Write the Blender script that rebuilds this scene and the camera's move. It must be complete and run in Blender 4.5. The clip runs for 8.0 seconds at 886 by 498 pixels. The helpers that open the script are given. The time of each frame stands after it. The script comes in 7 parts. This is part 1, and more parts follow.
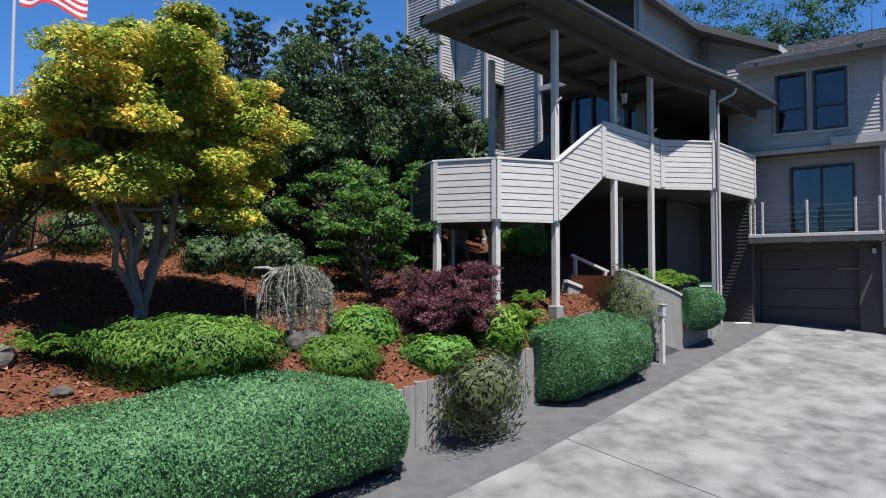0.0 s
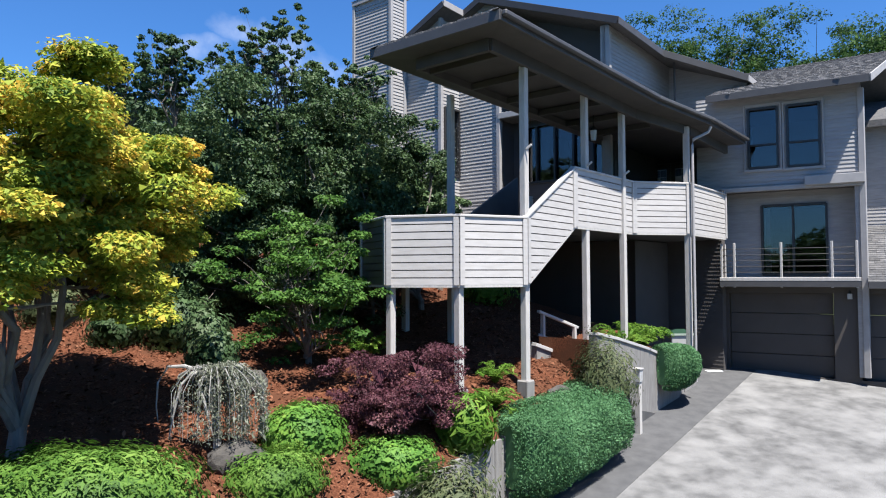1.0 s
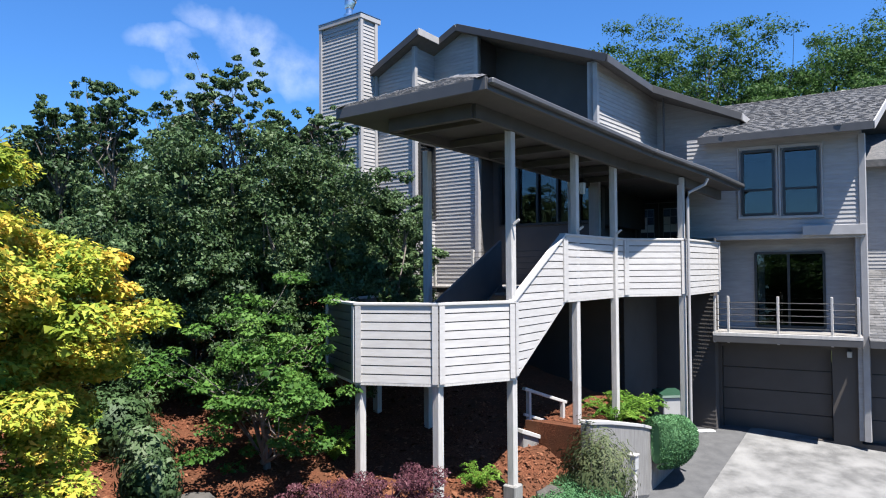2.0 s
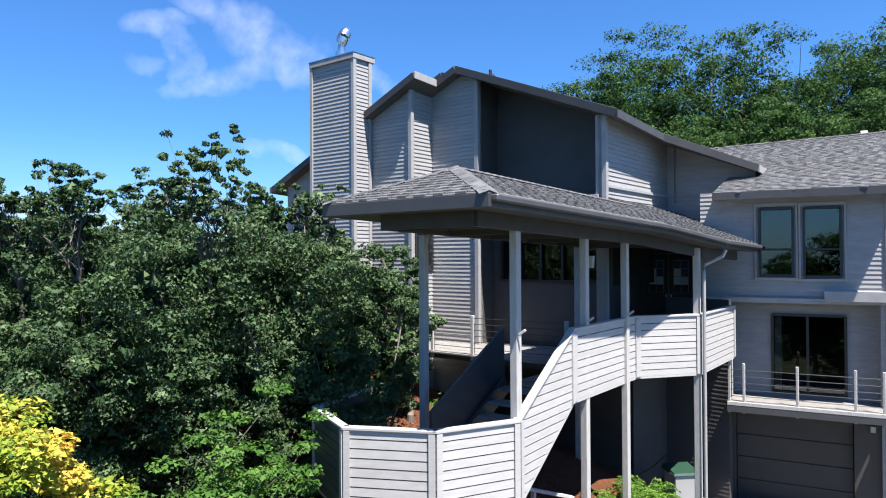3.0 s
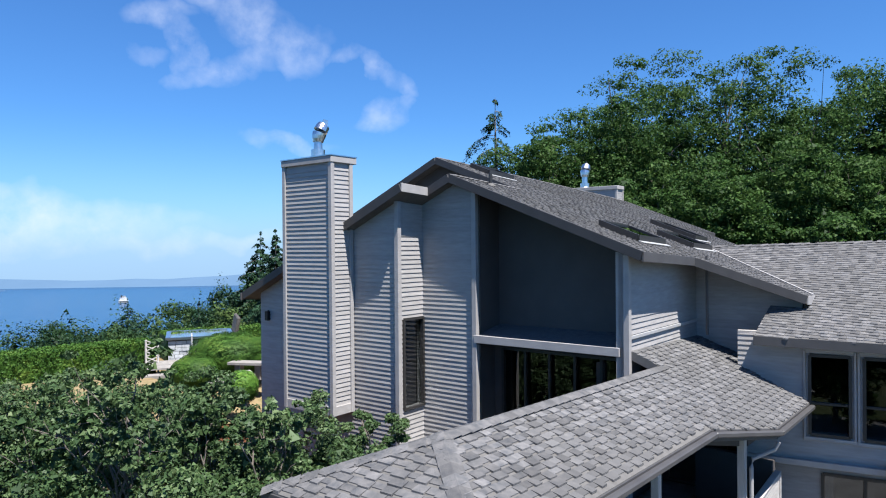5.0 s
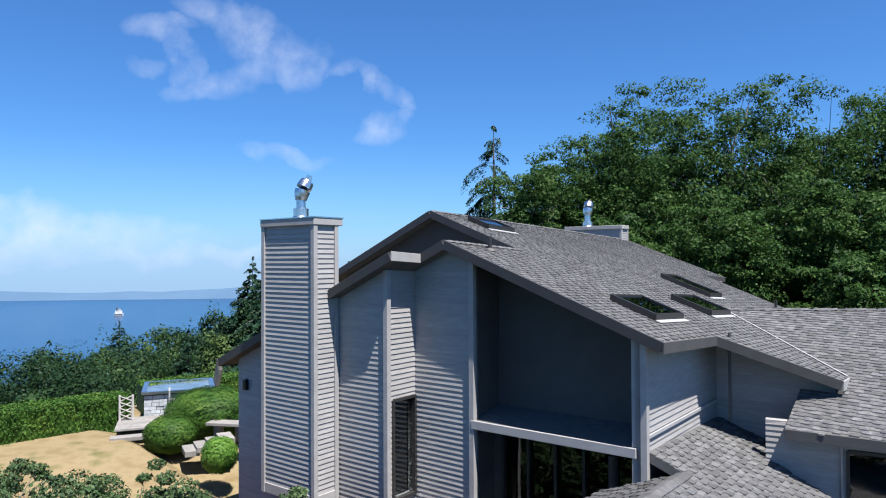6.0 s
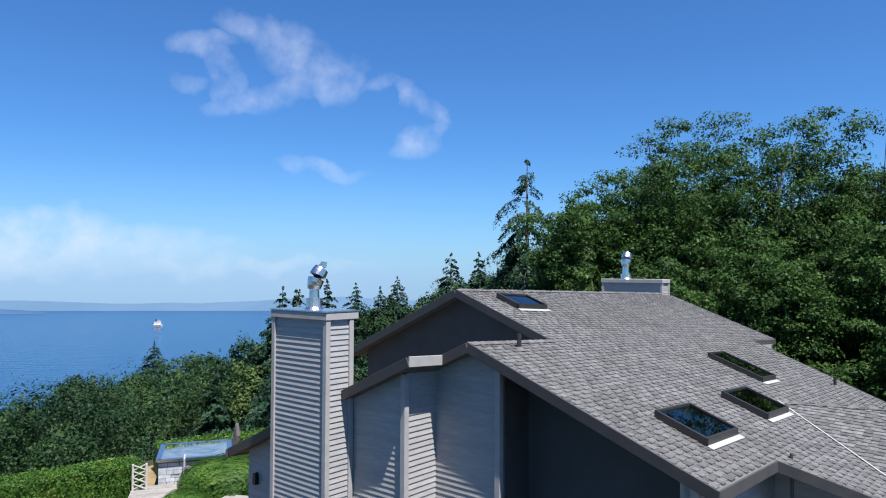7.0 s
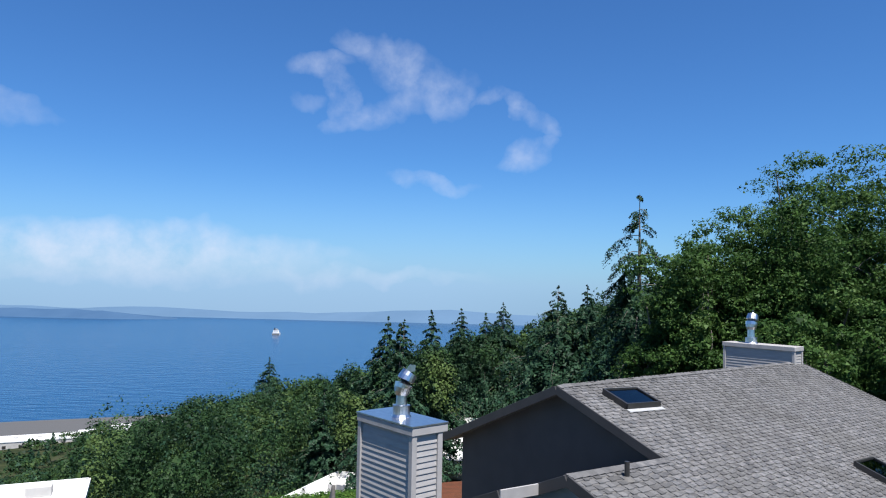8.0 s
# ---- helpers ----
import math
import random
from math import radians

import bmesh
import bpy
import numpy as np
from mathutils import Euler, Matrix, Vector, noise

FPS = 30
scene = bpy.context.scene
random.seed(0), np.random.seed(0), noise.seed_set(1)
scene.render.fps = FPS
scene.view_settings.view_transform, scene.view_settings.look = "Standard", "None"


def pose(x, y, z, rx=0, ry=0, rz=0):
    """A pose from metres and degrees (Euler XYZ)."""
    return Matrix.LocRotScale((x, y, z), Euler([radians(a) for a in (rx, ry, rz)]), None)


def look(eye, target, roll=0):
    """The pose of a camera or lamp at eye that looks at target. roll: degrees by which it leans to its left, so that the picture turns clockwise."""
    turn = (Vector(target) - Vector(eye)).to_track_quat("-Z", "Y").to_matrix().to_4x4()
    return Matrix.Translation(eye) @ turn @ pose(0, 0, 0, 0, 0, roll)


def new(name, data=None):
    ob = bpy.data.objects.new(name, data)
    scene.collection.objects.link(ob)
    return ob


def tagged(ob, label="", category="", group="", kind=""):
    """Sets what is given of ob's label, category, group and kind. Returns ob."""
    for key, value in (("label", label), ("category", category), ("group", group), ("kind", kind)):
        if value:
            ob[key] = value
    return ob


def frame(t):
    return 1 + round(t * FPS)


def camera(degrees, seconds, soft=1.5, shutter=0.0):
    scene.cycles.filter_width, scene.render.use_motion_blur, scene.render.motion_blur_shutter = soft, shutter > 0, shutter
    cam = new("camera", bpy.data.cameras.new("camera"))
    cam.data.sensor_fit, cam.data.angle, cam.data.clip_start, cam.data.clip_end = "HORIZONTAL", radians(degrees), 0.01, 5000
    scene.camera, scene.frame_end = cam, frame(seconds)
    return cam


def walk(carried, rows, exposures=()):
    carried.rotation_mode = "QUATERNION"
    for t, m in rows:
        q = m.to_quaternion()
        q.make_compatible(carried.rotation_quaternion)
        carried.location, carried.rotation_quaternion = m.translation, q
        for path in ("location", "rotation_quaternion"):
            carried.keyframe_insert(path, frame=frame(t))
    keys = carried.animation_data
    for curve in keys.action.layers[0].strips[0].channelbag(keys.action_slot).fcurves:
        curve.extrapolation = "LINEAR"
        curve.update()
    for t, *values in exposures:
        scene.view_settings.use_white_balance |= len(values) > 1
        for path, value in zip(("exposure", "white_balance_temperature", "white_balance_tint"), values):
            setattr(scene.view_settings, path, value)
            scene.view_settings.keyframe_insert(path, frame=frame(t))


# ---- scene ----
cam = camera(66.02, 8.0, soft=1.1)
PATH = [
    (0, look((0.000, 0.000, 1.320), (0.000, 9.992, 1.728), 0.11)),
    (0.5, look((-0.104, 0.868, 1.966), (0.287, 10.852, 2.363), -0.02)),
    (1, look((-0.152, 1.719, 2.620), (0.636, 11.680, 3.011), -0.20)),
    (1.5, look((-0.137, 2.469, 3.354), (0.984, 12.400, 3.709), -0.31)),
    (3, look((0.022, 4.125, 6.046), (1.251, 14.049, 6.157), -0.32)),
    (3.5, look((0.141, 4.647, 6.923), (1.352, 14.573, 6.981), -0.28)),
    (4, look((0.237, 5.255, 7.796), (1.457, 15.180, 7.813), -0.28)),
    (4.5, look((0.468, 5.895, 8.706), (1.625, 15.828, 8.641), -0.37)),
    (5, look((0.621, 6.643, 9.459), (1.794, 16.574, 9.423), -0.51)),
    (6.5, look((1.022, 8.774, 11.461), (2.230, 18.697, 11.724), -0.10)),
    (7, look((1.203, 9.358, 12.393), (1.920, 19.326, 12.745), 0.21)),
    (7.5, look((1.358, 9.930, 13.299), (1.344, 19.921, 13.737), 0.72)),
    (8, look((1.461, 10.444, 14.191), (0.592, 20.392, 14.715), 1.14)),
]
walk(cam, PATH, [(0.0, 1.06), (1.5, 1.50), (3.5, 1.55), (5.0, 1.26), (7.0, 1.08), (8.0, 0.94)])

# ---- light ----
SUN_AZ, SUN_EL = radians(62), radians(66)
SUN_DIR = Vector((math.cos(SUN_AZ) * math.cos(SUN_EL), -math.sin(SUN_AZ) * math.cos(SUN_EL), math.sin(SUN_EL)))
sun = new("sun", bpy.data.lights.new("sun", "SUN"))
sun.data.energy, sun.data.angle, sun.data.color = 5.0, radians(0.53), (1.0, 0.97, 0.93)
sun.matrix_world = look((0, 0, 60), Vector((0, 0, 60)) - SUN_DIR)


def build_world():
    """A clear summer sky with a few soft clouds low over the water."""
    world = bpy.data.worlds.new("sky")
    scene.world = world
    world.use_nodes = True
    nt = world.node_tree
    nt.nodes.clear()
    N, L = nt.nodes.new, nt.links.new
    sky = N("ShaderNodeTexSky")
    sky.sky_type, sky.sun_disc = "NISHITA", False
    sky.sun_elevation, sky.sun_rotation = SUN_EL, math.atan2(SUN_DIR.x, SUN_DIR.y)
    sky.altitude, sky.air_density, sky.dust_density, sky.ozone_density = 100, 1.0, 0.3, 2.5
    coord = N("ShaderNodeTexCoord")

    def value(op, a, b=None, clamp=False):
        m = N("ShaderNodeMath")
        m.operation, m.use_clamp = op, clamp
        for i, x in enumerate((a, b)):
            if x is None:
                continue
            if isinstance(x, (int, float)):
                m.inputs[i].default_value = x
            else:
                L(x, m.inputs[i])
        return m.outputs[0]

    sep = N("ShaderNodeSeparateXYZ")
    L(coord.outputs["Generated"], sep.inputs[0])
    az = value("ARCTAN2", sep.outputs[0], sep.outputs[1])
    el = value("ARCSINE", sep.outputs[2])
    flat = N("ShaderNodeCombineXYZ")
    L(az, flat.inputs[0])
    L(el, flat.inputs[1])
    warp = N("ShaderNodeTexNoise")
    warp.inputs["Scale"].default_value, warp.inputs["Detail"].default_value = 16.0, 5
    L(flat.outputs[0], warp.inputs["Vector"])
    ws = N("ShaderNodeSeparateXYZ")
    L(warp.outputs["Color"], ws.inputs[0])
    wx = value("MULTIPLY", value("SUBTRACT", ws.outputs[0], 0.5), 0.085)
    wy = value("MULTIPLY", value("SUBTRACT", ws.outputs[1], 0.5), 0.065)
    az2, el2 = value("ADD", az, wx), value("ADD", el, wy)
    total = None
    for (a0, e0, ra, re, turn, gain) in CLOUDS:
        c, s = math.cos(radians(turn)), math.sin(radians(turn))
        da, de = value("SUBTRACT", az2, radians(a0)), value("SUBTRACT", el2, radians(e0))
        p = value("DIVIDE", value("ADD", value("MULTIPLY", da, c), value("MULTIPLY", de, s)), radians(ra))
        q = value("DIVIDE", value("SUBTRACT", value("MULTIPLY", de, c), value("MULTIPLY", da, s)), radians(re))
        r = value("ADD", value("MULTIPLY", p, p), value("MULTIPLY", q, q))
        m = value("MULTIPLY", value("SUBTRACT", 1.0, r, True), gain)
        total = m if total is None else value("MAXIMUM", total, m)
    fine = N("ShaderNodeTexNoise")
    fine.inputs["Scale"].default_value, fine.inputs["Detail"].default_value, fine.inputs["Roughness"].default_value = 15.0, 7, 0.6
    L(flat.outputs[0], fine.inputs["Vector"])
    veil = value("MULTIPLY", value("MULTIPLY", total, 0.5), value("MULTIPLY", value("SUBTRACT", fine.outputs["Fac"], 0.30), 2.6, True), True)
    over_water = value("SUBTRACT", 1.25, value("MULTIPLY", value("ABSOLUTE", value("ADD", az, 0.35)), 1.0), True)
    haze = value("MULTIPLY", over_water, value("MULTIPLY", value("POWER", value("SUBTRACT", 1.0, value("MULTIPLY", value("MAXIMUM", el, 0.0), 5.2), True), 2.0), 0.68))
    tint = N("ShaderNodeMix")
    tint.data_type = "RGBA"
    tint.blend_type = "MULTIPLY"
    tint.inputs[0].default_value = 1.0
    L(sky.outputs[0], tint.inputs[6])
    tint.inputs[7].default_value = SKY_TINT
    mix0 = N("ShaderNodeMix")
    mix0.data_type = "RGBA"
    L(haze, mix0.inputs[0])
    L(tint.outputs[2], mix0.inputs[6])
    mix0.inputs[7].default_value = (2.1, 3.15, 4.8, 1)
    mix = N("ShaderNodeMix")
    mix.data_type = "RGBA"
    L(veil, mix.inputs[0])
    L(mix0.outputs[2], mix.inputs[6])
    mix.inputs[7].default_value = (4.0, 4.35, 5.2, 1)
    back = N("ShaderNodeBackground")
    back.inputs["Strength"].default_value = 0.10
    L(mix.outputs[2], back.inputs[0])
    out = N("ShaderNodeOutputWorld")
    L(back.outputs[0], out.inputs[0])


# azimuth from north to the east, elevation, half width, half height, turn, thickness
SKY_TINT = (0.236, 0.456, 0.722, 1)
CLOUDS = [(-15.5, 17.6, 3.4, 1.07, 3, 0.8), (-12.2, 19.0, 3.3, 1.19, -14, 0.85), (-8.9, 17.7, 4.4, 2.14, -24, 0.95), (-5.7, 16.4, 3.4, 2.14, -32, 0.9),
          (-13.9, 15.7, 2.8, 1.19, -66, 0.75), (-11.5, 13.8, 3.6, 1.31, 6, 0.85), (-8.6, 15.2, 3.0, 1.66, 24, 0.7), (-0.9, 15.5, 2.4, 0.7, 8, 0.6),
          (1.3, 14.4, 2.3, 1.19, -42, 0.85), (3.4, 13.4, 2.1, 0.89, -12, 0.7), (4.0, 12.2, 1.4, 0.83, 50, 0.5), (1.6, 10.8, 2.8, 1.19, 16, 0.85),
          (-6.1, 8.8, 4.1, 0.89, -13, 0.8), (-16.5, 15.0, 1.7, 0.77, 0, 0.4), (-3.9, 17.1, 2.0, 0.71, -12, 0.35), (-34, 2.3, 24, 2.3, 0, 1.45), (-30, 0.9, 22, 1.6, 0, 0.9),
          (-16, 0.8, 16, 0.9, 0, 0.7), (-38, 12.2, 4, 1.1, -8, 0.5)]
build_world()


# ---- materials ----
def material(name, rough=0.7, metal=0.0):
    m = bpy.data.materials.new(name)
    m.use_nodes = True
    b = m.node_tree.nodes["Principled BSDF"]
    b.inputs["Roughness"].default_value, b.inputs["Metallic"].default_value = rough, metal
    return m, m.node_tree, b


def surface(name, colours, scale=6.0, detail=6, rough=0.7, metal=0.0, bump=0.2, grain=60.0, stretch=(1, 1, 1), random_tone=0.0,
            island=0.0, blotch=None, blotch_scale=0.8, spec=0.5, edge=(0.45, 0.65)):
    """A two-scale procedural surface: a broad mottling through the colours, a fine grain as relief, a random tone for each piece."""
    m, nt, b = material(name, rough, metal)
    N, L = nt.nodes.new, nt.links.new
    b.inputs["Specular IOR Level"].default_value = spec
    coord, mapping = N("ShaderNodeTexCoord"), N("ShaderNodeMapping")
    geo = N("ShaderNodeNewGeometry")
    L(geo.outputs["Position"], mapping.inputs[0])
    mapping.inputs["Scale"].default_value = stretch
    broad = N("ShaderNodeTexNoise")
    broad.inputs["Scale"].default_value, broad.inputs["Detail"].default_value = scale, detail
    L(mapping.outputs[0], broad.inputs["Vector"])
    ramp = N("ShaderNodeValToRGB")
    ramp.color_ramp.elements[0].position, ramp.color_ramp.elements[1].position = 0.3, 0.72
    n = len(colours)
    while len(ramp.color_ramp.elements) < n:
        ramp.color_ramp.elements.new(0.5)
    for i, c in enumerate(colours):
        ramp.color_ramp.elements[i].position = 0.3 + 0.42 * i / max(1, n - 1)
        ramp.color_ramp.elements[i].color = (*c, 1)
    L(broad.outputs["Fac"], ramp.inputs[0])
    colour = ramp.outputs[0]
    if blotch:
        big = N("ShaderNodeTexNoise")
        big.inputs["Scale"].default_value, big.inputs["Detail"].default_value = blotch_scale, 9
        L(geo.outputs["Position"], big.inputs["Vector"])
        r2 = N("ShaderNodeValToRGB")
        r2.color_ramp.elements[0].position, r2.color_ramp.elements[1].position = edge
        L(big.outputs["Fac"], r2.inputs[0])
        mx = N("ShaderNodeMix")
        mx.data_type = "RGBA"
        L(r2.outputs[0], mx.inputs[0])
        L(colour, mx.inputs[6])
        mx.inputs[7].default_value = (*blotch, 1)
        colour = mx.outputs[2]
    for amount, source in ((random_tone, "object"), (island, "island")):
        if amount:
            src = N("ShaderNodeObjectInfo").outputs["Random"] if source == "object" else geo.outputs["Random Per Island"]
            hsv, rng = N("ShaderNodeHueSaturation"), N("ShaderNodeMapRange")
            rng.inputs["To Min"].default_value, rng.inputs["To Max"].default_value = 1 - amount, 1 + amount
            L(src, rng.inputs[0])
            L(rng.outputs[0], hsv.inputs["Value"])
            L(colour, hsv.inputs["Color"])
            colour = hsv.outputs[0]
    L(colour, b.inputs["Base Color"])
    if bump:
        fine, bp = N("ShaderNodeTexNoise"), N("ShaderNodeBump")
        fine.inputs["Scale"].default_value, fine.inputs["Detail"].default_value = grain, 4
        L(mapping.outputs[0], fine.inputs["Vector"])
        bp.inputs["Strength"].default_value, bp.inputs["Distance"].default_value = bump, 0.02
        L(fine.outputs["Fac"], bp.inputs["Height"])
        L(bp.outputs[0], b.inputs["Normal"])
    return m


def leafy(name, dark, light, tip=None, through_light=0.25, clump_scale=1.6, contrast=1.4, gloss=0.12, each=0.55):
    """Foliage: every leaf its own tone, some light passing through."""
    m, nt, b = material(name, 0.55)
    N, L = nt.nodes.new, nt.links.new
    geo, ramp = N("ShaderNodeNewGeometry"), N("ShaderNodeValToRGB")
    cols = [dark, light] + ([tip] if tip else [])
    while len(ramp.color_ramp.elements) < len(cols):
        ramp.color_ramp.elements.new(0.5)
    for i, c in enumerate(cols):
        ramp.color_ramp.elements[i].position = i / (len(cols) - 1) if not tip else (0.0, 0.55, 1.0)[i]
        ramp.color_ramp.elements[i].color = (*c, 1)
    clump, add = N("ShaderNodeTexNoise"), N("ShaderNodeMath")
    clump.inputs["Scale"].default_value = clump_scale
    L(geo.outputs["Position"], clump.inputs["Vector"])
    add.operation = "MULTIPLY_ADD"
    L(geo.outputs["Random Per Island"], add.inputs[0])
    add.inputs[1].default_value = each
    mul = N("ShaderNodeMath")
    mul.operation = "MULTIPLY_ADD"
    L(clump.outputs["Fac"], mul.inputs[0])
    mul.inputs[1].default_value, mul.inputs[2].default_value = contrast, 0.5 - each / 2 - contrast / 2
    L(mul.outputs[0], add.inputs[2])
    L(add.outputs[0], ramp.inputs[0])
    L(ramp.outputs[0], b.inputs["Base Color"])
    b.inputs["Specular IOR Level"].default_value = gloss
    trans, mx = N("ShaderNodeBsdfTranslucent"), N("ShaderNodeMixShader")
    L(ramp.outputs[0], trans.inputs[0])
    mx.inputs[0].default_value = through_light
    L(b.outputs[0], mx.inputs[1])
    L(trans.outputs[0], mx.inputs[2])
    out = nt.nodes["Material Output"]
    L(mx.outputs[0], out.inputs[0])
    return m


M_SIDING = surface("taupe_siding", [(0.275, 0.263, 0.256), (0.345, 0.330, 0.322)], 3, rough=0.62, bump=0.12, grain=90, stretch=(1, 1, 6), random_tone=0.06)
M_TRIM = surface("taupe_trim", [(0.285, 0.273, 0.266), (0.345, 0.330, 0.322)], 4, rough=0.6, bump=0.1)
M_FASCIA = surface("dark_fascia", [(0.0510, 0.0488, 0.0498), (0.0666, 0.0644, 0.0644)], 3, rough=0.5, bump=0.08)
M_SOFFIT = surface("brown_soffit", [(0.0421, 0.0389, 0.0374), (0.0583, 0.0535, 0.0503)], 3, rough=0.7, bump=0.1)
M_RAIL = surface("pale_deck_boards", [(0.3734, 0.3536, 0.3338), (0.4402, 0.4202, 0.4006)], 4, rough=0.6, bump=0.12, stretch=(1, 1, 5), random_tone=0.04)
M_POST = surface("weathered_post", [(0.3722, 0.3550, 0.3282), (0.4788, 0.4520, 0.4248)], 7, rough=0.7, bump=0.2, stretch=(4, 4, 0.6))
M_DECK = surface("grey_deck_planks", [(0.1828, 0.1706, 0.1584), (0.2556, 0.2376, 0.2192)], 5, rough=0.75, bump=0.2, random_tone=0.12)
M_SHINGLE = surface("asphalt_shingle", [(0.070, 0.073, 0.080), (0.110, 0.108, 0.110), (0.152, 0.146, 0.145)], 9, rough=0.9, bump=0.5, grain=260, random_tone=0.18, island=0.3,
                    blotch=(0.098, 0.096, 0.096), blotch_scale=0.5, spec=0.2)
M_UNDER = surface("roof_felt", [(0.0888, 0.0838, 0.0790), (0.1184, 0.1134, 0.1086)], 8, rough=0.9, bump=0.3)
M_GALV = surface("galvanised_steel", [(0.5500, 0.5600, 0.5800), (0.7000, 0.7100, 0.7300)], 12, rough=0.28, metal=1.0, bump=0.05)
M_FLASH = surface("pale_flashing", [(0.4060, 0.4060, 0.4060), (0.4874, 0.4874, 0.4798)], 8, rough=0.45, metal=0.3, bump=0.05)
M_MULCH = surface("red_bark_mulch", [(0.050, 0.018, 0.010), (0.110, 0.040, 0.021), (0.180, 0.076, 0.042)], 34, 12, rough=0.95, bump=1.0, grain=60, spec=0.1,
                  blotch=(0.085, 0.036, 0.020), blotch_scale=2.2)
M_CHIP = surface("bark_chip", [(0.100, 0.040, 0.022), (0.200, 0.090, 0.052)], 8, rough=0.95, bump=0.2, island=0.6, spec=0.1)
M_CONC = surface("bleached_concrete", [(0.086, 0.085, 0.084), (0.128, 0.126, 0.124), (0.172, 0.169, 0.165)], 3.2, 15, rough=0.9, bump=0.8, grain=60, spec=0.2,
                 blotch=(0.205, 0.202, 0.197), blotch_scale=1.3, edge=(0.44, 0.68))
M_APRON = surface("dark_concrete_strip", [(0.066, 0.066, 0.068), (0.092, 0.092, 0.093)], 4, 8, rough=0.9, bump=0.3, grain=180, spec=0.2)
M_RETAIN = surface("retaining_concrete", [(0.1562, 0.1492, 0.1400), (0.2334, 0.2242, 0.2140)], 5, 8, rough=0.9, bump=0.3, stretch=(3, 3, 0.5), random_tone=0.08)
M_STONE = surface("garden_stone", [(0.0440, 0.0396, 0.0352), (0.0826, 0.0748, 0.0660)], 6, rough=0.9, bump=0.5)
M_BARK = surface("grey_bark", [(0.1014, 0.0846, 0.0718), (0.1860, 0.1606, 0.1396)], 9, rough=0.9, bump=0.5, stretch=(1, 1, 0.3))
M_PALEBARK = surface("silver_bark", [(0.2132, 0.2030, 0.1876), (0.3044, 0.2944, 0.2792)], 12, rough=0.8, bump=0.3)
M_DARKFRAME = surface("bronze_frame", [(0.0191, 0.0184, 0.0184), (0.0306, 0.0290, 0.0276)], 9, rough=0.4, bump=0.03)
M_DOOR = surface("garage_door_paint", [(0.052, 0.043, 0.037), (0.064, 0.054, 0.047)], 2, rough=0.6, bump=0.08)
M_LAWN = surface("dry_lawn", [(0.1706, 0.1250, 0.0628), (0.2386, 0.1816, 0.1024), (0.1250, 0.1136, 0.0456)], 1.5, 9, rough=0.95, bump=0.6, grain=90, spec=0.1)
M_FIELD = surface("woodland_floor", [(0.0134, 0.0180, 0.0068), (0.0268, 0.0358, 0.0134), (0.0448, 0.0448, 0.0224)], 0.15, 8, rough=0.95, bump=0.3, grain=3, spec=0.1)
# Near-black colour stands for the lack of light indoors.
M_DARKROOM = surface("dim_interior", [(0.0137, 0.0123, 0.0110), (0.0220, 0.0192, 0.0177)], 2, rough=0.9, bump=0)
M_WHITE = surface("white_membrane", [(0.6024, 0.6024, 0.5932), (0.7056, 0.7056, 0.6976)], 1.5, rough=0.6, bump=0.05)
M_PALEWALL = surface("pale_wall", [(0.3402, 0.3334, 0.3198), (0.4218, 0.4082, 0.3946)], 1.2, rough=0.8, bump=0.1)
M_BLACKMETAL = surface("black_metal", [(0.0200, 0.0200, 0.0200), (0.0350, 0.0350, 0.0350)], 20, rough=0.45, metal=0.6, bump=0.05)
# Both shores have the blue of distance haze put into their base colour.
M_HEADLAND = surface("hazed_headland", [(0.040, 0.082, 0.150), (0.048, 0.094, 0.166)], 0.02, rough=1, bump=0, spec=0)
M_FARLAND = surface("hazed_shore", [(0.070, 0.122, 0.190), (0.080, 0.136, 0.208)], 0.01, rough=1, bump=0, spec=0)
M_RAKE = surface("dark_rake_paint", [(0.0286, 0.0275, 0.0286), (0.0392, 0.0378, 0.0392)], 3, rough=0.55, bump=0.06)
# The siding's paint darkened, so the colour holds the shade of recessed walls.
M_SHADEDWALL = surface("shade_toned_siding", [(0.060, 0.053, 0.050), (0.072, 0.065, 0.061)], 2, rough=0.75, bump=0.1)
M_PALESTONE = surface("pale_stacked_stone", [(0.2784, 0.2958, 0.3132), (0.4524, 0.4698, 0.4872)], 7, rough=0.8, bump=0.4, random_tone=0.15)
M_SPA = surface("rippled_spa_water", [(0.0609, 0.0974, 0.1218), (0.1462, 0.1827, 0.2071)], 3, rough=0.08, bump=0.6, grain=6)
M_RED = surface("red_plastic", [(0.4950, 0.0330, 0.0440), (0.6050, 0.0550, 0.0550)], 9, rough=0.5, bump=0.05)
M_GREENLID = surface("green_plastic", [(0.012, 0.040, 0.024), (0.018, 0.055, 0.033)], 9, rough=0.45, bump=0.05)
M_BLUE = surface("blue_cloth", [(0.0400, 0.0600, 0.2400), (0.0600, 0.0900, 0.3200)], 9, rough=0.8, bump=0.1)


def glass_material(name, tint, rough=0.02, ior=1.55):
    m, nt, b = material(name, rough)
    b.inputs["Base Color"].default_value = (*tint, 1)
    b.inputs["Specular IOR Level"].default_value = 0.6
    b.inputs["Transmission Weight"].default_value = 1.0
    b.inputs["IOR"].default_value = ior
    return m


M_GLASS = glass_material("window_glass", (0.30, 0.34, 0.36), ior=1.7)
M_SKYGLASS = glass_material("skylight_glass", (0.05, 0.09, 0.07), ior=1.3)


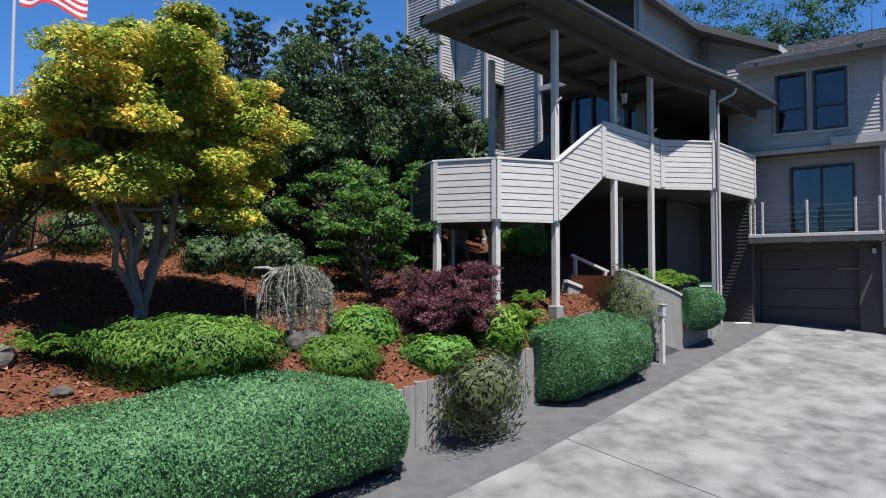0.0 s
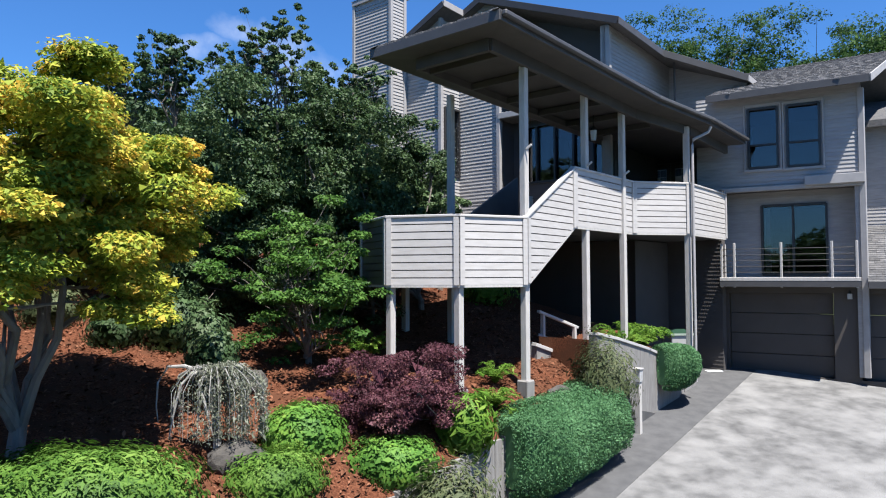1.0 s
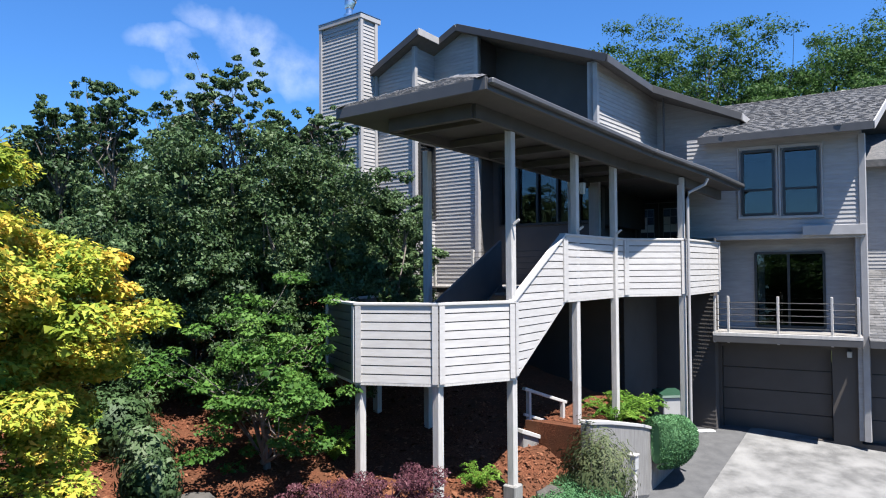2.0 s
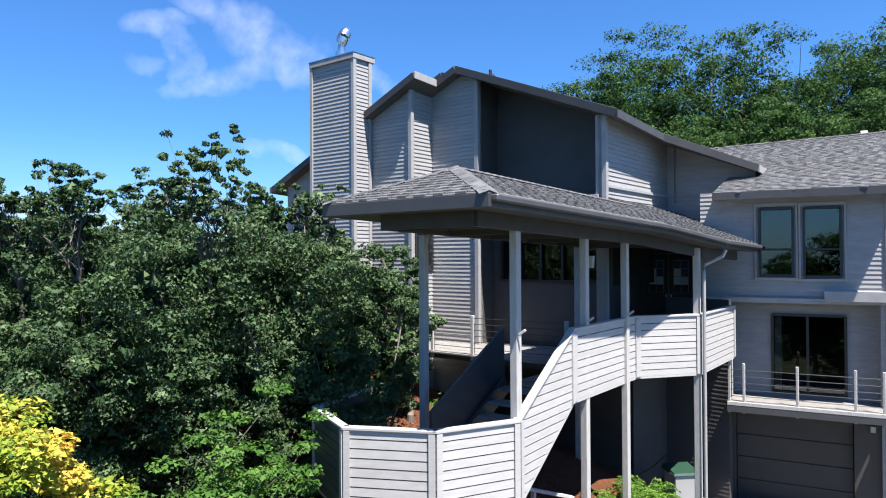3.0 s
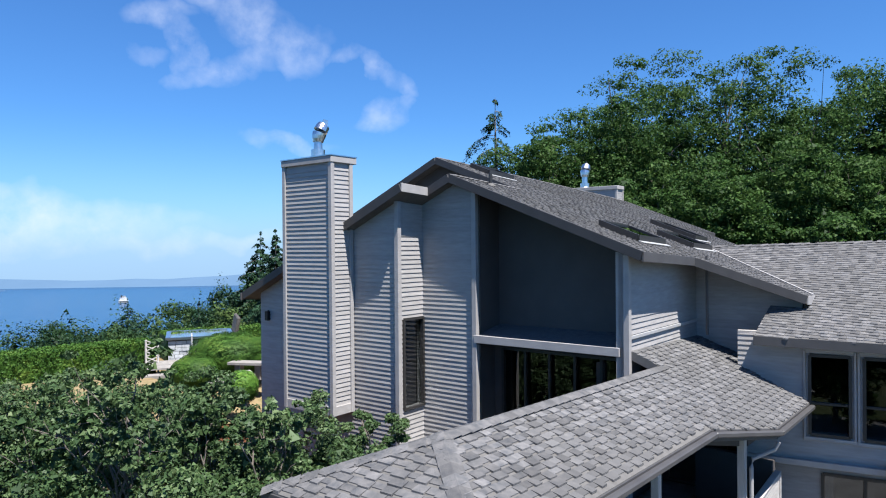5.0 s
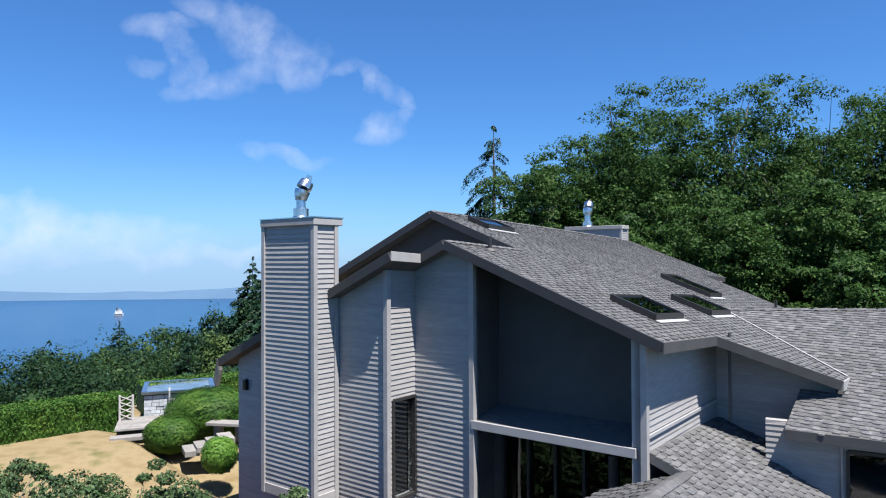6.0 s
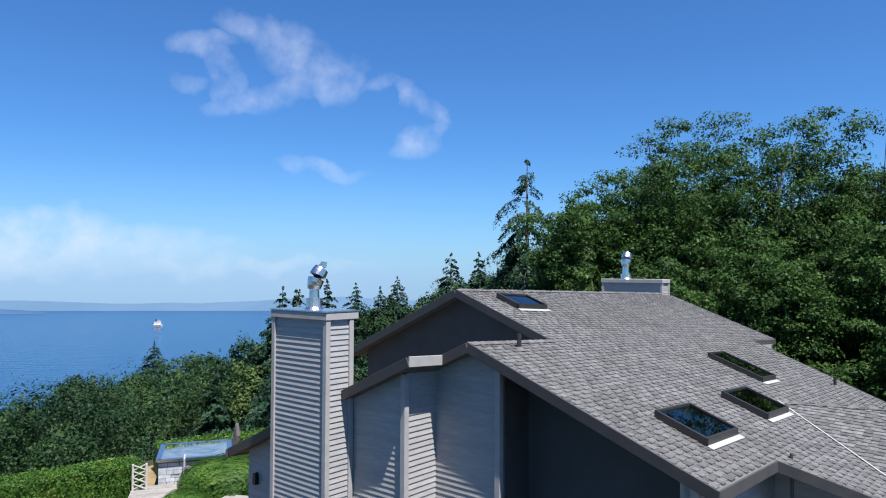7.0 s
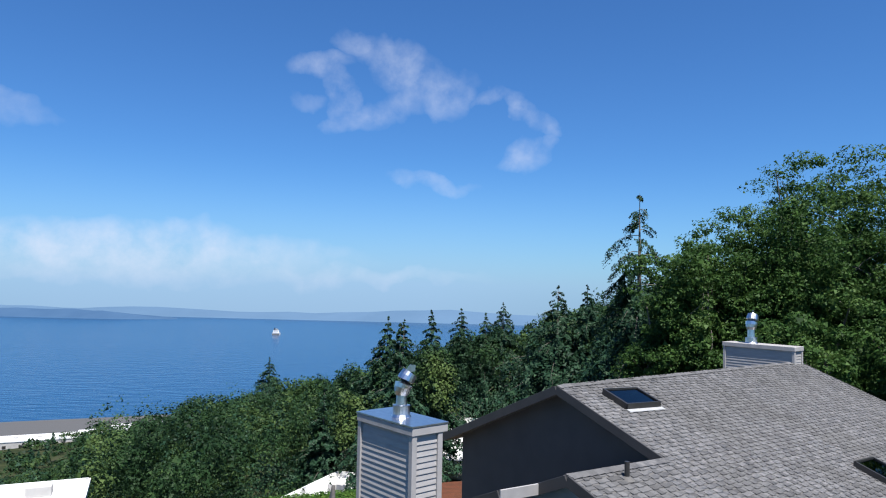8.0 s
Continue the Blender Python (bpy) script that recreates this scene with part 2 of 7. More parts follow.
def water_material():
    m, nt, b = material("sea_water", 0.22)
    N, L = nt.nodes.new, nt.links.new
    b.inputs["Base Color"].default_value = (0.006, 0.042, 0.105, 1)
    b.inputs["Specular IOR Level"].default_value = 0.35
    geo, mp, nz, bp = N("ShaderNodeNewGeometry"), N("ShaderNodeMapping"), N("ShaderNodeTexNoise"), N("ShaderNodeBump")
    mp.inputs["Scale"].default_value = (0.05, 0.14, 1)
    L(geo.outputs["Position"], mp.inputs[0])
    L(mp.outputs[0], nz.inputs["Vector"])
    nz.inputs["Scale"].default_value, nz.inputs["Detail"].default_value = 1.0, 8
    bp.inputs["Strength"].default_value, bp.inputs["Distance"].default_value = 0.5, 1.0
    L(nz.outputs["Fac"], bp.inputs["Height"])
    L(bp.outputs[0], b.inputs["Normal"])
    return m


M_SEA = water_material()
L_JUNIPER = leafy("blue_green_juniper", (0.034, 0.092, 0.036), (0.082, 0.188, 0.080), (0.150, 0.285, 0.135))
L_SPREAD = leafy("yellow_green_yew", (0.022, 0.062, 0.010), (0.085, 0.170, 0.028), (0.180, 0.280, 0.060))
L_SPIREA = leafy("bright_green_mound", (0.0332, 0.0896, 0.0162), (0.1010, 0.2238, 0.0378), (0.1908, 0.3134, 0.0548))
L_MAPLE = leafy("golden_maple_leaf", (0.052, 0.122, 0.018), (0.300, 0.345, 0.046), (0.690, 0.420, 0.076), 0.3, 1.3, contrast=1.8)
L_GREENMAPLE = leafy("green_maple_leaf", (0.022, 0.060, 0.012), (0.062, 0.140, 0.026), (0.135, 0.235, 0.050), 0.3)
L_RED = leafy("purple_maple_leaf", (0.042, 0.017, 0.022), (0.110, 0.040, 0.052), (0.250, 0.125, 0.125), 0.25)
L_LAUREL = leafy("dark_laurel_leaf", (0.015, 0.034, 0.013), (0.049, 0.091, 0.031), (0.128, 0.180, 0.076), 0.2, gloss=0.25)
L_OLIVE = leafy("grey_green_twig", (0.0378, 0.0548, 0.0236), (0.0928, 0.1144, 0.0548), (0.1636, 0.1740, 0.0872))
L_ALDER = leafy("alder_leaf", (0.013, 0.035, 0.010), (0.042, 0.092, 0.021), (0.102, 0.168, 0.047), 0.35, 0.6)
L_CONIFER = leafy("conifer_needle", (0.007, 0.023, 0.013), (0.019, 0.050, 0.026), (0.042, 0.084, 0.042), 0.1)
L_FARWOOD = leafy("far_wood_leaf", (0.006, 0.018, 0.008), (0.022, 0.052, 0.017), (0.075, 0.118, 0.034), 0.2, 0.14, contrast=2.6, each=0.3)
L_FERN = leafy("fern_frond", (0.0322, 0.0932, 0.0132), (0.1200, 0.2332, 0.0322), (0.2396, 0.3498, 0.0652), 0.35)
L_PALE = leafy("variegated_leaf", (0.0234, 0.0514, 0.0188), (0.0746, 0.1232, 0.0514), (0.1958, 0.2344, 0.1492), 0.3)
L_WEEP = leafy("silver_weeping_leaf", (0.085, 0.100, 0.070), (0.190, 0.205, 0.150), (0.330, 0.330, 0.270), 0.25)
L_HEDGE = leafy("clipped_hedge", (0.018, 0.052, 0.010), (0.050, 0.115, 0.020), (0.120, 0.190, 0.036), 0.2)


# ---- mesh helpers ----
R2 = math.sqrt(2)


def UW(u, w, z=0.0):
    """House axes: u falls with the big roof to the front right, w runs back along its ridge."""
    return Vector(((u + w) / R2, (w - u) / R2, z))


def make(name, bm, mat, parent=None, label=""):
    me = bpy.data.meshes.new(name)
    bmesh.ops.recalc_face_normals(bm, faces=bm.faces)
    bm.to_mesh(me)
    bm.free()
    me.materials.append(mat)
    ob = new(name, me)
    if parent:
        ob.parent = parent
    if label:
        ob["label"] = label
    return ob


part = make


def piece(name, verts, faces, mat, parent=None):
    """A light mesh object straight from its corners."""
    me = bpy.data.meshes.new(name)
    me.from_pydata([tuple(v) for v in verts], [], faces)
    me.materials.append(mat)
    ob = new(name, me)
    if parent:
        ob.parent = parent
    return ob


def thing(name, label, category, group="", kind=""):
    return tagged(new(name), label, category, group, kind)


def loft(bm, a, b):
    """A solid between two loops of the same length."""
    va, vb = [bm.verts.new(p) for p in a], [bm.verts.new(p) for p in b]
    n = len(va)
    bm.faces.new(va[::-1])
    bm.faces.new(vb)
    for i in range(n):
        bm.faces.new((va[i], va[(i + 1) % n], vb[(i + 1) % n], vb[i]))
    return va + vb


def beam(bm, a, b, wide, high, up=Vector((0, 0, 1))):
    a, b = Vector(a), Vector(b)
    d = (b - a).normalized()
    if abs(d.dot(up)) > 0.98:
        up = Vector((1, -1, 0)).normalized()
    side = d.cross(up).normalized()
    top = side.cross(d).normalized()
    ring = [side * (sx * wide / 2) + top * (sz * high / 2) for sx, sz in ((-1, -1), (1, -1), (1, 1), (-1, 1))]
    return loft(bm, [a + r for r in ring], [b + r for r in ring])


def tube(bm, pts, radii, sides=8):
    """A round tapered tube along a line of points."""
    rings = []
    for i, p in enumerate(pts):
        p = Vector(p)
        d = (Vector(pts[min(i + 1, len(pts) - 1)]) - Vector(pts[max(i - 1, 0)])).normalized()
        ref = Vector((0, 0, 1)) if abs(d.z) < 0.9 else Vector((1, 0, 0))
        s = d.cross(ref).normalized()
        t = s.cross(d)
        r = radii[i] if isinstance(radii, (list, tuple)) else radii
        rings.append([bm.verts.new(p + (s * math.cos(2 * math.pi * k / sides) + t * math.sin(2 * math.pi * k / sides)) * r) for k in range(sides)])
    for a, b in zip(rings, rings[1:]):
        for k in range(sides):
            bm.faces.new((a[k], a[(k + 1) % sides], b[(k + 1) % sides], b[k]))
    bm.faces.new(rings[0][::-1])
    bm.faces.new(rings[-1])


def bevelled(bm, width=0.008):
    bmesh.ops.bevel(bm, geom=bm.edges[:], offset=width, segments=1, affect="EDGES", clamp_overlap=True)


def box_part(name, a, b, wide, high, mat, parent=None, label="", bevel=0.006):
    bm = bmesh.new()
    beam(bm, a, b, wide, high)
    if bevel:
        bevelled(bm, bevel)
    return make(name, bm, mat, parent, label)


class Face:
    """An upright wall face from A to B as seen from outside, A on the left."""

    def __init__(self, a, b):
        self.a, self.b = Vector((a[0], a[1], 0)), Vector((b[0], b[1], 0))
        self.len = (self.b - self.a).length
        self.d = (self.b - self.a).normalized()
        self.n = Vector((self.d.y, -self.d.x, 0))

    def at(self, s, z, out=0.0):
        p = self.a + self.d * s + self.n * out
        return Vector((p.x, p.y, z))


def top_at(profile, s):
    for (s0, z0), (s1, z1) in zip(profile, profile[1:]):
        if s0 <= s <= s1:
            return z0 + (z1 - z0) * (s - s0) / max(1e-6, s1 - s0)
    return profile[-1][1] if s > profile[-1][0] else profile[0][1]


def lap_board(face, b0, b1, t0, t1, z, zt, lap, mat, parent):
    """One clapboard: proud at its lower edge, tapering in under the board above."""
    v = [face.at(b0, z, 0.0), face.at(b1, z, 0.0), face.at(b1, z, lap), face.at(b0, z, lap), face.at(t1, zt, 0.004), face.at(t0, zt, 0.004)]
    return piece("board", v, [(0, 1, 2, 3), (3, 2, 4, 5), (0, 3, 5), (1, 4, 2)], mat, parent)


def wall(name, face, z0, profile, holes=(), thick=0.18, mat=None, boards=0.0, board_mat=None, label="", lap=0.021, z_boards=None):
    """A wall with its openings, and lap siding as single boards outside."""
    mat = mat or M_SIDING
    if isinstance(profile, (int, float)):
        profile = [(0, profile), (face.len, profile)]
    cuts = sorted({0.0, face.len, *[p[0] for p in profile], *[h[0] for h in holes], *[h[1] for h in holes]})
    bm = bmesh.new()
    for s0, s1 in zip(cuts, cuts[1:]):
        if s1 - s0 < 1e-4:
            continue
        mid, low = (s0 + s1) / 2, z0
        spans = []
        for h in sorted((h for h in holes if h[0] <= mid <= h[1]), key=lambda h: h[2]):
            if h[2] > low + 1e-4:
                spans.append((low, h[2], h[2]))
            low = h[3]
        spans.append((low, top_at(profile, s0 + 1e-5), top_at(profile, s1 - 1e-5)))
        for zb, za, zc in spans:
            if max(za, zc) <= zb:
                continue
            quad = [(s0, zb), (s1, zb), (s1, max(zc, zb + 0.001)), (s0, max(za, zb + 0.001))]
            loft(bm, [face.at(s, z) for s, z in quad], [face.at(s, z, -thick) for s, z in quad])
    ob = tagged(make(name, bm, mat), label or "taupe painted wall of horizontal lap siding", "wall", kind="structure")
    if boards:
        z = z_boards if z_boards is not None else z0
        peak = max(p[1] for p in profile)
        step = face.len / 240
        while z < peak - 0.02:
            zt = z + boards
            zm = z + boards * 0.5
            edges = []
            run = None
            for i in range(241):
                s = min(face.len, i * step)
                ok = top_at(profile, s) >= zm and not any(h[0] < s < h[1] and h[2] - 0.02 < zm < h[3] + 0.02 for h in holes)
                if ok and run is None:
                    run = s
                if run is not None and (not ok or i == 240):
                    edges.append((run, s))
                    run = None
            for e0, e1 in edges:
                if e1 - e0 < 0.03:
                    continue

                def lim(s, zz, way):
                    k = s
                    while top_at(profile, k) < zz and 0 <= k <= face.len and abs(k - s) < 0.6:
                        k += way * step
                    return k

                b0, b1 = e0, e1
                t0, t1 = lim(e0, zt, 1), lim(e1, zt, -1)
                if t1 <= t0:
                    t0 = t1 = (t0 + t1) / 2
                lap_board(face, b0, b1, t0, t1, z, zt, lap, board_mat or mat, ob)
            z = zt
    return ob


def corner_trim(name, p, z0, z1, parent, wide=0.12, mat=None):
    return box_part(name, (p[0], p[1], z0), (p[0], p[1], z1), wide, wide, mat or M_TRIM, parent)


def window(name, face, s0, s1, z0, z1, panes, label, inset=0.06, bars=()):
    """A framed window set in its opening: frame, glass panes and bars."""
    ob = thing(name, label, "window", kind="structure")
    f = 0.06
    bm = bmesh.new()
    for a, b in (((s0, z0), (s1, z0)), ((s0, z1), (s1, z1))):
        beam(bm, face.at(a[0], a[1], 0.01), face.at(b[0], b[1], 0.01), 0.1, f)
    for s in (s0, s1):
        beam(bm, face.at(s, z0, 0.01), face.at(s, z1, 0.01), f, 0.1, face.n)
    make("window_frame", bm, M_DARKFRAME, ob, "dark bronze window frame")
    for s in bars:
        bm = bmesh.new()
        beam(bm, face.at(s, z0, 0.0), face.at(s, z1, 0.0), f, 0.08, face.n)
        make("mullion", bm, M_DARKFRAME, ob)
    for (a, b, c, d) in panes:
        bm = bmesh.new()
        q = [(a, c), (b, c), (b, d), (a, d)]
        loft(bm, [face.at(s, z, -inset) for s, z in q], [face.at(s, z, -inset - 0.012) for s, z in q])
        g = make("pane", bm, M_GLASS, ob)
        g.visible_shadow = False
    return ob


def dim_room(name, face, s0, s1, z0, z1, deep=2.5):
    """The unlit room behind an opening, its darkness put into a near-black colour."""
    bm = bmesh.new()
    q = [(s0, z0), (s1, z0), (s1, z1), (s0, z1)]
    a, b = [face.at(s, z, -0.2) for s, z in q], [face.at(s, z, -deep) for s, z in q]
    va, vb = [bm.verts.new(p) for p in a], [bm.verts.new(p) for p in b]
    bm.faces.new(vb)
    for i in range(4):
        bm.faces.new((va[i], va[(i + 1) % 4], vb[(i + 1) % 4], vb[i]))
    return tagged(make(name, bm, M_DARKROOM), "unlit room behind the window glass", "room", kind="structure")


# ---- ground ----
def lerp_table(x, table):
    for (a, b), (c, d) in zip(table, table[1:]):
        if x <= c:
            return b if x <= a else b + (d - b) * (x - a) / (c - a)
    return table[-1][1]


EDGE_U = -7.75


def drive_z(y):
    return 0.143 * (min(y, 19.7) - 19.7) if y > -10 else -4.247


def bed_edge(w):
    return lerp_table(w, [(-40, -1.9), (0, -1.05), (6, -0.5), (14, 0.46), (16.9, 0.6), (17.6, 0.05), (20.5, 0.1), (24, 1.6), (30, 2.5)])


def fall(x, y):
    """How far the hillside has dropped towards the water."""
    q = -0.9 * x + 0.55 * (y - 30) - 10
    dip = 3.0 * math.exp(-((x + 7) / 15) ** 2 - ((y - 78) / 15) ** 2)
    drop = min(1.0, max(0.0, (y - 39) / 22)) ** 2
    dip += 7.5 * drop * min(1.0, max(0.0, (16 - x) / 10))
    return dip if q < 0 else dip + 0.36 * min(q, 80) * min(1, 0.25 + q / 16) + 0.115 * max(0, q - 80)


def ground_z(x, y):
    u, w = (x - y) / R2, (x + y) / R2
    s = EDGE_U - u
    if s <= 0:
        return drive_z(y)
    rise = lerp_table(s, [(0, 0), (0.8, 0.55), (4, 1.35), (9, 2.75), (18, 4.6), (22, 4.9), (60, 4.9)])
    z = bed_edge(w) + rise
    return max(-66.0, min(z, 5.05) - fall(x, y))


def sheet(name, xs, ys, mat, zf, label, cat, keep=None):
    idx, verts, faces = {}, [], []
    for j, y in enumerate(ys):
        for i, x in enumerate(xs):
            idx[i, j] = len(verts)
            verts.append((x, y, zf(x, y)))
    for j in range(len(ys) - 1):
        for i in range(len(xs) - 1):
            if keep is None or keep((xs[i] + xs[i + 1]) / 2, (ys[j] + ys[j + 1]) / 2):
                faces.append((idx[i, j], idx[i + 1, j], idx[i + 1, j + 1], idx[i, j + 1]))
    ob = piece(name, verts, faces, mat)
    for p in ob.data.polygons:
        p.use_smooth = True
    return tagged(ob, label, cat, kind="structure")


def span(a, b, n):
    return [a + (b - a) * i / n for i in range(n + 1)]


# the garden bed, on the house axes so that its edge runs along the drive
def build_ground():
    us = span(EDGE_U - 0.02, EDGE_U - 4, 40) + span(EDGE_U - 4, EDGE_U - 24, 50)[1:]
    ws = span(-14, 20, 170) + span(20, 34, 20)[1:]
    verts, faces, n = [], [], len(us)
    for w in ws:
        for u in us:
            p = UW(u, w)
            wob = noise.noise(Vector((p.x * 1.3, p.y * 1.3, 3))) * 0.05 + noise.noise(Vector((p.x * 6, p.y * 6, 7))) * 0.025
            verts.append((p.x, p.y, ground_z(p.x, p.y) + wob * min(1, (EDGE_U - u) * 2)))
    for j in range(len(ws) - 1):
        for i in range(n - 1):
            if ws[j] > 17.2 and us[i] > -9.25:
                continue
            faces.append((j * n + i, j * n + i + 1, (j + 1) * n + i + 1, (j + 1) * n + i))
    ob = piece("ground", verts, faces, M_MULCH)
    for p in ob.data.polygons:
        p.use_smooth = True
    tagged(ob, "sloping garden bed covered in reddish bark mulch", "ground", kind="structure")
    # the hillside beyond, down to the shore
    xs = [-900, -700, -520, -400] + span(-320, 320, 64) + [400, 520, 700, 900]
    ys = span(-60, 40, 10) + span(50, 400, 35) + [460, 560, 700]

    def far_z(x, y):
        u, w = (x - y) / R2, (x + y) / R2
        near = -0.6 if (-34 < u < 6 and -18 < w < 36) else 0
        z = ground_z(x, y)
        if u > EDGE_U:
            z = min(z, drive_z(y)) if y < 40 else z
            if y > 25:
                z = 2.0 + 0.05 * max(0, x - 20) - fall(x, y)
        return max(-66, z) + near

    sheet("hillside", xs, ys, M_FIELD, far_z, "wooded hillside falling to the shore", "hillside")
    bm = bmesh.new()
    vs = [bm.verts.new(p) for p in ((-3200, 120, -60), (2400, 120, -60), (2400, 1330, -60), (-3200, 1330, -60))]
    bm.faces.new(vs)
    tagged(make("water", bm, M_SEA), "wide calm blue sea inlet under haze", "water", kind="structure")


# low far shores behind the water, with the distance haze in their colour
def far_ridge(name, y, x0, x1, base, height, seed, label, mat):
    n = 90
    verts, faces = [], []
    for i in range(n + 1):
        x = x0 + (x1 - x0) * i / n
        e = min(1.0, min(i, n - i) / 14)
        h = height * e * (0.55 + 0.45 * noise.noise(Vector((x * 0.004, seed, 0))) + 0.12 * noise.noise(Vector((x * 0.02, seed, 4))))
        h = max(h, 0.4)
        verts += [(x, y, base), (x, y + 60, base + h), (x, y + 200, base)]
    for i in range(n):
        a = i * 3
        faces += [(a, a + 3, a + 4, a + 1), (a + 1, a + 4, a + 5, a + 2)]
    return tagged(piece(name, verts, faces, mat), label, "far shore", kind="structure")


build_ground()
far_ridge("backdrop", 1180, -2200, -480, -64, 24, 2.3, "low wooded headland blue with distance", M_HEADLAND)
far_ridge("backdrop_2", 1320, -2600, 2400, -60, 30, 7.7, "long ridge on the far side of the water, blue with haze", M_FARLAND)

# the drive: a bleached concrete field beside a darker strip
def joint_u(w):
    return -6.3 - 0.055 * max(0.0, w - 8)


def drive_sheet(name, left, right, mat, label, w1=21.4, lift=0.0):
    ws, n = span(-24, w1, 110), 24
    verts, faces = [], []
    for w in ws:
        a, b = left(w), right(w)
        for i in range(n):
            p = UW(a + (b - a) * i / (n - 1), w)
            verts.append((p.x, p.y, drive_z(p.y) + lift))
    for j in range(len(ws) - 1):
        for i in range(n - 1):
            faces.append((j * n + i, j * n + i + 1, (j + 1) * n + i + 1, (j + 1) * n + i))
    return tagged(piece(name, verts, faces, mat), label, "driveway", kind="structure")


drive_sheet("pavement", lambda w: EDGE_U - 0.1 if w < 17.2 else -9.4, joint_u, M_APRON, "dark smooth concrete strip along the planted bed", w1=21.5, lift=0.004)
drive_sheet("road", joint_u, lambda w: 9.0, M_CONC, "sun-bleached worn concrete driveway", w1=27)


def bark_chips():
    """Loose chips of bark lying over the bed."""
    rg = np.random.default_rng(12)
    n = 26000
    d, w = 0.15 + 8.5 * rg.random(n) ** 1.3, rg.uniform(-1.5, 15.5, n)
    P = [UW(EDGE_U - a, b) for a, b in zip(d, w)]
    P = [(p.x, p.y, ground_z(p.x, p.y) + 0.03 + 0.05 * noise.noise(Vector((p.x * 1.3, p.y * 1.3, 3)))) for p in P]
    ob = leaf_mesh("bark_chips", P, np.tile((0.0, 0.0, 1.0), (n, 1)), 0.06, M_CHIP, aspect=0.45, spread=0.35, seed=12, vary=0.4)
    tagged(ob, "loose reddish bark chips over the garden bed", "bark chips", kind="stuff")


# ---- retaining wall of upright concrete slabs along the drive ----
retain = thing("retaining_wall", "low retaining wall of upright grey concrete slabs", "retaining wall")
w = -9.0
rng = random.Random(4)
while w < 18.2:
    wide = 0.245
    a, b = UW(EDGE_U, w), UW(EDGE_U, w + wide - 0.012)
    out = UW(1, 0) * rng.uniform(0, 0.02)
    inn = UW(-0.16, 0)
    top = bed_edge(w) + 0.05 + rng.uniform(-0.015, 0.015)
    base = drive_z(a.y) - 0.15
    q = [a + out, b + out, b + inn, a + inn]
    v = [Vector((p.x, p.y, base)) for p in q] + [Vector((p.x, p.y, top)) for p in q]
    piece("slab", v, [(0, 1, 5, 4), (1, 2, 6, 5), (2, 3, 7, 6), (3, 0, 4, 7), (4, 5, 6, 7)], M_RETAIN, retain)
    w += wide


# ---- roofs ----
def scan(poly, run):
    """Where a line at that run crosses a polygon of (along, run)."""
    xs = []
    for (a0, r0), (a1, r1) in zip(poly, poly[1:] + poly[:1]):
        if (r0 <= run < r1) or (r1 <= run < r0):
            xs.append(a0 + (a1 - a0) * (run - r0) / (r1 - r0))
    xs.sort()
    return list(zip(xs[::2], xs[1::2]))


def roof_plane(name, poly, zf, downhill, parent, pieces_upto=0, thick=0.16, seed=1, label=""):
    """A roof slab of (u, w) corners, with courses of shingle tabs laid on it. downhill: the way the slope falls, in (u, w)."""
    pts = [UW(u, w, zf(u, w)) for u, w in poly]
    bm = bmesh.new()
    loft(bm, pts, [p - Vector((0, 0, thick)) for p in pts])
    slab = make(name, bm, M_UNDER, parent, label)
    dh = Vector(downhill).normalized()
    al = Vector((-dh.y, dh.x))
    flat = [(Vector(p).dot(al), Vector(p).dot(dh)) for p in poly]
    r0, r1 = min(f[1] for f in flat), max(f[1] for f in flat)
    slope = zf(*(dh * 1.0)) - zf(0, 0)
    expo, tab = 0.128 / math.sqrt(1 + slope * slope), 0.16
    rg = random.Random(seed)
    verts, faces, made, k = [], [], 0, 0
    run = r1
    while run - expo > r0 - expo * 0.5:
        lo, hi = run, max(run - expo * 1.05, r0)
        for a0, a1 in scan(flat, max(r0 + 1e-3, run - expo * 0.5)):
            a = a0 - rg.uniform(0, tab)
            tooth = rg.random() < 0.5
            while a < a1:
                width = tab * rg.choice((0.8, 1.0, 1.0, 1.25))
                s0, s1 = max(a, a0), min(a + width - 0.006, a1)
                a += width
                if s1 - s0 < 0.02:
                    continue
                tooth = not tooth
                proud = 0.030 if tooth else 0.012
                low = lo + rg.uniform(-0.004, 0.004) if tooth else lo - rg.uniform(0.03, 0.05)

                def at(s, r, up):
                    p = al * s + dh * r
                    return UW(p.x, p.y, zf(p.x, p.y) + up)

                v = [at(s0, low, proud), at(s1, low, proud), at(s1, hi, 0.008), at(s0, hi, 0.008), at(s0, low, 0.0), at(s1, low, 0.0)]
                f = [(0, 1, 2, 3), (4, 5, 1, 0), (4, 0, 3), (5, 2, 1)]
                if made < pieces_upto:
                    piece("shingle", v, f, M_SHINGLE, slab)
                    made += 1
                else:
                    o = len(verts)
                    verts += v
                    faces += [tuple(i + o for i in q) for q in f]
        run -= expo
    if verts:
        tagged(piece("shingles", verts, faces, M_SHINGLE, slab), kind="stuff")
    return slab


def edge_board(name, a, b, parent, high=0.19, wide=0.035, drop=0.08, mat=None, lift=0.0):
    """A fascia or rake board hung along a roof edge."""
    a, b = Vector(a), Vector(b)
    off = Vector((0, 0, -drop + lift))
    return box_part(name, a + off, b + off, wide, high, mat or M_FASCIA, parent, bevel=0.004)


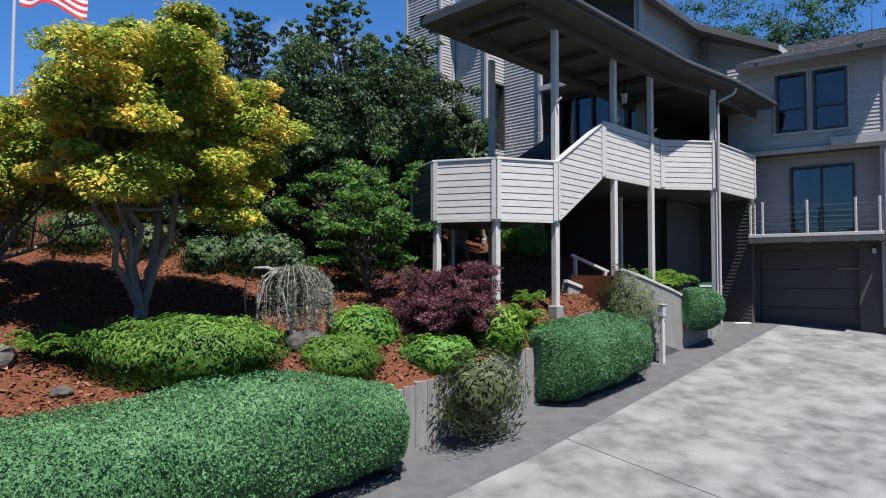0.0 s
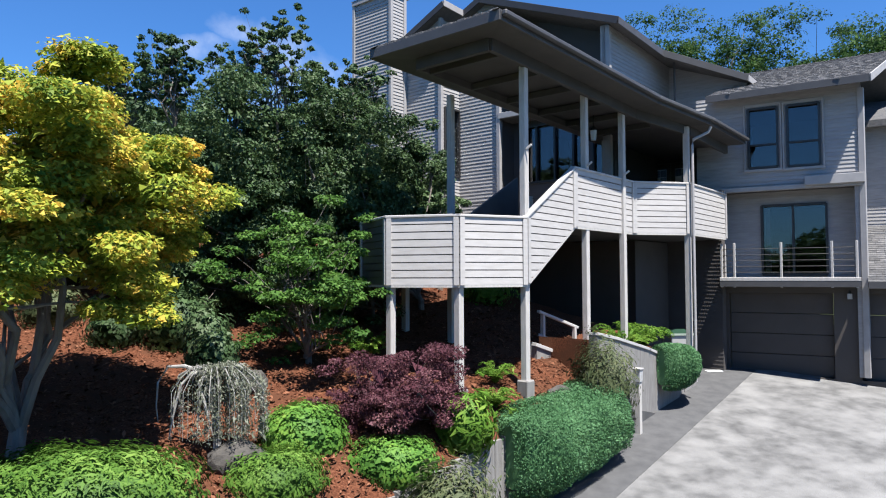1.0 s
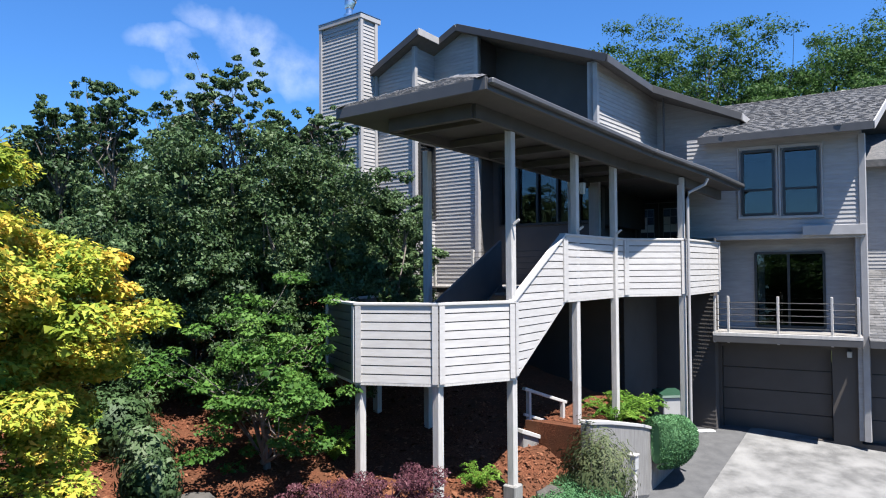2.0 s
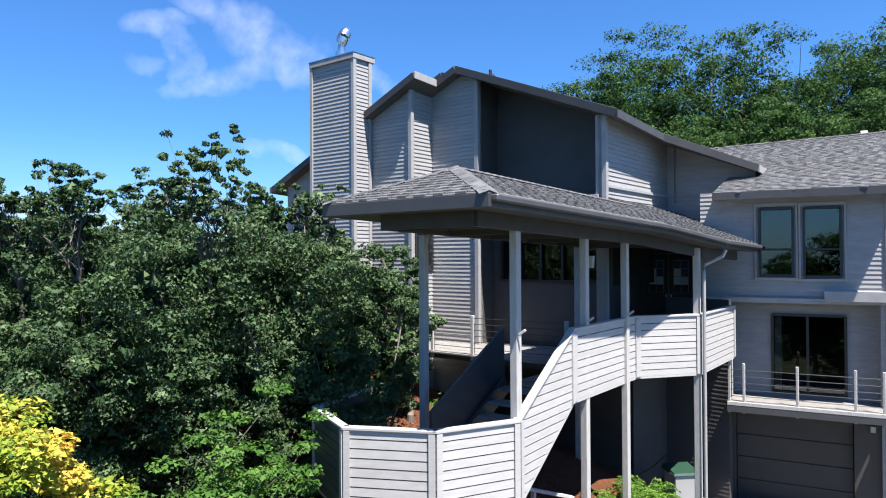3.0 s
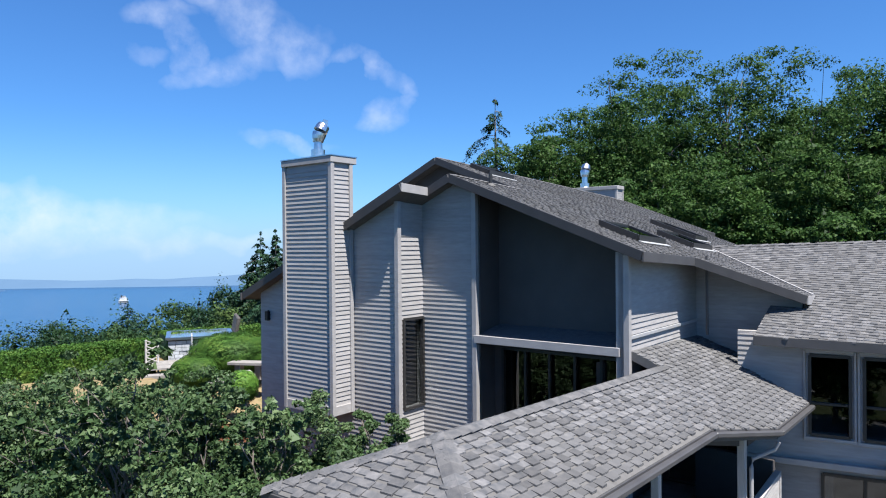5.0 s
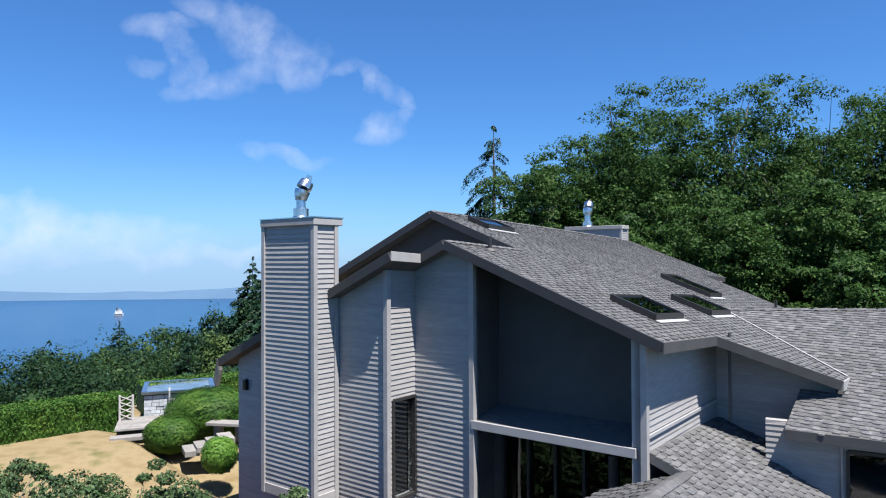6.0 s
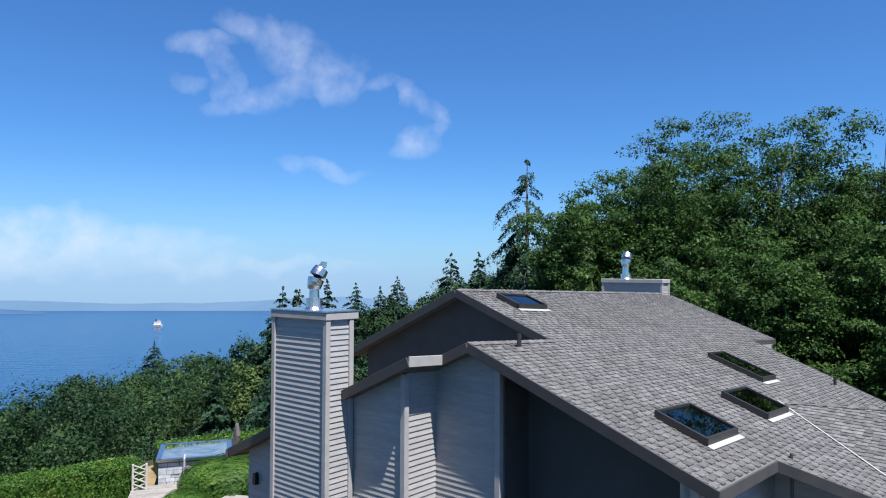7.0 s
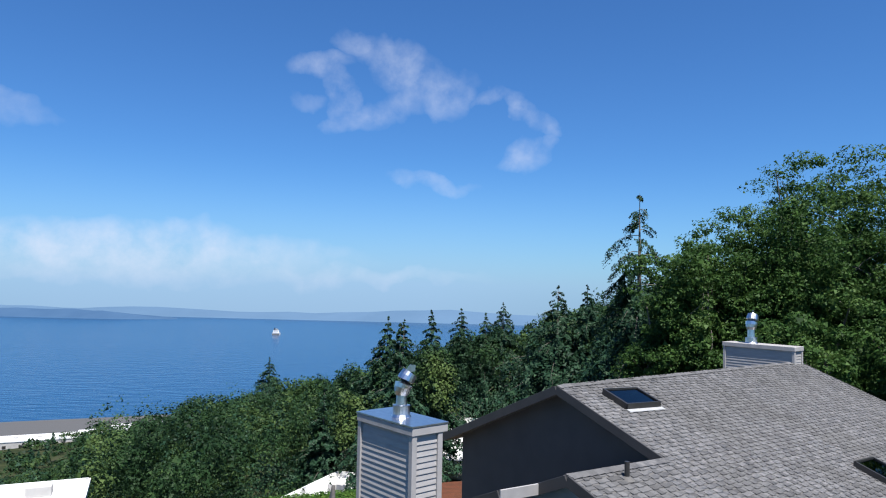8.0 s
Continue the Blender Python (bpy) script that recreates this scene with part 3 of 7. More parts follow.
def ridge_caps(a, b, parent, zlift=0.02, step=0.2):
    a, b = Vector(a), Vector(b)
    n = max(2, int((b - a).length / step))
    d = (b - a).normalized()
    side = d.cross(Vector((0, 0, 1))).normalized()
    for i in range(n):
        p, q = a + (b - a) * (i / n), a + (b - a) * ((i + 1.15) / n)
        z0, z1 = Vector((0, 0, zlift + 0.018)), Vector((0, 0, zlift))
        dn = Vector((0, 0, -0.045))
        v = [p + z1 - side * 0.13 + dn, p + z1, p + z1 + side * 0.13 + dn, q + z0 - side * 0.13 + dn, q + z0, q + z0 + side * 0.13 + dn]
        piece("ridge_cap", v, [(0, 1, 4, 3), (1, 2, 5, 4)], M_SHINGLE, parent)


RIDGE_FALL = 0.055


def zR(u, w):
    return 11.10 - 0.39 * (u + 13.75) - RIDGE_FALL * (w - 17.4)


def zFL(u, w):
    return 11.09 - 0.45 * (-13.72 - u) - RIDGE_FALL * (w - 17.4)


def ridge_u(w):
    """The main ridge, drifting a little as it runs back."""
    return -16.42 - 0.0689 * (w - 20.25)


def zML(u, w):
    return zR(ridge_u(w), w) - 0.45 * (ridge_u(w) - u)


def wing_eave(u):
    return 20.15 + 0.093 * (u + 7.85)


def wing_ridge(u):
    return 25.0 + 0.18 * (u + 10.15)


def zWF(u, w):
    return 7.57 + 0.36 * (w - 20.2) - 0.04 * (u + 7.85)


def zWB(u, w):
    return zWF(u, wing_ridge(u)) - 0.40 * (w - wing_ridge(u))


VALLEY_TOP = -10.42
main_roof = thing("roof", "weathered grey-brown asphalt shingle roof over the house", "roof", kind="structure")


def valley_w(u):
    """Where the big roof meets the wing's front slope."""
    return (zR(u, 0) - zWF(u, 0)) / (0.36 + RIDGE_FALL)


TIP_U, TIP_W, STEP_W, REAR = -7.2, 21.45, 20.25, 35.3
right_poly = [(ridge_u(20.25), 20.25), (-13.72, 20.25), (-13.72, 17.38), (-9.2, 17.38), (-9.2, STEP_W), (TIP_U, TIP_W), (TIP_U, valley_w(TIP_U)),
              (VALLEY_TOP, wing_ridge(VALLEY_TOP)), (-9.0, 26.95), (-8.0, 28.4), (-8.0, 31.6), (-13.25, 32.6), (-13.25, REAR + 0.1), (ridge_u(REAR), REAR)]
roof_plane("roof_slope", right_poly, zR, (1, 0), main_roof, seed=2)
roof_plane("roof_slope", [(-13.72, 17.38), (-13.72, 20.7), (-20.2, 20.7), (-20.2, 16.46), (-14.36, 16.46), (-14.36, 17.38)], zFL, (-1, 0), main_roof, seed=3)
roof_plane("roof_slope", [(ridge_u(20.25), 20.25), (ridge_u(REAR), REAR), (-20.9, REAR), (-20.4, 20.25)], zML, (-1, 0), main_roof, seed=4)


def edge_along(name, a, b, zf, mat=None, **kw):
    edge_board(name, UW(*a, zf(*a)), UW(*b, zf(*b)), main_roof, mat=mat, **kw)


for a, b in (((ridge_u(20.24), 20.24), (-13.72, 20.24)), ((-13.72, 17.36), (-9.2, 17.36)), ((-9.2, STEP_W - 0.02), (TIP_U, TIP_W - 0.02)),
             ((-8.0, 31.62), (-13.25, 32.62)), ((-13.25, REAR + 0.12), (ridge_u(REAR), REAR + 0.02))):
    edge_along("rake_board", a, b, zR, M_RAKE)
edge_along("rake_board", (-20.4, 20.24), (ridge_u(20.24), 20.24), zML, M_RAKE)
edge_along("rake_board", (-14.36, 17.36), (-13.72, 17.36), zFL, M_RAKE)
edge_along("rake_board", (-20.2, 16.44), (-14.36, 16.44), zFL, M_RAKE)
edge_along("fascia_board", (-14.34, 16.44), (-14.34, 17.38), zFL, M_TRIM)
edge_along("fascia_board", (-9.18, 17.36), (-9.18, STEP_W), zR)
edge_along("fascia_board", (TIP_U + 0.02, TIP_W), (TIP_U + 0.02, valley_w(TIP_U)), zR, M_TRIM)
edge_along("fascia_board", (-20.22, 16.38), (-20.22, 20.7), zFL)
edge_along("fascia_board", (-13.24, 32.6), (-13.24, REAR + 0.1), zR)
ridge_caps(UW(ridge_u(20.27), 20.27, zR(ridge_u(20.27), 20.27)), UW(ridge_u(REAR), REAR, zR(ridge_u(REAR), REAR)), main_roof)
ridge_caps(UW(-13.72, 17.4, zR(-13.72, 17.4)), UW(-13.72, 20.25, zR(-13.72, 20.25)), main_roof)
box_part("valley_flashing", UW(VALLEY_TOP, wing_ridge(VALLEY_TOP), zR(VALLEY_TOP, wing_ridge(VALLEY_TOP)) + 0.03), UW(TIP_U, valley_w(TIP_U), zR(TIP_U, valley_w(TIP_U)) + 0.03),
         0.035, 0.02, M_TRIM, main_roof, bevel=0)

# wing
WA, WD = Vector((8.79, 20.36, 0)), Vector((0.819, -0.574, 0))
WN = Vector((-0.574, -0.819, 0))
wing_end_u = -4.1
wing_roof = thing("wing_roof", "grey asphalt shingle gable roof over the wing", "roof", kind="structure")
END_EAVE, END_RIDGE = (wing_end_u, wing_eave(wing_end_u)), (wing_end_u, wing_ridge(wing_end_u))
roof_plane("roof_slope", [(-7.95, wing_eave(-7.95)), END_EAVE, END_RIDGE, (VALLEY_TOP, wing_ridge(VALLEY_TOP)), (TIP_U, valley_w(TIP_U)), (TIP_U, 21.6), (-7.95, 21.6)],
           zWF, (0, -1), wing_roof, seed=5)
roof_plane("roof_slope", [(VALLEY_TOP, wing_ridge(VALLEY_TOP)), END_RIDGE, (wing_end_u, 30.5), (-6.5, 30.5), (-9.0, 26.95)], zWB, (0, 1), wing_roof, seed=6)
edge_board("fascia_board", UW(-7.95, wing_eave(-7.95) - 0.02, zWF(-7.95, wing_eave(-7.95))), UW(wing_end_u, END_EAVE[1] - 0.02, zWF(*END_EAVE)), wing_roof)
edge_board("rake_board", UW(wing_end_u + 0.02, END_EAVE[1], zWF(*END_EAVE)), UW(wing_end_u + 0.02, END_RIDGE[1], zWF(*END_RIDGE)), wing_roof, mat=M_TRIM)
ridge_caps(UW(VALLEY_TOP, wing_ridge(VALLEY_TOP), zWF(VALLEY_TOP, wing_ridge(VALLEY_TOP))), UW(*END_RIDGE, zWF(*END_RIDGE)), wing_roof)

# porch: hipped end, long slope over the walkway
PR, PZ, PORCH_FALL = -8.97, 7.36, 0.03


def zPR(u, w):
    return PZ - 0.39 * (u - PR) - PORCH_FALL * (w - 11)


def zPL(u, w):
    return PZ - 0.39 * (PR - u) - PORCH_FALL * (w - 11)


PF = 11.05


def zPF(u, w):
    return PZ - 0.41 * (PF - w)


EU, EW, EL = -7.5, 9.75, -10.45
porch = thing("porch_roof", "hipped grey shingle porch roof on posts over the stairs", "roof")
roof_plane("porch_slope", [(PR, PF), (EU, EW), (EU, 15.75), (-6.95, 17.5), (-6.95, 20.25), (-7.97, 20.5), (-7.97, 21.75), (-9.6, 21.75), (-9.6, 17.7), (PR, 17.7)], zPR, (1, 0), porch, pieces_upto=300, seed=7)
roof_plane("porch_slope", [(PR, PF), (PR, 17.7), (EL, 17.7), (EL, EW)], zPL, (-1, 0), porch, seed=8)
roof_plane("porch_slope", [(PR, PF), (EL, EW), (EU, EW)], zPF, (0, -1), porch, pieces_upto=120, seed=9)
ridge_caps(UW(EU, EW, zPR(EU, EW)), UW(PR, PF, PZ), porch)
ridge_caps(UW(EL, EW, zPL(EL, EW)), UW(PR, PF, PZ), porch)
ridge_caps(UW(PR, PF, PZ), UW(PR, 17.65, zPR(PR, 17.65)), porch)
eave = [(EL, 17.6), (EL, EW), (EU, EW), (EU, 15.75), (-6.95, 17.5), (-6.95, 20.2)]


def eave_z(u, w):
    return min(zPR(u, w), zPL(u, w), zPF(u, w)) - 0.03


for a, b in zip(eave, eave[1:]):
    edge_board("fascia_board", UW(*a, eave_z(*a)), UW(*b, eave_z(*b)), porch, high=0.17, drop=0.065)
# gutter along the drive side, with its downpipe on the corner post
for a, b in ((eave[2], eave[3]), (eave[3], eave[4]), (eave[4], eave[5])):
    off = Vector((0.05, -0.05, -0.04))
    bm = bmesh.new()
    A, B = UW(*a, eave_z(*a)) + off, UW(*b, eave_z(*b)) + off
    beam(bm, A, B, 0.10, 0.09)
    bevelled(bm, 0.02)
    make("gutter", bm, M_FASCIA, porch, "painted metal gutter")
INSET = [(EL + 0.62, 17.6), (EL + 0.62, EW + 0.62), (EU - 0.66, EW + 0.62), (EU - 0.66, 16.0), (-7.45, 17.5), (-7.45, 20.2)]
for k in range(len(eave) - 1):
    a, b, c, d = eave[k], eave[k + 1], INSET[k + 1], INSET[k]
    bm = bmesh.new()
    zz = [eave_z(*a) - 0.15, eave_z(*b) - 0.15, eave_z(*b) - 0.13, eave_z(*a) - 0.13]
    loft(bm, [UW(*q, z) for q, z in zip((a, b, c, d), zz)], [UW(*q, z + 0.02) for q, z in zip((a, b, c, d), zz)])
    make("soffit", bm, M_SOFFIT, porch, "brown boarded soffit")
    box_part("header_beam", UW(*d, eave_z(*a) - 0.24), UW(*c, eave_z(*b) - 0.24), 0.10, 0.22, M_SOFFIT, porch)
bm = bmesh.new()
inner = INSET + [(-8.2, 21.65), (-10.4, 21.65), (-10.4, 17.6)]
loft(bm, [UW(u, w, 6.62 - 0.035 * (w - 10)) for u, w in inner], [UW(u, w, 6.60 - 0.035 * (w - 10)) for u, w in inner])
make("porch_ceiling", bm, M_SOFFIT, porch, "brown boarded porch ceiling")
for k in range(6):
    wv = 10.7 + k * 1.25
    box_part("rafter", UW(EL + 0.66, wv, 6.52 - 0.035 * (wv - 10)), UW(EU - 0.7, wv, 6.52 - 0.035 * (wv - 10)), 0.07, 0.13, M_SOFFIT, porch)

# ---- walls of the house ----
BOARD = 0.107


def uw_face(u0, w0, u1, w1):
    a, b = UW(u0, w0), UW(u1, w1)
    return Face((a.x, a.y), (b.x, b.y))


def under(zf, u0, w0, u1, w1, n=48, drop=0.15):
    """The line under a roof along a wall, with points only where it bends."""
    L = math.hypot(u1 - u0, w1 - w0)
    pts = [(L * i / n, zf(u0 + (u1 - u0) * i / n, w0 + (w1 - w0) * i / n) - drop) for i in range(n + 1)]
    keep = [pts[0]]
    for a, b, c in zip(pts, pts[1:], pts[2:]):
        if abs((b[1] - a[1]) - (c[1] - b[1])) > 1e-4:
            keep.append(b)
    return keep + [pts[-1]]


f = uw_face(-19.8, 16.75, -14.75, 16.75)
wall("wall_bay", f, 2.0, under(zFL, -19.8, 16.75, -14.75, 16.75), boards=BOARD, label="bay wall of taupe horizontal lap siding")
f = uw_face(-14.75, 16.75, -14.75, 17.65)
wb = wall("wall_bay_side", f, 2.0, under(zFL, -14.75, 16.75, -14.75, 17.65), holes=[(0.16, 0.86, 5.7, 7.78)], boards=BOARD, label="narrow sunlit bay side of lap siding")
window("window_1", f, 0.16, 0.86, 5.7, 7.78, [(0.16, 0.86, 5.7, 7.78)], "tall narrow dark-framed window in the bay")
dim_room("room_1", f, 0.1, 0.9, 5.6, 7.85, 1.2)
corner_trim("corner_board", UW(-14.72, 16.73), 2.0, 10.5, wb)
f = uw_face(-14.75, 17.65, -13.2, 17.65)
wf = wall("wall_front", f, 2.0, under(lambda u, w: min(zFL(u, w), zR(u, w)), -14.75, 17.65, -13.2, 17.65), boards=BOARD, label="front gable wall of taupe lap siding")
corner_trim("corner_board", UW(-13.2, 17.63), 2.0, zR(-13.2, 17.65) - 0.2, wf)
# recess walls: siding paint made darker to carry the roof's shade
f = uw_face(-13.2, 17.65, -13.2, 18.6)
wall("wall_recess_side", f, 3.6, zR(-13.2, 18.6) - 0.15, boards=0, mat=M_SHADEDWALL)
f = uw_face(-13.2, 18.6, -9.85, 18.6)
wall("wall_recess", f, 7.35, under(zR, -13.2, 18.6, -9.85, 18.6), boards=0, mat=M_SHADEDWALL, label="plain shaded wall recessed under the gable roof")
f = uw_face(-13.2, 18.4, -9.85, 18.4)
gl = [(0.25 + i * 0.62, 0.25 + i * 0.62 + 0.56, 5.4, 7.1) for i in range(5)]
wall("wall_windows", f, 3.6, 7.3, holes=[(0.25, 3.29, 5.4, 7.1)], boards=0, mat=M_SHADEDWALL, label="shaded wall with high windows behind the porch")
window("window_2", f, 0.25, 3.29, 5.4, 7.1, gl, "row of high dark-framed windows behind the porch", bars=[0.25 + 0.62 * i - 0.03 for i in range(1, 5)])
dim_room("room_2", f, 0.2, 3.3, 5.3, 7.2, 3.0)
ledge = thing("ledge", "shingled ledge under the recessed gable wall", "ledge", kind="structure")
bm = bmesh.new()
loft(bm, [UW(u, w, 7.28) for u, w in ((-13.2, 17.6), (-9.8, 17.6), (-9.8, 18.6), (-13.2, 18.6))],
     [UW(u, w, z) for u, w, z in ((-13.2, 17.6, 7.44), (-9.8, 17.6, 7.44), (-9.8, 18.6, 7.62), (-13.2, 18.6, 7.62))])
make("ledge_top", bm, M_SHINGLE, ledge)
box_part("ledge_trim", UW(-13.2, 17.58, 7.38), UW(-9.75, 17.58, 7.38), 0.05, 0.17, M_TRIM, ledge)
f = uw_face(-9.85, 17.65, -9.62, 17.65)
wn = wall("wall_nib", f, 3.6, zR(-9.62, 17.65) - 0.15, boards=0, mat=M_TRIM, label="painted end of the projecting wall")
f = uw_face(-9.62, 17.65, -9.62, 21.7)
wall("wall_side", f, 6.85, under(zR, -9.62, 17.65, -9.62, 21.7), boards=BOARD, label="side wall of taupe lap siding over the porch roof")
corner_trim("corner_board", UW(-9.62, 17.66), 3.6, zR(-9.62, 17.65) - 0.2, wn)
f = uw_face(-9.62, 21.7, -7.35, 21.85)
wall("wall_back_corner", f, 6.85, under(zR, -9.62, 21.7, -7.35, 21.85), boards=BOARD)
# the recessed entry under the porch roof, its shade put into the wall colour
ENTRY_U = -10.45
f = uw_face(ENTRY_U, 18.4, ENTRY_U, 21.72)
wall("wall_entry_side", f, 3.6, 7.0, boards=0, mat=M_SHADEDWALL, label="shaded side wall of the entry")
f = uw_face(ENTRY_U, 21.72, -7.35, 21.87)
wall("wall_entry", f, 2.3, 7.0, holes=[(0.12, 1.52, 3.7, 6.1)], boards=0, mat=M_SHADEDWALL, label="shaded end wall round the entry doors")
for k in range(2):
    ed = thing("entry_door", "closed dark wooden entry door with a leaded upper light", "door", "entry doors")
    e0, e1 = 0.14 + 0.68 * k, 0.80 + 0.68 * k
    em = (e0 + e1) / 2
    for (a0, a1, z0, z1) in ((e0, e0 + 0.12, 3.74, 6.08), (e1 - 0.12, e1, 3.74, 6.08), (e0 + 0.12, e1 - 0.12, 3.74, 4.0), (e0 + 0.12, e1 - 0.12, 4.85, 5.0), (e0 + 0.12, e1 - 0.12, 5.92, 6.08)):
        bm = bmesh.new()
        q = [(a0, z0), (a1, z0), (a1, z1), (a0, z1)]
        loft(bm, [f.at(s_, z, -0.05) for s_, z in q], [f.at(s_, z, -0.1) for s_, z in q])
        make("rail" if a1 - a0 > 0.13 else "stile", bm, M_DOOR, ed)
    bm = bmesh.new()
    q = [(e0 + 0.12, 4.0), (e1 - 0.12, 4.0), (e1 - 0.12, 4.85), (e0 + 0.12, 4.85)]
    loft(bm, [f.at(s_, z, -0.07) for s_, z in q], [f.at(s_, z, -0.09) for s_, z in q])
    make("panel", bm, M_DOOR, ed)
    # Three panes are opaque white, in place of daylight seen through the glass.
    for r in range(4):
        for c in range(2):
            bm = bmesh.new()
            x0, z0 = e0 + 0.13 + 0.2 * c, 5.01 + 0.225 * r
            q = [(x0, z0), (x0 + 0.185, z0), (x0 + 0.185, z0 + 0.21), (x0, z0 + 0.21)]
            loft(bm, [f.at(s_, z, -0.07) for s_, z in q], [f.at(s_, z, -0.08) for s_, z in q])
            make("leaded_pane", bm, M_WHITE if (r, c) in ((1, 0), (2, 0), (1, 1)) else M_GLASS, ed)
    bm = bmesh.new()
    tube(bm, [f.at(e1 - 0.06 if k == 0 else e0 + 0.06, 4.7, -0.03), f.at(e1 - 0.06 if k == 0 else e0 + 0.06, 4.95, -0.03)], 0.015, 8)
    make("handle", bm, M_GALV, ed, "slim metal pull handle")
box_part("flashing", UW(-9.58, 17.7, 7.66), UW(-9.58, 21.6, 7.66), 0.03, 0.07, M_FLASH, main_roof, "pale roof flashing")
# tall gable behind, its shade put into the wall colour
f = uw_face(-19.9, 20.6, -13.75, 20.6)
wall("wall_gable", f, 6.0, under(lambda u, w: min(zML(u, w), zR(u, w)), -19.9, 20.6, -13.75, 20.6, 96), boards=0, mat=M_SHADEDWALL, label="plain gable wall under the main ridge, shade in its colour")
f = Face(UW(-19.8, 34.9)[:2], UW(-19.8, 16.75)[:2])
wall("wall_left", f, 1.5, zFL(-19.8, 34.9) - 0.1, boards=0)
f = Face(UW(-13.2, 34.9)[:2], UW(-19.8, 34.9)[:2])
wall("wall_back", f, 1.5, under(lambda u, w: min(zML(u, w), zR(u, w)), -13.2, 34.9, -19.8, 34.9, 96), boards=0)
f = Face(UW(-13.2, 31.2)[:2], UW(-13.2, 34.9)[:2])
wall("wall_back_return", f, 1.5, under(zR, -13.2, 31.2, -13.2, 34.9), boards=0)
f = Face(UW(-8.3, 31.2)[:2], UW(-13.2, 31.2)[:2])
wall("wall_back_low", f, 1.5, under(zR, -8.3, 31.2, -13.2, 31.2), boards=0)
# lower storey behind the walkway; darker wall colours hold the shade under the deck
f = uw_face(-13.5, 18.4, -9.3, 18.4)
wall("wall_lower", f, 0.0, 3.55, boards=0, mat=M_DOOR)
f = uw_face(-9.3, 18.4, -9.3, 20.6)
wall("wall_lower_side", f, -0.3, 3.55, boards=BOARD, mat=M_SHADEDWALL, board_mat=M_SHADEDWALL)
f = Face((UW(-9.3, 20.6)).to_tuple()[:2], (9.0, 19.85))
wall("wall_lower_front", f, -0.3, 4.95, boards=BOARD, mat=M_SHADEDWALL)

lantern = thing("porch_lantern", "small dark hanging lantern under the porch ceiling", "lantern")
lp = UW(-9.0, 15.6)
bm = bmesh.new()
tube(bm, [(lp.x, lp.y, 6.42), (lp.x, lp.y, 6.12)], 0.01, 6)
make("chain", bm, M_BLACKMETAL, lantern)
bm = bmesh.new()
tube(bm, [(lp.x, lp.y, 6.14), (lp.x, lp.y, 6.05), (lp.x, lp.y, 6.04)], [0.03, 0.11, 0.09], 6)
make("hood", bm, M_BLACKMETAL, lantern)
bm = bmesh.new()
tube(bm, [(lp.x, lp.y, 6.04), (lp.x, lp.y, 5.8)], [0.08, 0.06], 6)
make("glass", bm, M_FLASH, lantern, "pale frosted lantern glass")

# ---- chimney ----
chimney = thing("chimney", "tall square chimney clad in taupe lap siding", "chimney")
cu0, cu1, cw0, cw1, cz = -17.87, -16.19, 16.06, 16.66, 11.51
CHIM_FOOT = 5.5
bm = bmesh.new()
loft(bm, [UW(u, w, CHIM_FOOT) for u, w in ((cu0, cw0), (cu1, cw0), (cu1, cw1 + 0.1), (cu0, cw1 + 0.1))],
     [UW(u, w, cz) for u, w in ((cu0, cw0), (cu1, cw0), (cu1, cw1 + 0.1), (cu0, cw1 + 0.1))])
make("chimney_body", bm, M_SIDING, chimney)


def lap_boards(face, z0, z1, parent, mat, step=BOARD, s0=0.0, s1=None, lap=0.021):
    z = z0
    s1 = face.len if s1 is None else s1
    while z < z1 - 0.03:
        zt = min(z + step, z1)
        lap_board(face, s0, s1, s0, s1, z, zt, lap, mat, parent)
        z = zt


lap_boards(uw_face(cu0, cw0, cu1, cw0), CHIM_FOOT + 0.22, cz - 0.12, chimney, M_SIDING)
lap_boards(uw_face(cu1, cw0, cu1, cw1), CHIM_FOOT + 0.22, cz - 0.12, chimney, M_SIDING)
for u, w in ((cu0, cw0), (cu1, cw0), (cu1, cw1)):
    corner_trim("corner_board", UW(u, w), CHIM_FOOT, cz - 0.02, chimney, 0.11)
bm = bmesh.new()
o = 0.07
ring = [(cu0 - o, cw0 - o), (cu1 + o, cw0 - o), (cu1 + o, cw1 + 0.1 + o), (cu0 - o, cw1 + 0.1 + o)]
loft(bm, [UW(u, w, cz - 0.05) for u, w in ring], [UW(u, w, cz + 0.10) for u, w in ring])
bevelled(bm, 0.01)
make("cap", bm, M_TRIM, chimney, "flat metal-topped cap")
for a, b in (((cu0, cw0 - 0.02), (cu1, cw0 - 0.02)), ((cu1 + 0.02, cw0), (cu1 + 0.02, cw1))):
    box_part("foot_board", UW(*a, CHIM_FOOT + 0.11), UW(*b, CHIM_FOOT + 0.11), 0.04, 0.22, M_TRIM, chimney)
bm = bmesh.new()
ring = [(cu0 - o - 0.01, cw0 - o - 0.01), (cu1 + o + 0.01, cw0 - o - 0.01), (cu1 + o + 0.01, cw1 + 0.11 + o), (cu0 - o - 0.01, cw1 + 0.11 + o)]
loft(bm, [UW(u, w, cz + 0.104) for u, w in ring], [UW(u, w, cz + 0.13) for u, w in ring])
make("cap_sheet", bm, M_GALV, chimney, "galvanised cap sheet")


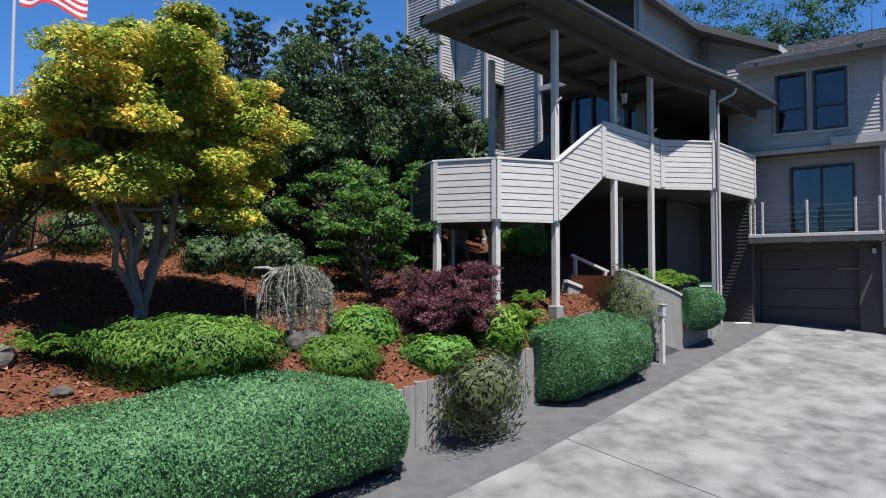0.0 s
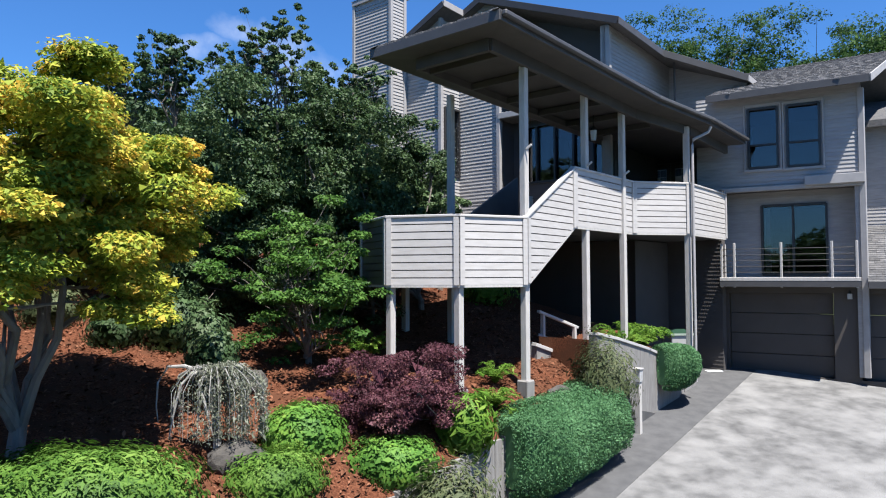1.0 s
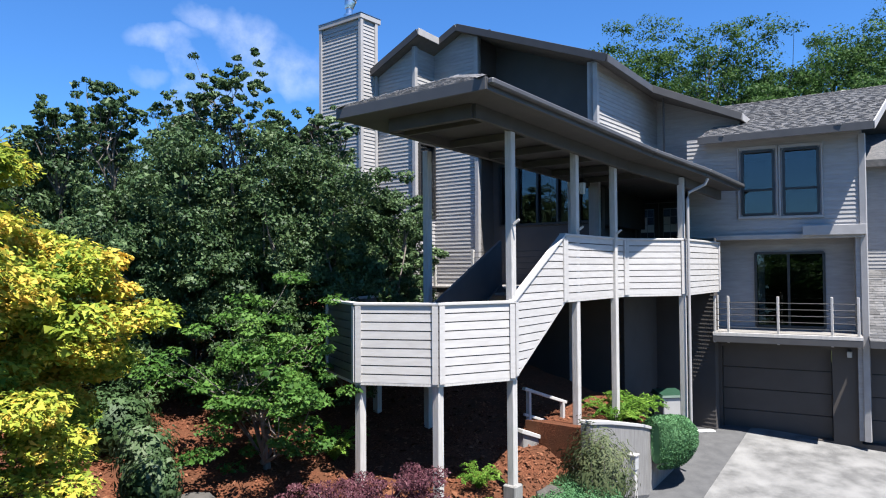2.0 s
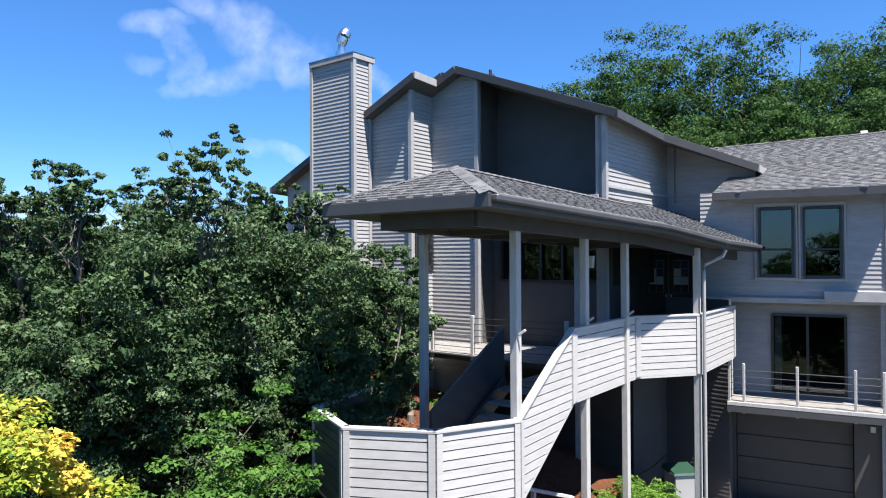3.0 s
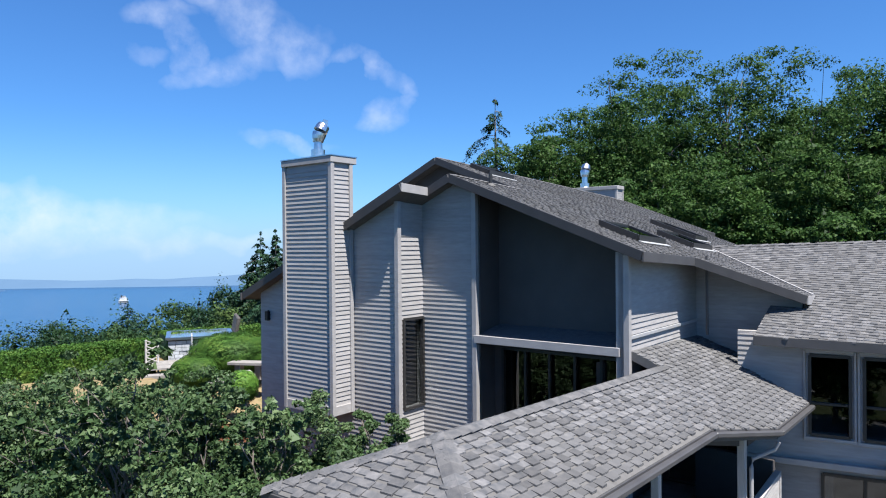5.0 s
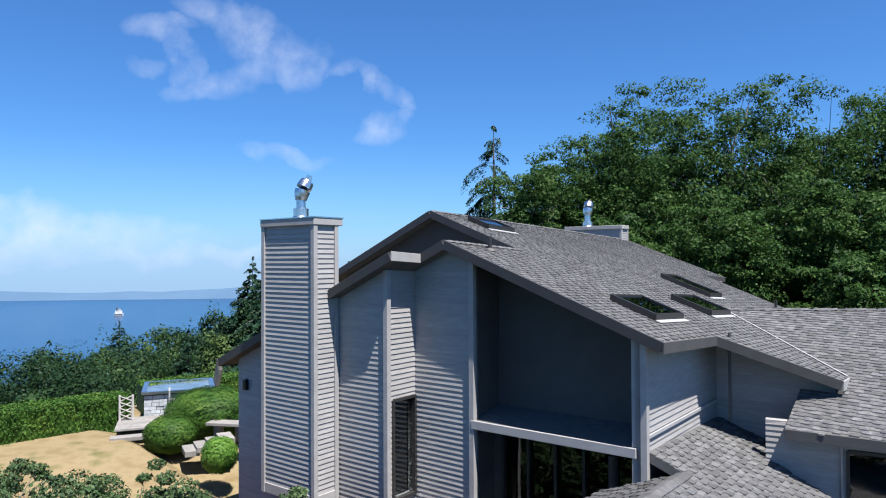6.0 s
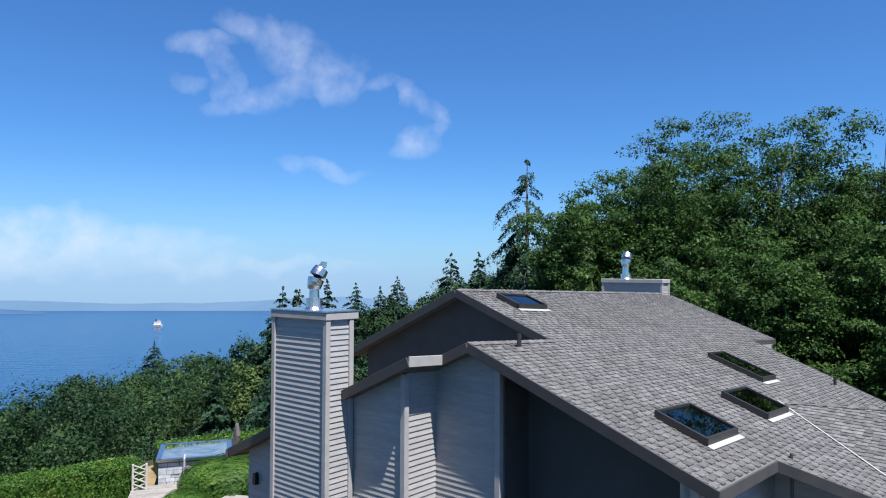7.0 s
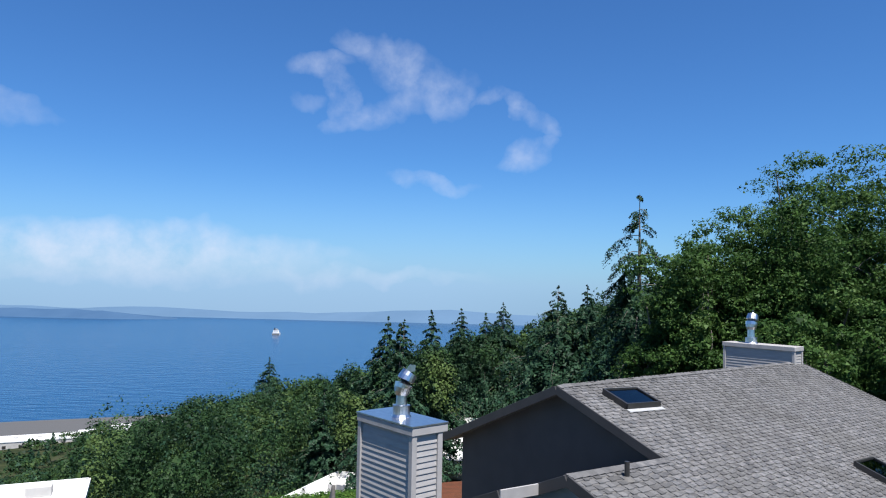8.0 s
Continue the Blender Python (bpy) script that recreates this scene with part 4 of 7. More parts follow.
def cowl(p, z, size=1.0, turn=0.6):
    """A galvanised wind cowl: flue collar, neck, and a tilted half-cowl with a fin."""
    ob = thing("chimney_cowl", "shiny galvanised wind cowl on the chimney", "chimney cowl")
    ob.location = (p.x, p.y, z)
    bm = bmesh.new()
    tube(bm, [(0, 0, 0), (0, 0, 0.05), (0, 0, 0.22), (0, 0, 0.23)], [0.2 * size, 0.17 * size, 0.17 * size, 0.12 * size], 20)
    make("collar", bm, M_GALV, ob)
    bm = bmesh.new()
    tube(bm, [(0, 0, 0.2), (0, 0, 0.38 * size + 0.05)], [0.11 * size, 0.10 * size], 18)
    make("neck", bm, M_GALV, ob)
    bm = bmesh.new()
    d = Vector((math.cos(turn), math.sin(turn), 0))
    pts, rad = [], []
    for i in range(7):
        a = i / 6
        pts.append(Vector((0, 0, 0.36 * size + 0.05)) + d * (0.16 * size * a * a) + Vector((0, 0, 0.42 * size * a)))
        rad.append(0.13 * size * (1 + 0.35 * math.sin(a * 2.6)))
    tube(bm, pts, rad, 18)
    make("hood", bm, M_GALV, ob)
    bm = bmesh.new()
    top = pts[-1]
    side = d.cross(Vector((0, 0, 1)))
    q = [top - d * 0.12 * size, top + d * 0.10 * size + Vector((0, 0, 0.02)), top + d * 0.12 * size + Vector((0, 0, 0.14 * size)), top + Vector((0, 0, 0.16 * size))]
    loft(bm, [v - side * 0.006 for v in q], [v + side * 0.006 for v in q])
    make("fin", bm, M_GALV, ob)
    return ob


cowl(UW((cu0 + cu1) / 2, (cw0 + cw1) / 2 + 0.05), cz + 0.13, 1.0, 0.5)

# second chimney astride the ridge
chimney2 = thing("chimney", "low wide chimney box clad in lap siding on the ridge", "chimney")
du0, du1, dw0, dw1, dz = -19.9, -17.27, 34.42, 35.05, 12.05
bm = bmesh.new()
q = ((du0, dw0), (du1, dw0), (du1, dw1), (du0, dw1))
loft(bm, [UW(u, w, 9.6) for u, w in q], [UW(u, w, dz) for u, w in q])
make("chimney_body", bm, M_SIDING, chimney2)
lap_boards(uw_face(du0, dw0, du1, dw0), 10.0, dz - 0.08, chimney2, M_SIDING)
lap_boards(uw_face(du1, dw0, du1, dw1), 10.0, dz - 0.08, chimney2, M_SIDING)
for u, w in ((du1, dw0), (du1, dw1), (du0, dw0)):
    corner_trim("corner_board", UW(u, w), 10.0, dz - 0.01, chimney2, 0.1)
bm = bmesh.new()
q = ((du0 - o, dw0 - o), (du1 + o, dw0 - o), (du1 + o, dw1 + o), (du0 - o, dw1 + o))
loft(bm, [UW(u, w, dz - 0.04) for u, w in q], [UW(u, w, dz + 0.12) for u, w in q])
bevelled(bm, 0.01)
make("cap", bm, M_TRIM, chimney2)
cowl(UW(-19.0, 34.75), dz + 0.12, 1.3, 0.9)

# ---- wing: bedroom storey, balcony, garage ----
WLEN = 3.82


def wing_pt(s, out=0.0):
    p = WA + WD * s + WN * out
    return (p.x, p.y)


def wing_s(x, y):
    return (Vector((x, y, 0)) - WA).dot(WD)


up = Face(wing_pt(-0.2), wing_pt(WLEN))
O = 0.2
wins = [(1.16 + O, 1.88 + O, 5.54, 7.16), (2.12 + O, 2.88 + O, 5.52, 7.15)]
wu = wall("wall_wing", up, 4.95, 7.6, holes=wins, boards=BOARD, label="upper wing wall of taupe lap siding")
window("window_3", up, *wins[0], [(wins[0][0], wins[0][1], 5.54, 6.2), (wins[0][0], wins[0][1], 6.2, 7.16)], "dark-framed bedroom window reflecting the sky")
window("window_4", up, *wins[1], [(wins[1][0], wins[1][1], 5.52, 6.18), (wins[1][0], wins[1][1], 6.18, 7.15)], "dark-framed bedroom window reflecting the sky")
for s0, s1, z0, z1 in wins:
    box_part("meeting_rail", up.at(s0, 6.17, -0.03), up.at(s1, 6.17, -0.03), 0.05, 0.05, M_DARKFRAME, wu)
    for a, b in ((up.at(s0 - 0.09, z0 - 0.06, 0.02), up.at(s0 - 0.09, z1 + 0.1, 0.02)), (up.at(s1 + 0.09, z0 - 0.06, 0.02), up.at(s1 + 0.09, z1 + 0.1, 0.02))):
        box_part("casing", a, b, 0.10, 0.04, M_TRIM, wu)
    box_part("casing", up.at(s0 - 0.12, z1 + 0.09, 0.02), up.at(s1 + 0.12, z1 + 0.09, 0.02), 0.04, 0.10, M_TRIM, wu)
    box_part("sill", up.at(s0 - 0.12, z0 - 0.08, 0.03), up.at(s1 + 0.12, z0 - 0.08, 0.03), 0.07, 0.07, M_TRIM, wu)
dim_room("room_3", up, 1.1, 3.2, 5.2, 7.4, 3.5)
corner_trim("corner_board", wing_pt(WLEN), 0.0, 7.4, wu, 0.14)
# the boxed sill course at the end of the upper storey, and the jetty under it
box_part("skirt", up.at(0.0, 4.95, 0.05), up.at(WLEN + 0.2, 4.95, 0.05), 0.16, 0.12, M_TRIM, wu)
box_part("boxed_sill", up.at(2.72, 5.08, 0.12), up.at(WLEN + 0.24, 5.08, 0.12), 0.30, 0.24, M_TRIM, wu)
bm = bmesh.new()
q = [wing_pt(0.0, 0.0), wing_pt(WLEN, 0.0), wing_pt(WLEN, -0.72), wing_pt(0.0, -0.72)]
loft(bm, [Vector((*v, 4.93)) for v in q], [Vector((*v, 5.0)) for v in q])
make("jetty_soffit", bm, M_SOFFIT, wu)
end = Face(wing_pt(WLEN), (Vector(wing_pt(WLEN)) + Vector((0.574, 0.819)) * 8)[:])
prof = [(0, 7.45), (5.6, 9.75), (8, 8.8)]
wall("wall_wing_end", end, 0.0, prof, boards=BOARD, label="sunlit gable end wall of lap siding")
# lower storey with the glazed door on the balcony
low = Face(wing_pt(-0.2, -0.7), wing_pt(WLEN, -0.7))
door = (1.39 + O, 2.98 + O, 2.62, 4.55)
wl = wall("wall_wing_low", low, 2.3, 4.95, holes=[door], boards=BOARD, label="lower wing wall of taupe lap siding")
d1 = window("door_1", low, *door, [(door[0], door[0] + 0.78, door[2], door[3]), (door[0] + 0.78, door[1], door[2], door[3])], "dark glazed sliding door onto the balcony", bars=[door[0] + 0.78])
dim_room("room_4", low, 1.2, 3.4, 2.5, 4.7, 3.2)
bm = bmesh.new()
for i in range(7):
    x0 = door[0] + 0.06 + i * 0.022
    beam(bm, low.at(x0, door[2] + 0.05, -0.2 - 0.02 * (i % 2)), low.at(x0, door[3] - 0.05, -0.2 - 0.02 * (i % 2)), 0.024, 0.02, low.n)
tagged(make("curtain", bm, M_WHITE), "pale drawn curtain inside the balcony door", "curtain")

balcony = thing("balcony", "narrow timber balcony with cable railing over the garage", "balcony")
bm = bmesh.new()
q = [wing_pt(0.45, -0.68), wing_pt(WLEN - 0.1, -0.68), wing_pt(WLEN - 0.1, 0.66), wing_pt(0.45, 0.66)]
loft(bm, [Vector((*p, 2.30)) for p in q], [Vector((*p, 2.52)) for p in q])
make("balcony_deck", bm, M_FASCIA, balcony)
for k in range(9):
    o0 = -0.6 + k * 0.145
    box_part("plank", Vector((*wing_pt(0.45, o0), 2.535)), Vector((*wing_pt(WLEN - 0.1, o0), 2.535)), 0.135, 0.03, M_DECK, balcony, bevel=0)
posts = [(0.5, 0.05), (0.5, 0.62), (0.82, 0.62), (1.95, 0.62), (3.1, 0.62), (3.64, 0.62)]
for s, outw in posts:
    p = wing_pt(s, outw)
    box_part("post", (*p, 2.28), (*p, 3.46), 0.055, 0.055, M_POST, balcony)
for k in range(5):
    z = 2.68 + k * 0.155
    bm = bmesh.new()
    pts = [Vector((*wing_pt(s, outw), z)) for s, outw in posts]
    tube(bm, pts, 0.008, 5)
    make("cable", bm, M_DARKFRAME, balcony)
box_part("bottom_rail", Vector((*wing_pt(0.45, 0.64), 2.50)), Vector((*wing_pt(WLEN - 0.1, 0.64), 2.50)), 0.05, 0.09, M_POST, balcony)

gar = Face(wing_pt(-0.25, -0.12), wing_pt(9.0, -0.12))
garage_holes = [(0.82, 3.35, -0.1, 2.12), (3.95, 7.2, -0.1, 2.12)]
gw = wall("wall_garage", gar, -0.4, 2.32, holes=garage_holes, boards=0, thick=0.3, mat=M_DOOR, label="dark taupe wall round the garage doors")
for i, (s0, s1, z0, z1) in enumerate(garage_holes):
    gd = thing("garage_door", "closed taupe sectional garage door", "garage door", "garage doors")
    for k in range(4):
        h = (z1 - z0) / 4
        bm = bmesh.new()
        qq = [(s0 + 0.01, z0 + k * h + 0.006), (s1 - 0.01, z0 + k * h + 0.006), (s1 - 0.01, z0 + (k + 1) * h - 0.006), (s0 + 0.01, z0 + (k + 1) * h - 0.006)]
        loft(bm, [gar.at(s, z, -0.22) for s, z in qq], [gar.at(s, z, -0.26) for s, z in qq])
        bevelled(bm, 0.008)
        make("panel", bm, M_DOOR, gd)
lamp = thing("wall_lamp", "small dark wall lamp beside the garage door", "wall lamp")
box_part("lamp_back", gar.at(3.72, 2.0, 0.02), gar.at(3.72, 2.18, 0.02), 0.1, 0.05, M_BLACKMETAL, lamp)
box_part("lamp_body", gar.at(3.72, 1.98, 0.09), gar.at(3.72, 2.12, 0.09), 0.09, 0.1, M_FLASH, lamp)
# the low roof over the second garage bay and the block behind it
low_roof = thing("garage_roof", "grey shingle lean-to roof over the second garage bay", "roof", kind="structure")
gu = [Vector((*wing_pt(WLEN + 0.05, 0.35), 2.42)), Vector((*wing_pt(9.2, 0.35), 2.42)), Vector((*wing_pt(9.2, -4.0), 4.1)), Vector((*wing_pt(WLEN + 0.05, -4.0), 4.1))]
bm = bmesh.new()
loft(bm, gu, [p - Vector((0, 0, 0.14)) for p in gu])
gs = make("garage_slope", bm, M_UNDER, low_roof)
verts, faces = [], []
rg = random.Random(31)
for r in range(28):
    t0, t1 = r / 28, (r + 1.05) / 28
    s = 0.0
    while s < 1.0:
        wd = rg.choice((0.035, 0.05, 0.06))
        e = min(s + wd - 0.001, 1.0)

        def gp(a, t, upz):
            return gu[0].lerp(gu[1], a).lerp(gu[3].lerp(gu[2], a), min(t, 1)) + Vector((0, 0, upz))

        pr = rg.choice((0.016, 0.024))
        k = len(verts)
        verts += [gp(s, t0, pr), gp(e, t0, pr), gp(e, t1, 0.006), gp(s, t1, 0.006), gp(s, t0, 0), gp(e, t0, 0)]
        faces += [(k, k + 1, k + 2, k + 3), (k + 4, k + 5, k + 1, k), (k + 4, k, k + 3), (k + 5, k + 2, k + 1)]
        s += wd
tagged(piece("shingles", verts, faces, M_SHINGLE, gs), kind="stuff")
edge_board("fascia_board", gu[0] + WN * 0.02, gu[1] + WN * 0.02, low_roof, high=0.18, drop=0.07)
blk = Face(wing_pt(WLEN + 0.05, -3.9), wing_pt(9.2, -3.9))
wall("wall_block", blk, 2.0, 7.2, boards=BOARD, label="far block wall of sunlit lap siding")
blk_roof = thing("block_roof", "shallow grey roof over the far block", "roof", kind="structure")
q = [Vector((*wing_pt(WLEN + 0.05, -3.4), 7.2)), Vector((*wing_pt(9.6, -3.4), 7.2)), Vector((*wing_pt(9.6, -8), 8.9)), Vector((*wing_pt(WLEN + 0.05, -8), 8.9))]
bm = bmesh.new()
loft(bm, q, [p - Vector((0, 0, 0.2)) for p in q])
make("block_slope", bm, M_SHINGLE, blk_roof)

# ---- raised walkway: landing, stair and deck behind boarded guards ----
walkway = thing("raised_walkway", "raised timber walkway with landing and stair behind pale boarded guards", "walkway")
P0, P1, P2, PB = Vector((-0.19, 13.78)), Vector((1.05, 13.37)), Vector((2.31, 13.81)), Vector((-0.68, 15.15))
P3, P4, P5, P6 = Vector((3.59, 15.25)), Vector((5.56, 17.30)), Vector((7.02, 17.50)), Vector((9.0, 19.62))
PA = Vector((0.15, 16.55))
PC = Vector((1.55, 16.30))


def guard(a, b, zb0, zt0, zb1, zt1, board_mat=None, name="guard"):
    """A boarded guard panel with cap rail and end battens; it may climb."""
    g = thing_part(name, walkway)
    fc = Face(a, b)
    n = 9
    L = fc.len

    def zat(s, k0, k1):
        return k0 + (k1 - k0) * s / L

    # backing
    bm = bmesh.new()
    qq = [(0, zb0), (L, zb1), (L, zt1), (0, zt0)]
    loft(bm, [fc.at(s, z, -0.012) for s, z in qq], [fc.at(s, z, -0.05) for s, z in qq])
    make("backing", bm, M_FASCIA, g)
    # level boards, cut to the panel's slanting ends
    lo, hi = min(zb0, zb1), max(zt0, zt1)
    step = (zt0 - zb0) / n
    z = lo
    while z < hi - 1e-3:
        zc = z + step * 0.5

        def inside(s):
            return zat(s, zb0, zb1) <= zc <= zat(s, zt0, zt1)

        def cut(zz):
            ss = [0.0, L]
            if abs(zb1 - zb0) > 1e-3:
                lo_s = (zz - zt0) / (zt1 - zt0) * L
                hi_s = (zz - zb0) / (zb1 - zb0) * L
                ss = [max(0.0, lo_s), min(L, hi_s)]
            return ss

        gap = 0.018
        s0b, s1b = cut(z + gap * 0.5)
        s0t, s1t = cut(z + step - gap * 0.5)
        if s1b - s0b > 0.01 or s1t - s0t > 0.01:
            s0b, s1b = (s0b, s1b) if s1b > s0b else ((s0t if s0b > L * 0.5 else s1b),) * 2
            s1b, s1t = max(s1b, s0b), max(s1t, s0t)
            v = [fc.at(s0b, z + gap / 2, -0.01), fc.at(s1b, z + gap / 2, -0.01), fc.at(s1b, z + gap / 2, 0.022), fc.at(s0b, z + gap / 2, 0.022),
                 fc.at(s0t, z + step - gap / 2, -0.01), fc.at(s1t, z + step - gap / 2, -0.01), fc.at(s1t, z + step - gap / 2, 0.016), fc.at(s0t, z + step - gap / 2, 0.016)]
            piece("board", v, [(0, 1, 2, 3), (3, 2, 6, 7), (4, 7, 6, 5), (0, 3, 7, 4), (1, 5, 6, 2)], board_mat or M_RAIL, g)
        z += step
    bm = bmesh.new()
    beam(bm, fc.at(-0.02, zt0 + 0.01, -0.02), fc.at(L + 0.02, zt1 + 0.01, -0.02), 0.13, 0.045)
    bevelled(bm, 0.008)
    make("cap_rail", bm, M_RAIL, g)
    for s in (0.045, L - 0.045):
        bm = bmesh.new()
        beam(bm, fc.at(s, zat(s, zb0, zb1) + 0.005, 0.034), fc.at(s, zat(s, zt0, zt1) - 0.02, 0.034), 0.09, 0.024, fc.n)
        make("batten", bm, M_RAIL, g)
    bm = bmesh.new()
    beam(bm, fc.at(0, zb0 - 0.01, -0.02), fc.at(L, zb1 - 0.01, -0.02), 0.08, 0.05)
    make("bottom_rail", bm, M_POST, g)
    return g


def thing_part(name, parent):
    ob = new(name)
    ob.parent = parent
    return ob


ZL0, ZL1, ZU0, ZU1 = 2.45, 3.65, 3.60, 4.80
# Guard facing away from the sun has its shade put into darker boards.
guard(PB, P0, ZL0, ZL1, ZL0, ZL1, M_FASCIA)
guard(P0, P1, ZL0, ZL1, ZL0, ZL1)
guard(P1, P2, ZL0, ZL1, ZL0, ZL1)
guard(P2, P3, ZL0, ZL1, ZU0, ZU1)
guard(P3, P4, ZU0, ZU1, ZU0, ZU1)
guard(P4, P5, ZU0, ZU1, ZU0, ZU1)
guard(P5, P6, ZU0, ZU1, ZU0, ZU1)
guard(PA, PB, ZL0, ZL1, ZL0, ZL1)


def deck_floor(name, poly, z, plank_dir):
    mid = sum((Vector(q[:2]) for q in poly), Vector((0, 0))) / len(poly)
    poly = [mid + (Vector(q[:2]) - mid) * 0.955 for q in poly]
    bm = bmesh.new()
    pts = [Vector((p[0], p[1], z - 0.16)) for p in poly]
    loft(bm, pts, [p + Vector((0, 0, 0.12)) for p in pts])
    fl = make(name, bm, M_FASCIA, walkway)
    dv = Vector(plank_dir).normalized()
    al = Vector((-dv.y, dv.x))
    flat = [(Vector(p[:2]).dot(dv), Vector(p[:2]).dot(al)) for p in poly]
    r = min(q[1] for q in flat)
    r1 = max(q[1] for q in flat)
    while r < r1 - 0.02:
        for a0, a1 in scan(flat, r + 0.07):
            c0, c1 = dv * a0 + al * (r + 0.07), dv * a1 + al * (r + 0.07)
            v = []
            for zz in (z - 0.035, z):
                for c, sg in ((c0, -1), (c1, -1), (c1, 1), (c0, 1)):
                    p = c + al * (0.066 * sg)
                    v.append((p.x, p.y, zz))
            piece("plank", v, [(4, 5, 6, 7), (0, 1, 5, 4), (1, 2, 6, 5), (2, 3, 7, 6), (3, 0, 4, 7)], M_DECK, fl)
        r += 0.142
    return fl


def xy(u, w):
    p = UW(u, w)
    return (p.x, p.y)


deck_floor("landing_floor", [P0, P1, P2, xy(-9.45, 12.0), PC, PA, PB], 2.62, (1, -1))
deck_floor("deck_floor", [P3, P4, P5, P6, xy(-8.0, 21.55), xy(-10.4, 21.6), xy(-10.4, 18.38), xy(-13.15, 18.38), xy(-14.7, 17.6), xy(-14.7, 15.9), xy(-9.6, 15.9), xy(-9.6, 13.3)], 3.74, (1, -1))
nsteps = 6
for k in range(nsteps):
    t = (k + 0.5) / nsteps
    wv, zv = 11.45 + 1.85 * t, 2.62 + 1.12 * (k + 1) / (nsteps + 0.2)
    box_part("tread", UW(-9.55, wv, zv), UW(-8.25, wv, zv), 0.33, 0.045, M_DECK, walkway)
bm = bmesh.new()
beam(bm, UW(-9.6, 11.3, 2.55), UW(-9.6, 13.35, 3.75), 0.06, 0.3)
make("stringer", bm, M_FASCIA, walkway)
# solid inner side wall of the stair
fc = Face(xy(-9.66, 11.3), xy(-9.66, 13.4))
bm = bmesh.new()
qq = [(0, 2.5), (2.1, 3.6), (2.1, 4.75), (0, 3.6)]
loft(bm, [fc.at(s, z, 0) for s, z in qq], [fc.at(s, z, -0.06) for s, z in qq])
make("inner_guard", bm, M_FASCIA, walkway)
# posts
POSTS = [((-0.12, 13.86), 0.6, 2.47), ((1.05, 13.47), 0.4, 2.47), ((2.30, 13.92), 0.45, 6.45), ((3.95, 15.70), 0.3, 6.42), ((5.16, 16.86), 0.3, 6.42),
         ((7.0, 17.56), 0.2, 6.2), ((1.14, 15.9), 0.6, 6.42), ((0.2, 16.4), 0.6, 2.5), (xy(-10.1, 17.2), 1.0, 6.4)]
for p, z0, z1 in POSTS:
    box_part("post", (*p, z0), (*p, z1), 0.13, 0.13, M_POST, walkway, bevel=0.012)
for p, z in (((2.30, 13.92), 0.62), ((1.05, 13.47), 0.55)):
    box_part("pier", (*p, z - 0.4), (*p, z + 0.12), 0.24, 0.24, M_RETAIN, walkway, "small concrete pier under the post", bevel=0.02)
# cable rail on the open side of the deck
for u in (-14.6, -13.4, -12.2, -11.0, -9.75):
    p = xy(u, 15.97)
    box_part("rail_post", (*p, 3.6), (*p, 4.66), 0.08, 0.08, M_POST, walkway)
for k in range(6):
    z = 3.9 + 0.14 * k
    bm = bmesh.new()
    tube(bm, [UW(-14.6, 15.97, z), UW(-9.75, 15.97, z)], 0.008, 5)
    make("cable", bm, M_DARKFRAME, walkway)
# angled handrail ends on the posts
for p, z in (((2.32, 13.82), 5.0), ((3.97, 15.6), 5.0), ((5.18, 16.76), 5.0)):
    box_part("bracket", (p[0], p[1], z - 0.1), (p[0] + 0.09, p[1] - 0.06, z - 0.02), 0.03, 0.04, M_POST, walkway)
# downpipe at the corner post
dp = thing("downpipe", "painted rainwater downpipe on the corner post", "downpipe")
bm = bmesh.new()
tube(bm, [UW(-6.92, 17.52, 6.15), UW(-6.98, 17.5, 6.02), UW(-7.28, 17.32, 5.85), UW(-7.3, 17.3, 5.7), UW(-7.3, 17.3, 0.1)], 0.035, 10)
make("pipe", bm, M_TRIM, dp)
dp2 = thing("downpipe", "painted rainwater downpipe on the side wall", "downpipe")
bm = bmesh.new()
tube(bm, [UW(-9.1, 20.85, 9.2), UW(-9.1, 20.85, 8.9), UW(-9.1, 20.85, 7.42)], 0.03, 10)
make("pipe", bm, M_FASCIA, dp2)


# ---- skylights and vents on the big roof ----
def skylight(ua, ub, wa, wb, label):
    ob = thing("skylight", label, "skylight", "skylights in the roof")
    hgt = 0.13
    def at(u, w, h):
        return UW(u, w, zR(u, w) + h)
    bm = bmesh.new()
    fr = 0.06
    for (u0, w0, u1, w1) in ((ua, wa, ub, wa), (ua, wb, ub, wb), (ua, wa, ua, wb), (ub, wa, ub, wb)):
        beam(bm, at(u0, w0, hgt / 2 + 0.02), at(u1, w1, hgt / 2 + 0.02), fr, hgt)
    make("frame", bm, M_DARKFRAME, ob, "dark metal kerb frame")
    bm = bmesh.new()
    q = ((ua, wa), (ub, wa), (ub, wb), (ua, wb))
    loft(bm, [at(u, w, hgt - 0.02) for u, w in q], [at(u, w, hgt - 0.008) for u, w in q])
    make("pane", bm, M_SKYGLASS, ob)
    # Flat near-black sheet over the roof, added for the darkness of a shaft.
    bm = bmesh.new()
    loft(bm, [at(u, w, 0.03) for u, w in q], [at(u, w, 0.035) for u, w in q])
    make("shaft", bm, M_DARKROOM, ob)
    bm = bmesh.new()
    q = ((ub + 0.03, wa - 0.05), (ub + 0.13, wa - 0.05), (ub + 0.13, wb + 0.05), (ub + 0.03, wb + 0.05))
    loft(bm, [at(u, w, 0.028) for u, w in q], [at(u, w, 0.038) for u, w in q])
    make("flashing", bm, M_FLASH, ob, "pale metal apron flashing")


